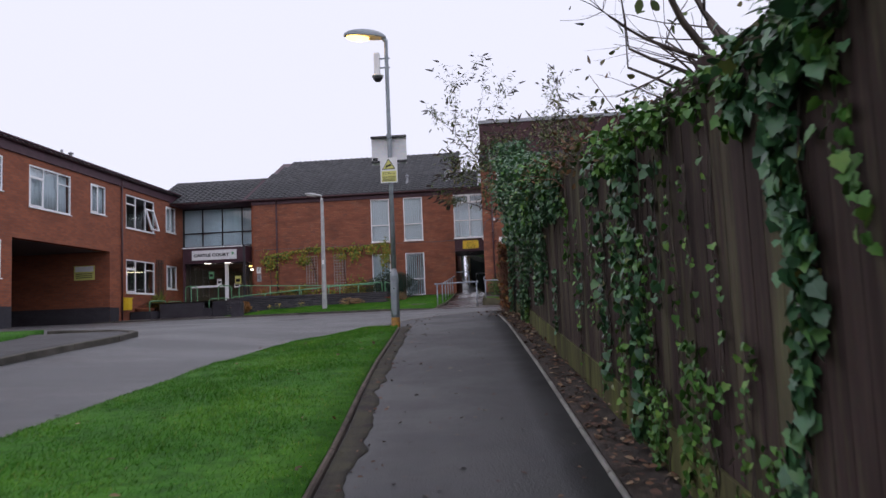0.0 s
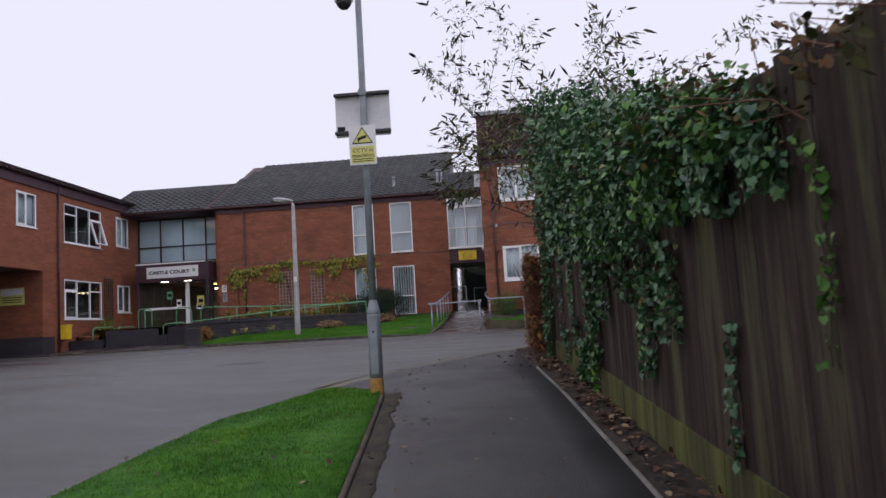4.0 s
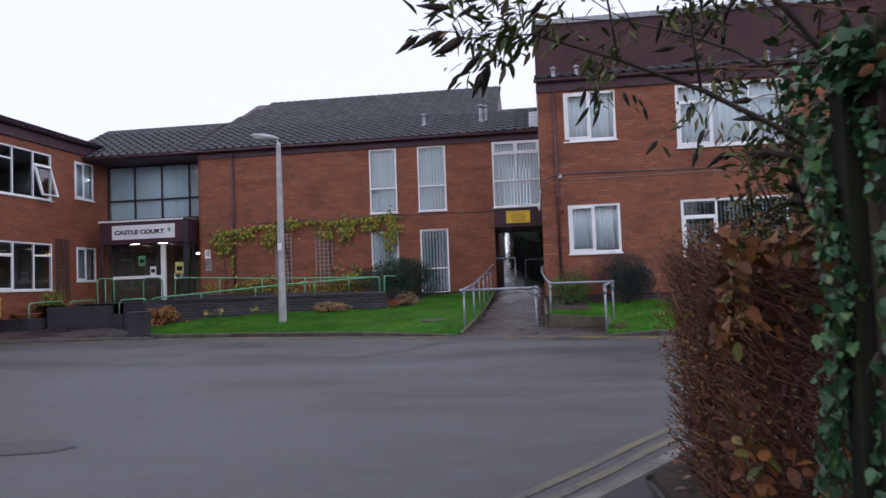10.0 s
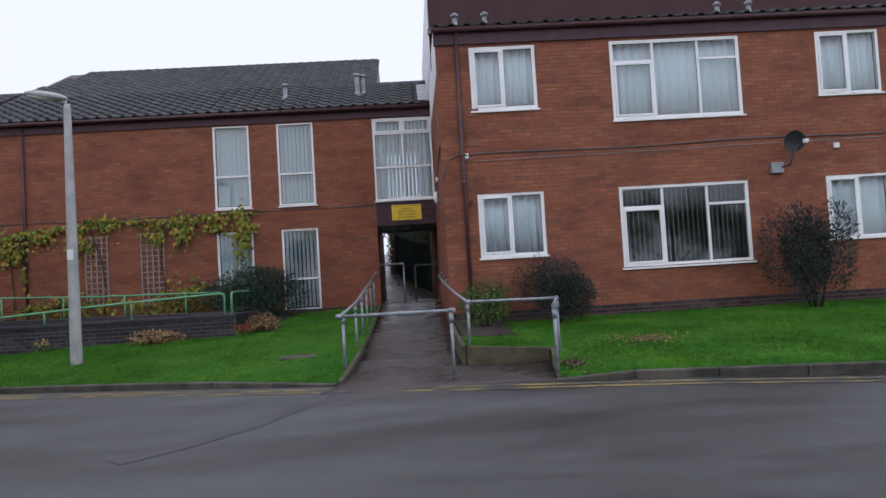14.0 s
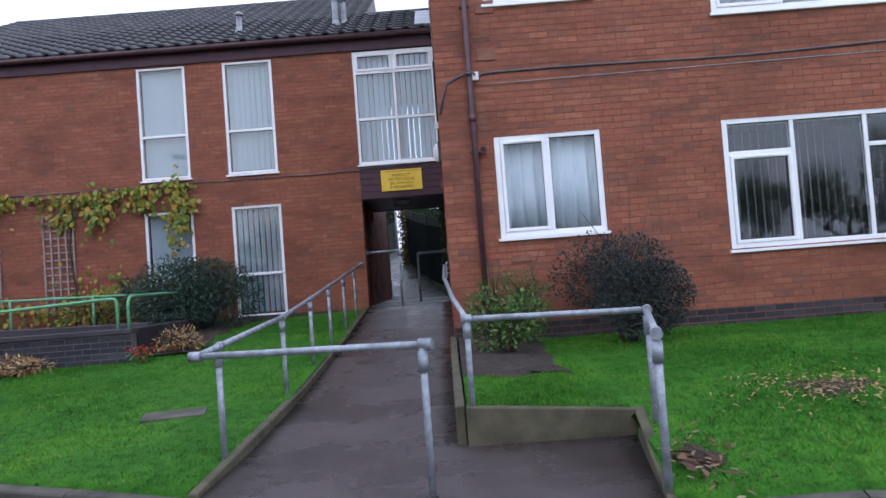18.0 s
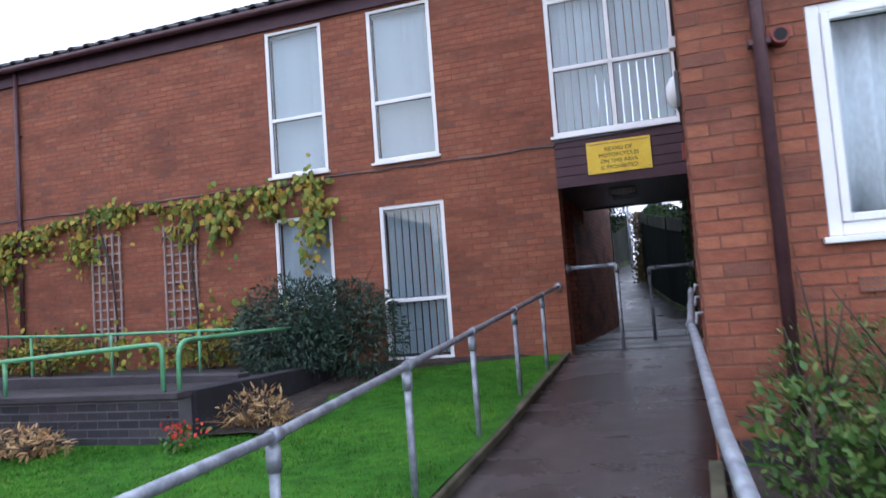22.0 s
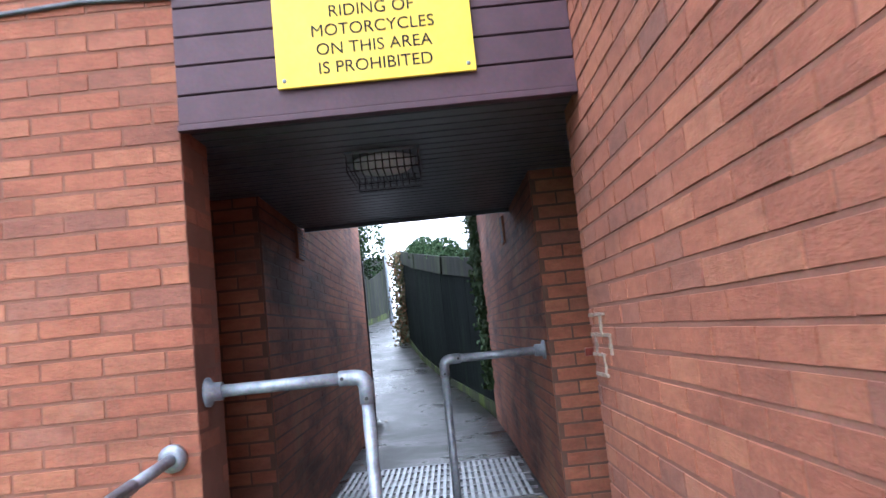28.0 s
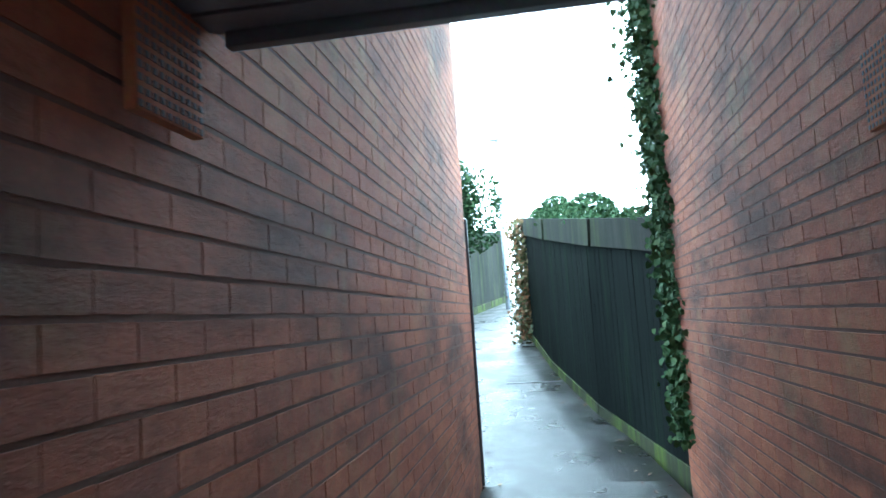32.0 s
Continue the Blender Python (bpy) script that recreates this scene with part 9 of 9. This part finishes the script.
alley_ivy()
g = np.random.default_rng(122)
column = thing("ivy", (-1.5, 13.95, 1.8), "yellowish ivy column on the end of the black fence", "ivy")
n = 2400
foliage(column, IVY_SHAPE, np.stack([g.normal(-0.02, 0.11, n), g.normal(0, 0.16, n) - 0.05, g.uniform(-0.02, 2.12, n)], 1), g.normal(0, 0.5, (n, 3)) + (-0.2, -0.2, -0.9), g.normal(0, 0.5, (n, 3)) + (-0.5, -0.8, 0.4), g.uniform(0.035, 0.07, n), BRAMBLE_LEAF)
small_tree = shrub("tree", (-2.5, 12.3, 3.1), 0.75, 0.8, 1.5, 9000, OVAL_SHAPE, ALLEY_LEAF, (0.045, 0.09), "leafy dark green small tree beyond the alley wall", 131, lumps=12)
part("trunk", tube([(0.05, 0.1, -1.75), (0.0, 0.03, -0.8), (0.02, 0.0, 0.5)], 0.05, None, 8, [0.06, 0.05, 0.035]), BARK, small_tree)
bare_tree(-5.6, 30.0, 6.0, 132, "pale leafless tree far along the alley", 300)
bare_tree(1.6, 24.0, 6.0, 133, "leafless tree beyond the alley fence", 300)
al = thing("street_lamp", (-2.25, 19.9, 2.1), "slim lamp column far along the alley", "street lamp")
part("column", lathe([(0.07, -0.2), (0.06, 1.5), (0.04, 4.75)], 12), GALV, al)
part("lamp_head", box(-0.32, -0.07, 4.70, 0.10, 0.07, 4.80, 0.03), CONCRETE_POST, al)


# ---- worn spots in the lawns ----
def bare_spot(x, y, rx, ry, zf, seed, label):
    g = np.random.default_rng(seed)
    t = thing("bare_spot", (x, y, zf(x, y)), label, "soil patch", kind="structure")
    ring = []
    for i in range(26):
        a = 2 * math.pi * i / 26
        k = 1 + 0.22 * math.sin(3 * a + seed) + g.normal(0, 0.08)
        px, py = math.cos(a) * rx * k, math.sin(a) * ry * k
        ring.append((px, py, zf(x + px, y + py) - zf(x, y) - 0.03))
    n = len(ring)
    raw("soil", ring + [(0, 0, 0.03)], [(i, (i + 1) % n, n) for i in range(n)], SOIL, t)
    m = 420 if seed == 1 else 130
    P = np.stack([g.normal(0, 0.55, m) * rx, g.normal(0, 0.55, m) * ry, np.zeros(m)], 1)
    P[:, 2] = [zf(x + float(a), y + float(b)) - zf(x, y) + 0.028 for a, b in P[:, :2]]
    foliage(t, LONG_SHAPE, P, g.normal(0, 1, (m, 3)) * (1, 1, 0.2), g.normal(0, 0.3, (m, 3)) + (0, 0, 1), g.uniform(0.03, 0.06, m), STRAW if seed == 1 else DEAD_LEAF)


# bare patch of dead grass, soil beds
bare_spot(2.65, -7.95, 0.60, 0.50, lawn_c_z, 1, "bare patch of brown dead grass in the lawn")
bare_spot(1.36, -9.0, 0.19, 0.40, lawn_c_z, 2, "bare soil with leaves at the lawn's corner")
bed = thing("soil_bed", (0.5, -6.0, 0.55), "bare damp soil beneath the corner shrub", "soil patch", kind="structure")
rng = random.Random(31)
bed_x, bed_y = [0.035, 0.15, 0.3, 0.45, 0.6, 0.75, 0.88, 1.005], [-6.98 + 0.18 * j for j in range(13)]
bed_v = [(x * (1 + 0.16 * noise.noise(Vector((0, y * 2.6, 7))) + (0.07 * noise.noise(Vector((x, y * 9, 3))) if x > 1 else 0)) - 0.5, y + ((0.16 * noise.noise(Vector((x * 5, 0, 2))) + 0.55 * max(0.0, x - 0.4)) if j == 0 else 0) + 6.0, lawn_c_z(x, y) - 0.55 + (-0.01 if j == 0 or x > 1 else rng.uniform(0.012, 0.04))) for x in bed_x for j, y in enumerate(bed_y)]
raw("soil", bed_v, [(i * 13 + j, (i + 1) * 13 + j, (i + 1) * 13 + j + 1, i * 13 + j + 1) for i in range(7) for j in range(12)], SOIL, bed, "", True)


side_bed = thing("soil_bed", (0, 0, 0), "dark soil bed round the evergreen shrub and along the wall's foot", "soil patch", kind="structure")
rows = []
for i in range(17):
    y = -3.5 + 3.44 * i / 16
    far = -3.55 + 0.25 * noise.noise(Vector((0, y * 1.7, 5))) + 0.08 * noise.noise(Vector((0, y * 7, 2))) + (1.7 * max(0.0, (y + 0.75) / 0.7) if y > -0.75 else 0.0)
    rows.append([(x, y, lawn_b_z(x, y) + (0.035 + 0.02 * noise.noise(Vector((x * 6, y * 6, 1))) if 0 < j < 8 else -0.03)) for j, x in enumerate([-4.2 + (far + 4.2) * k / 8 for k in range(9)])])
raw("soil", [p for r in rows for p in r], [(i * 9 + j, i * 9 + j + 1, (i + 1) * 9 + j + 1, (i + 1) * 9 + j) for i in range(16) for j in range(8)], SOIL, side_bed, "", True)


# ---- the street that the windows mirror: a house behind the walker and a row of trees ----
home = thing("house", (6.5, -58, ground_z(0, -58)), "brick house with a grey gable roof across the street", "house")
part("wall", box(-5, -4, -1, 5, 4, 5.4), FAR_BRICK, home)
bm = bmesh.new()
vs = [[bm.verts.new((x, y, z)) for y, z in ((-4.4, 5.2), (0, 8.6), (4.4, 5.2))] for x in (-5.3, 5.3)]
for f in ((vs[0][0], vs[0][1], vs[1][1], vs[1][0]), (vs[0][1], vs[0][2], vs[1][2], vs[1][1]), (vs[0][0], vs[1][0], vs[1][2], vs[0][2]), (vs[0][2], vs[0][1], vs[0][0]), (vs[1][0], vs[1][1], vs[1][2])):
    bm.faces.new(f)
part("roof", bm, ROOF_TILE, home)
for x in (-3, 0, 3):
    for z in (0.9, 3.4):
        part("window", box(x - 0.7, 4.0, z, x + 0.7, 4.05, z + 1.3), DARK_FRAME, home)
for k, (x, y, h) in enumerate(((-16, -62, 11), (-8, -66, 12), (-1.5, -56, 10), (15, -60, 12), (23, -55, 11), (31, -52, 12), (-26, -58, 12))):
    bare_tree(x, y, h, 200 + k, "tall dark tree across the street", 7000)
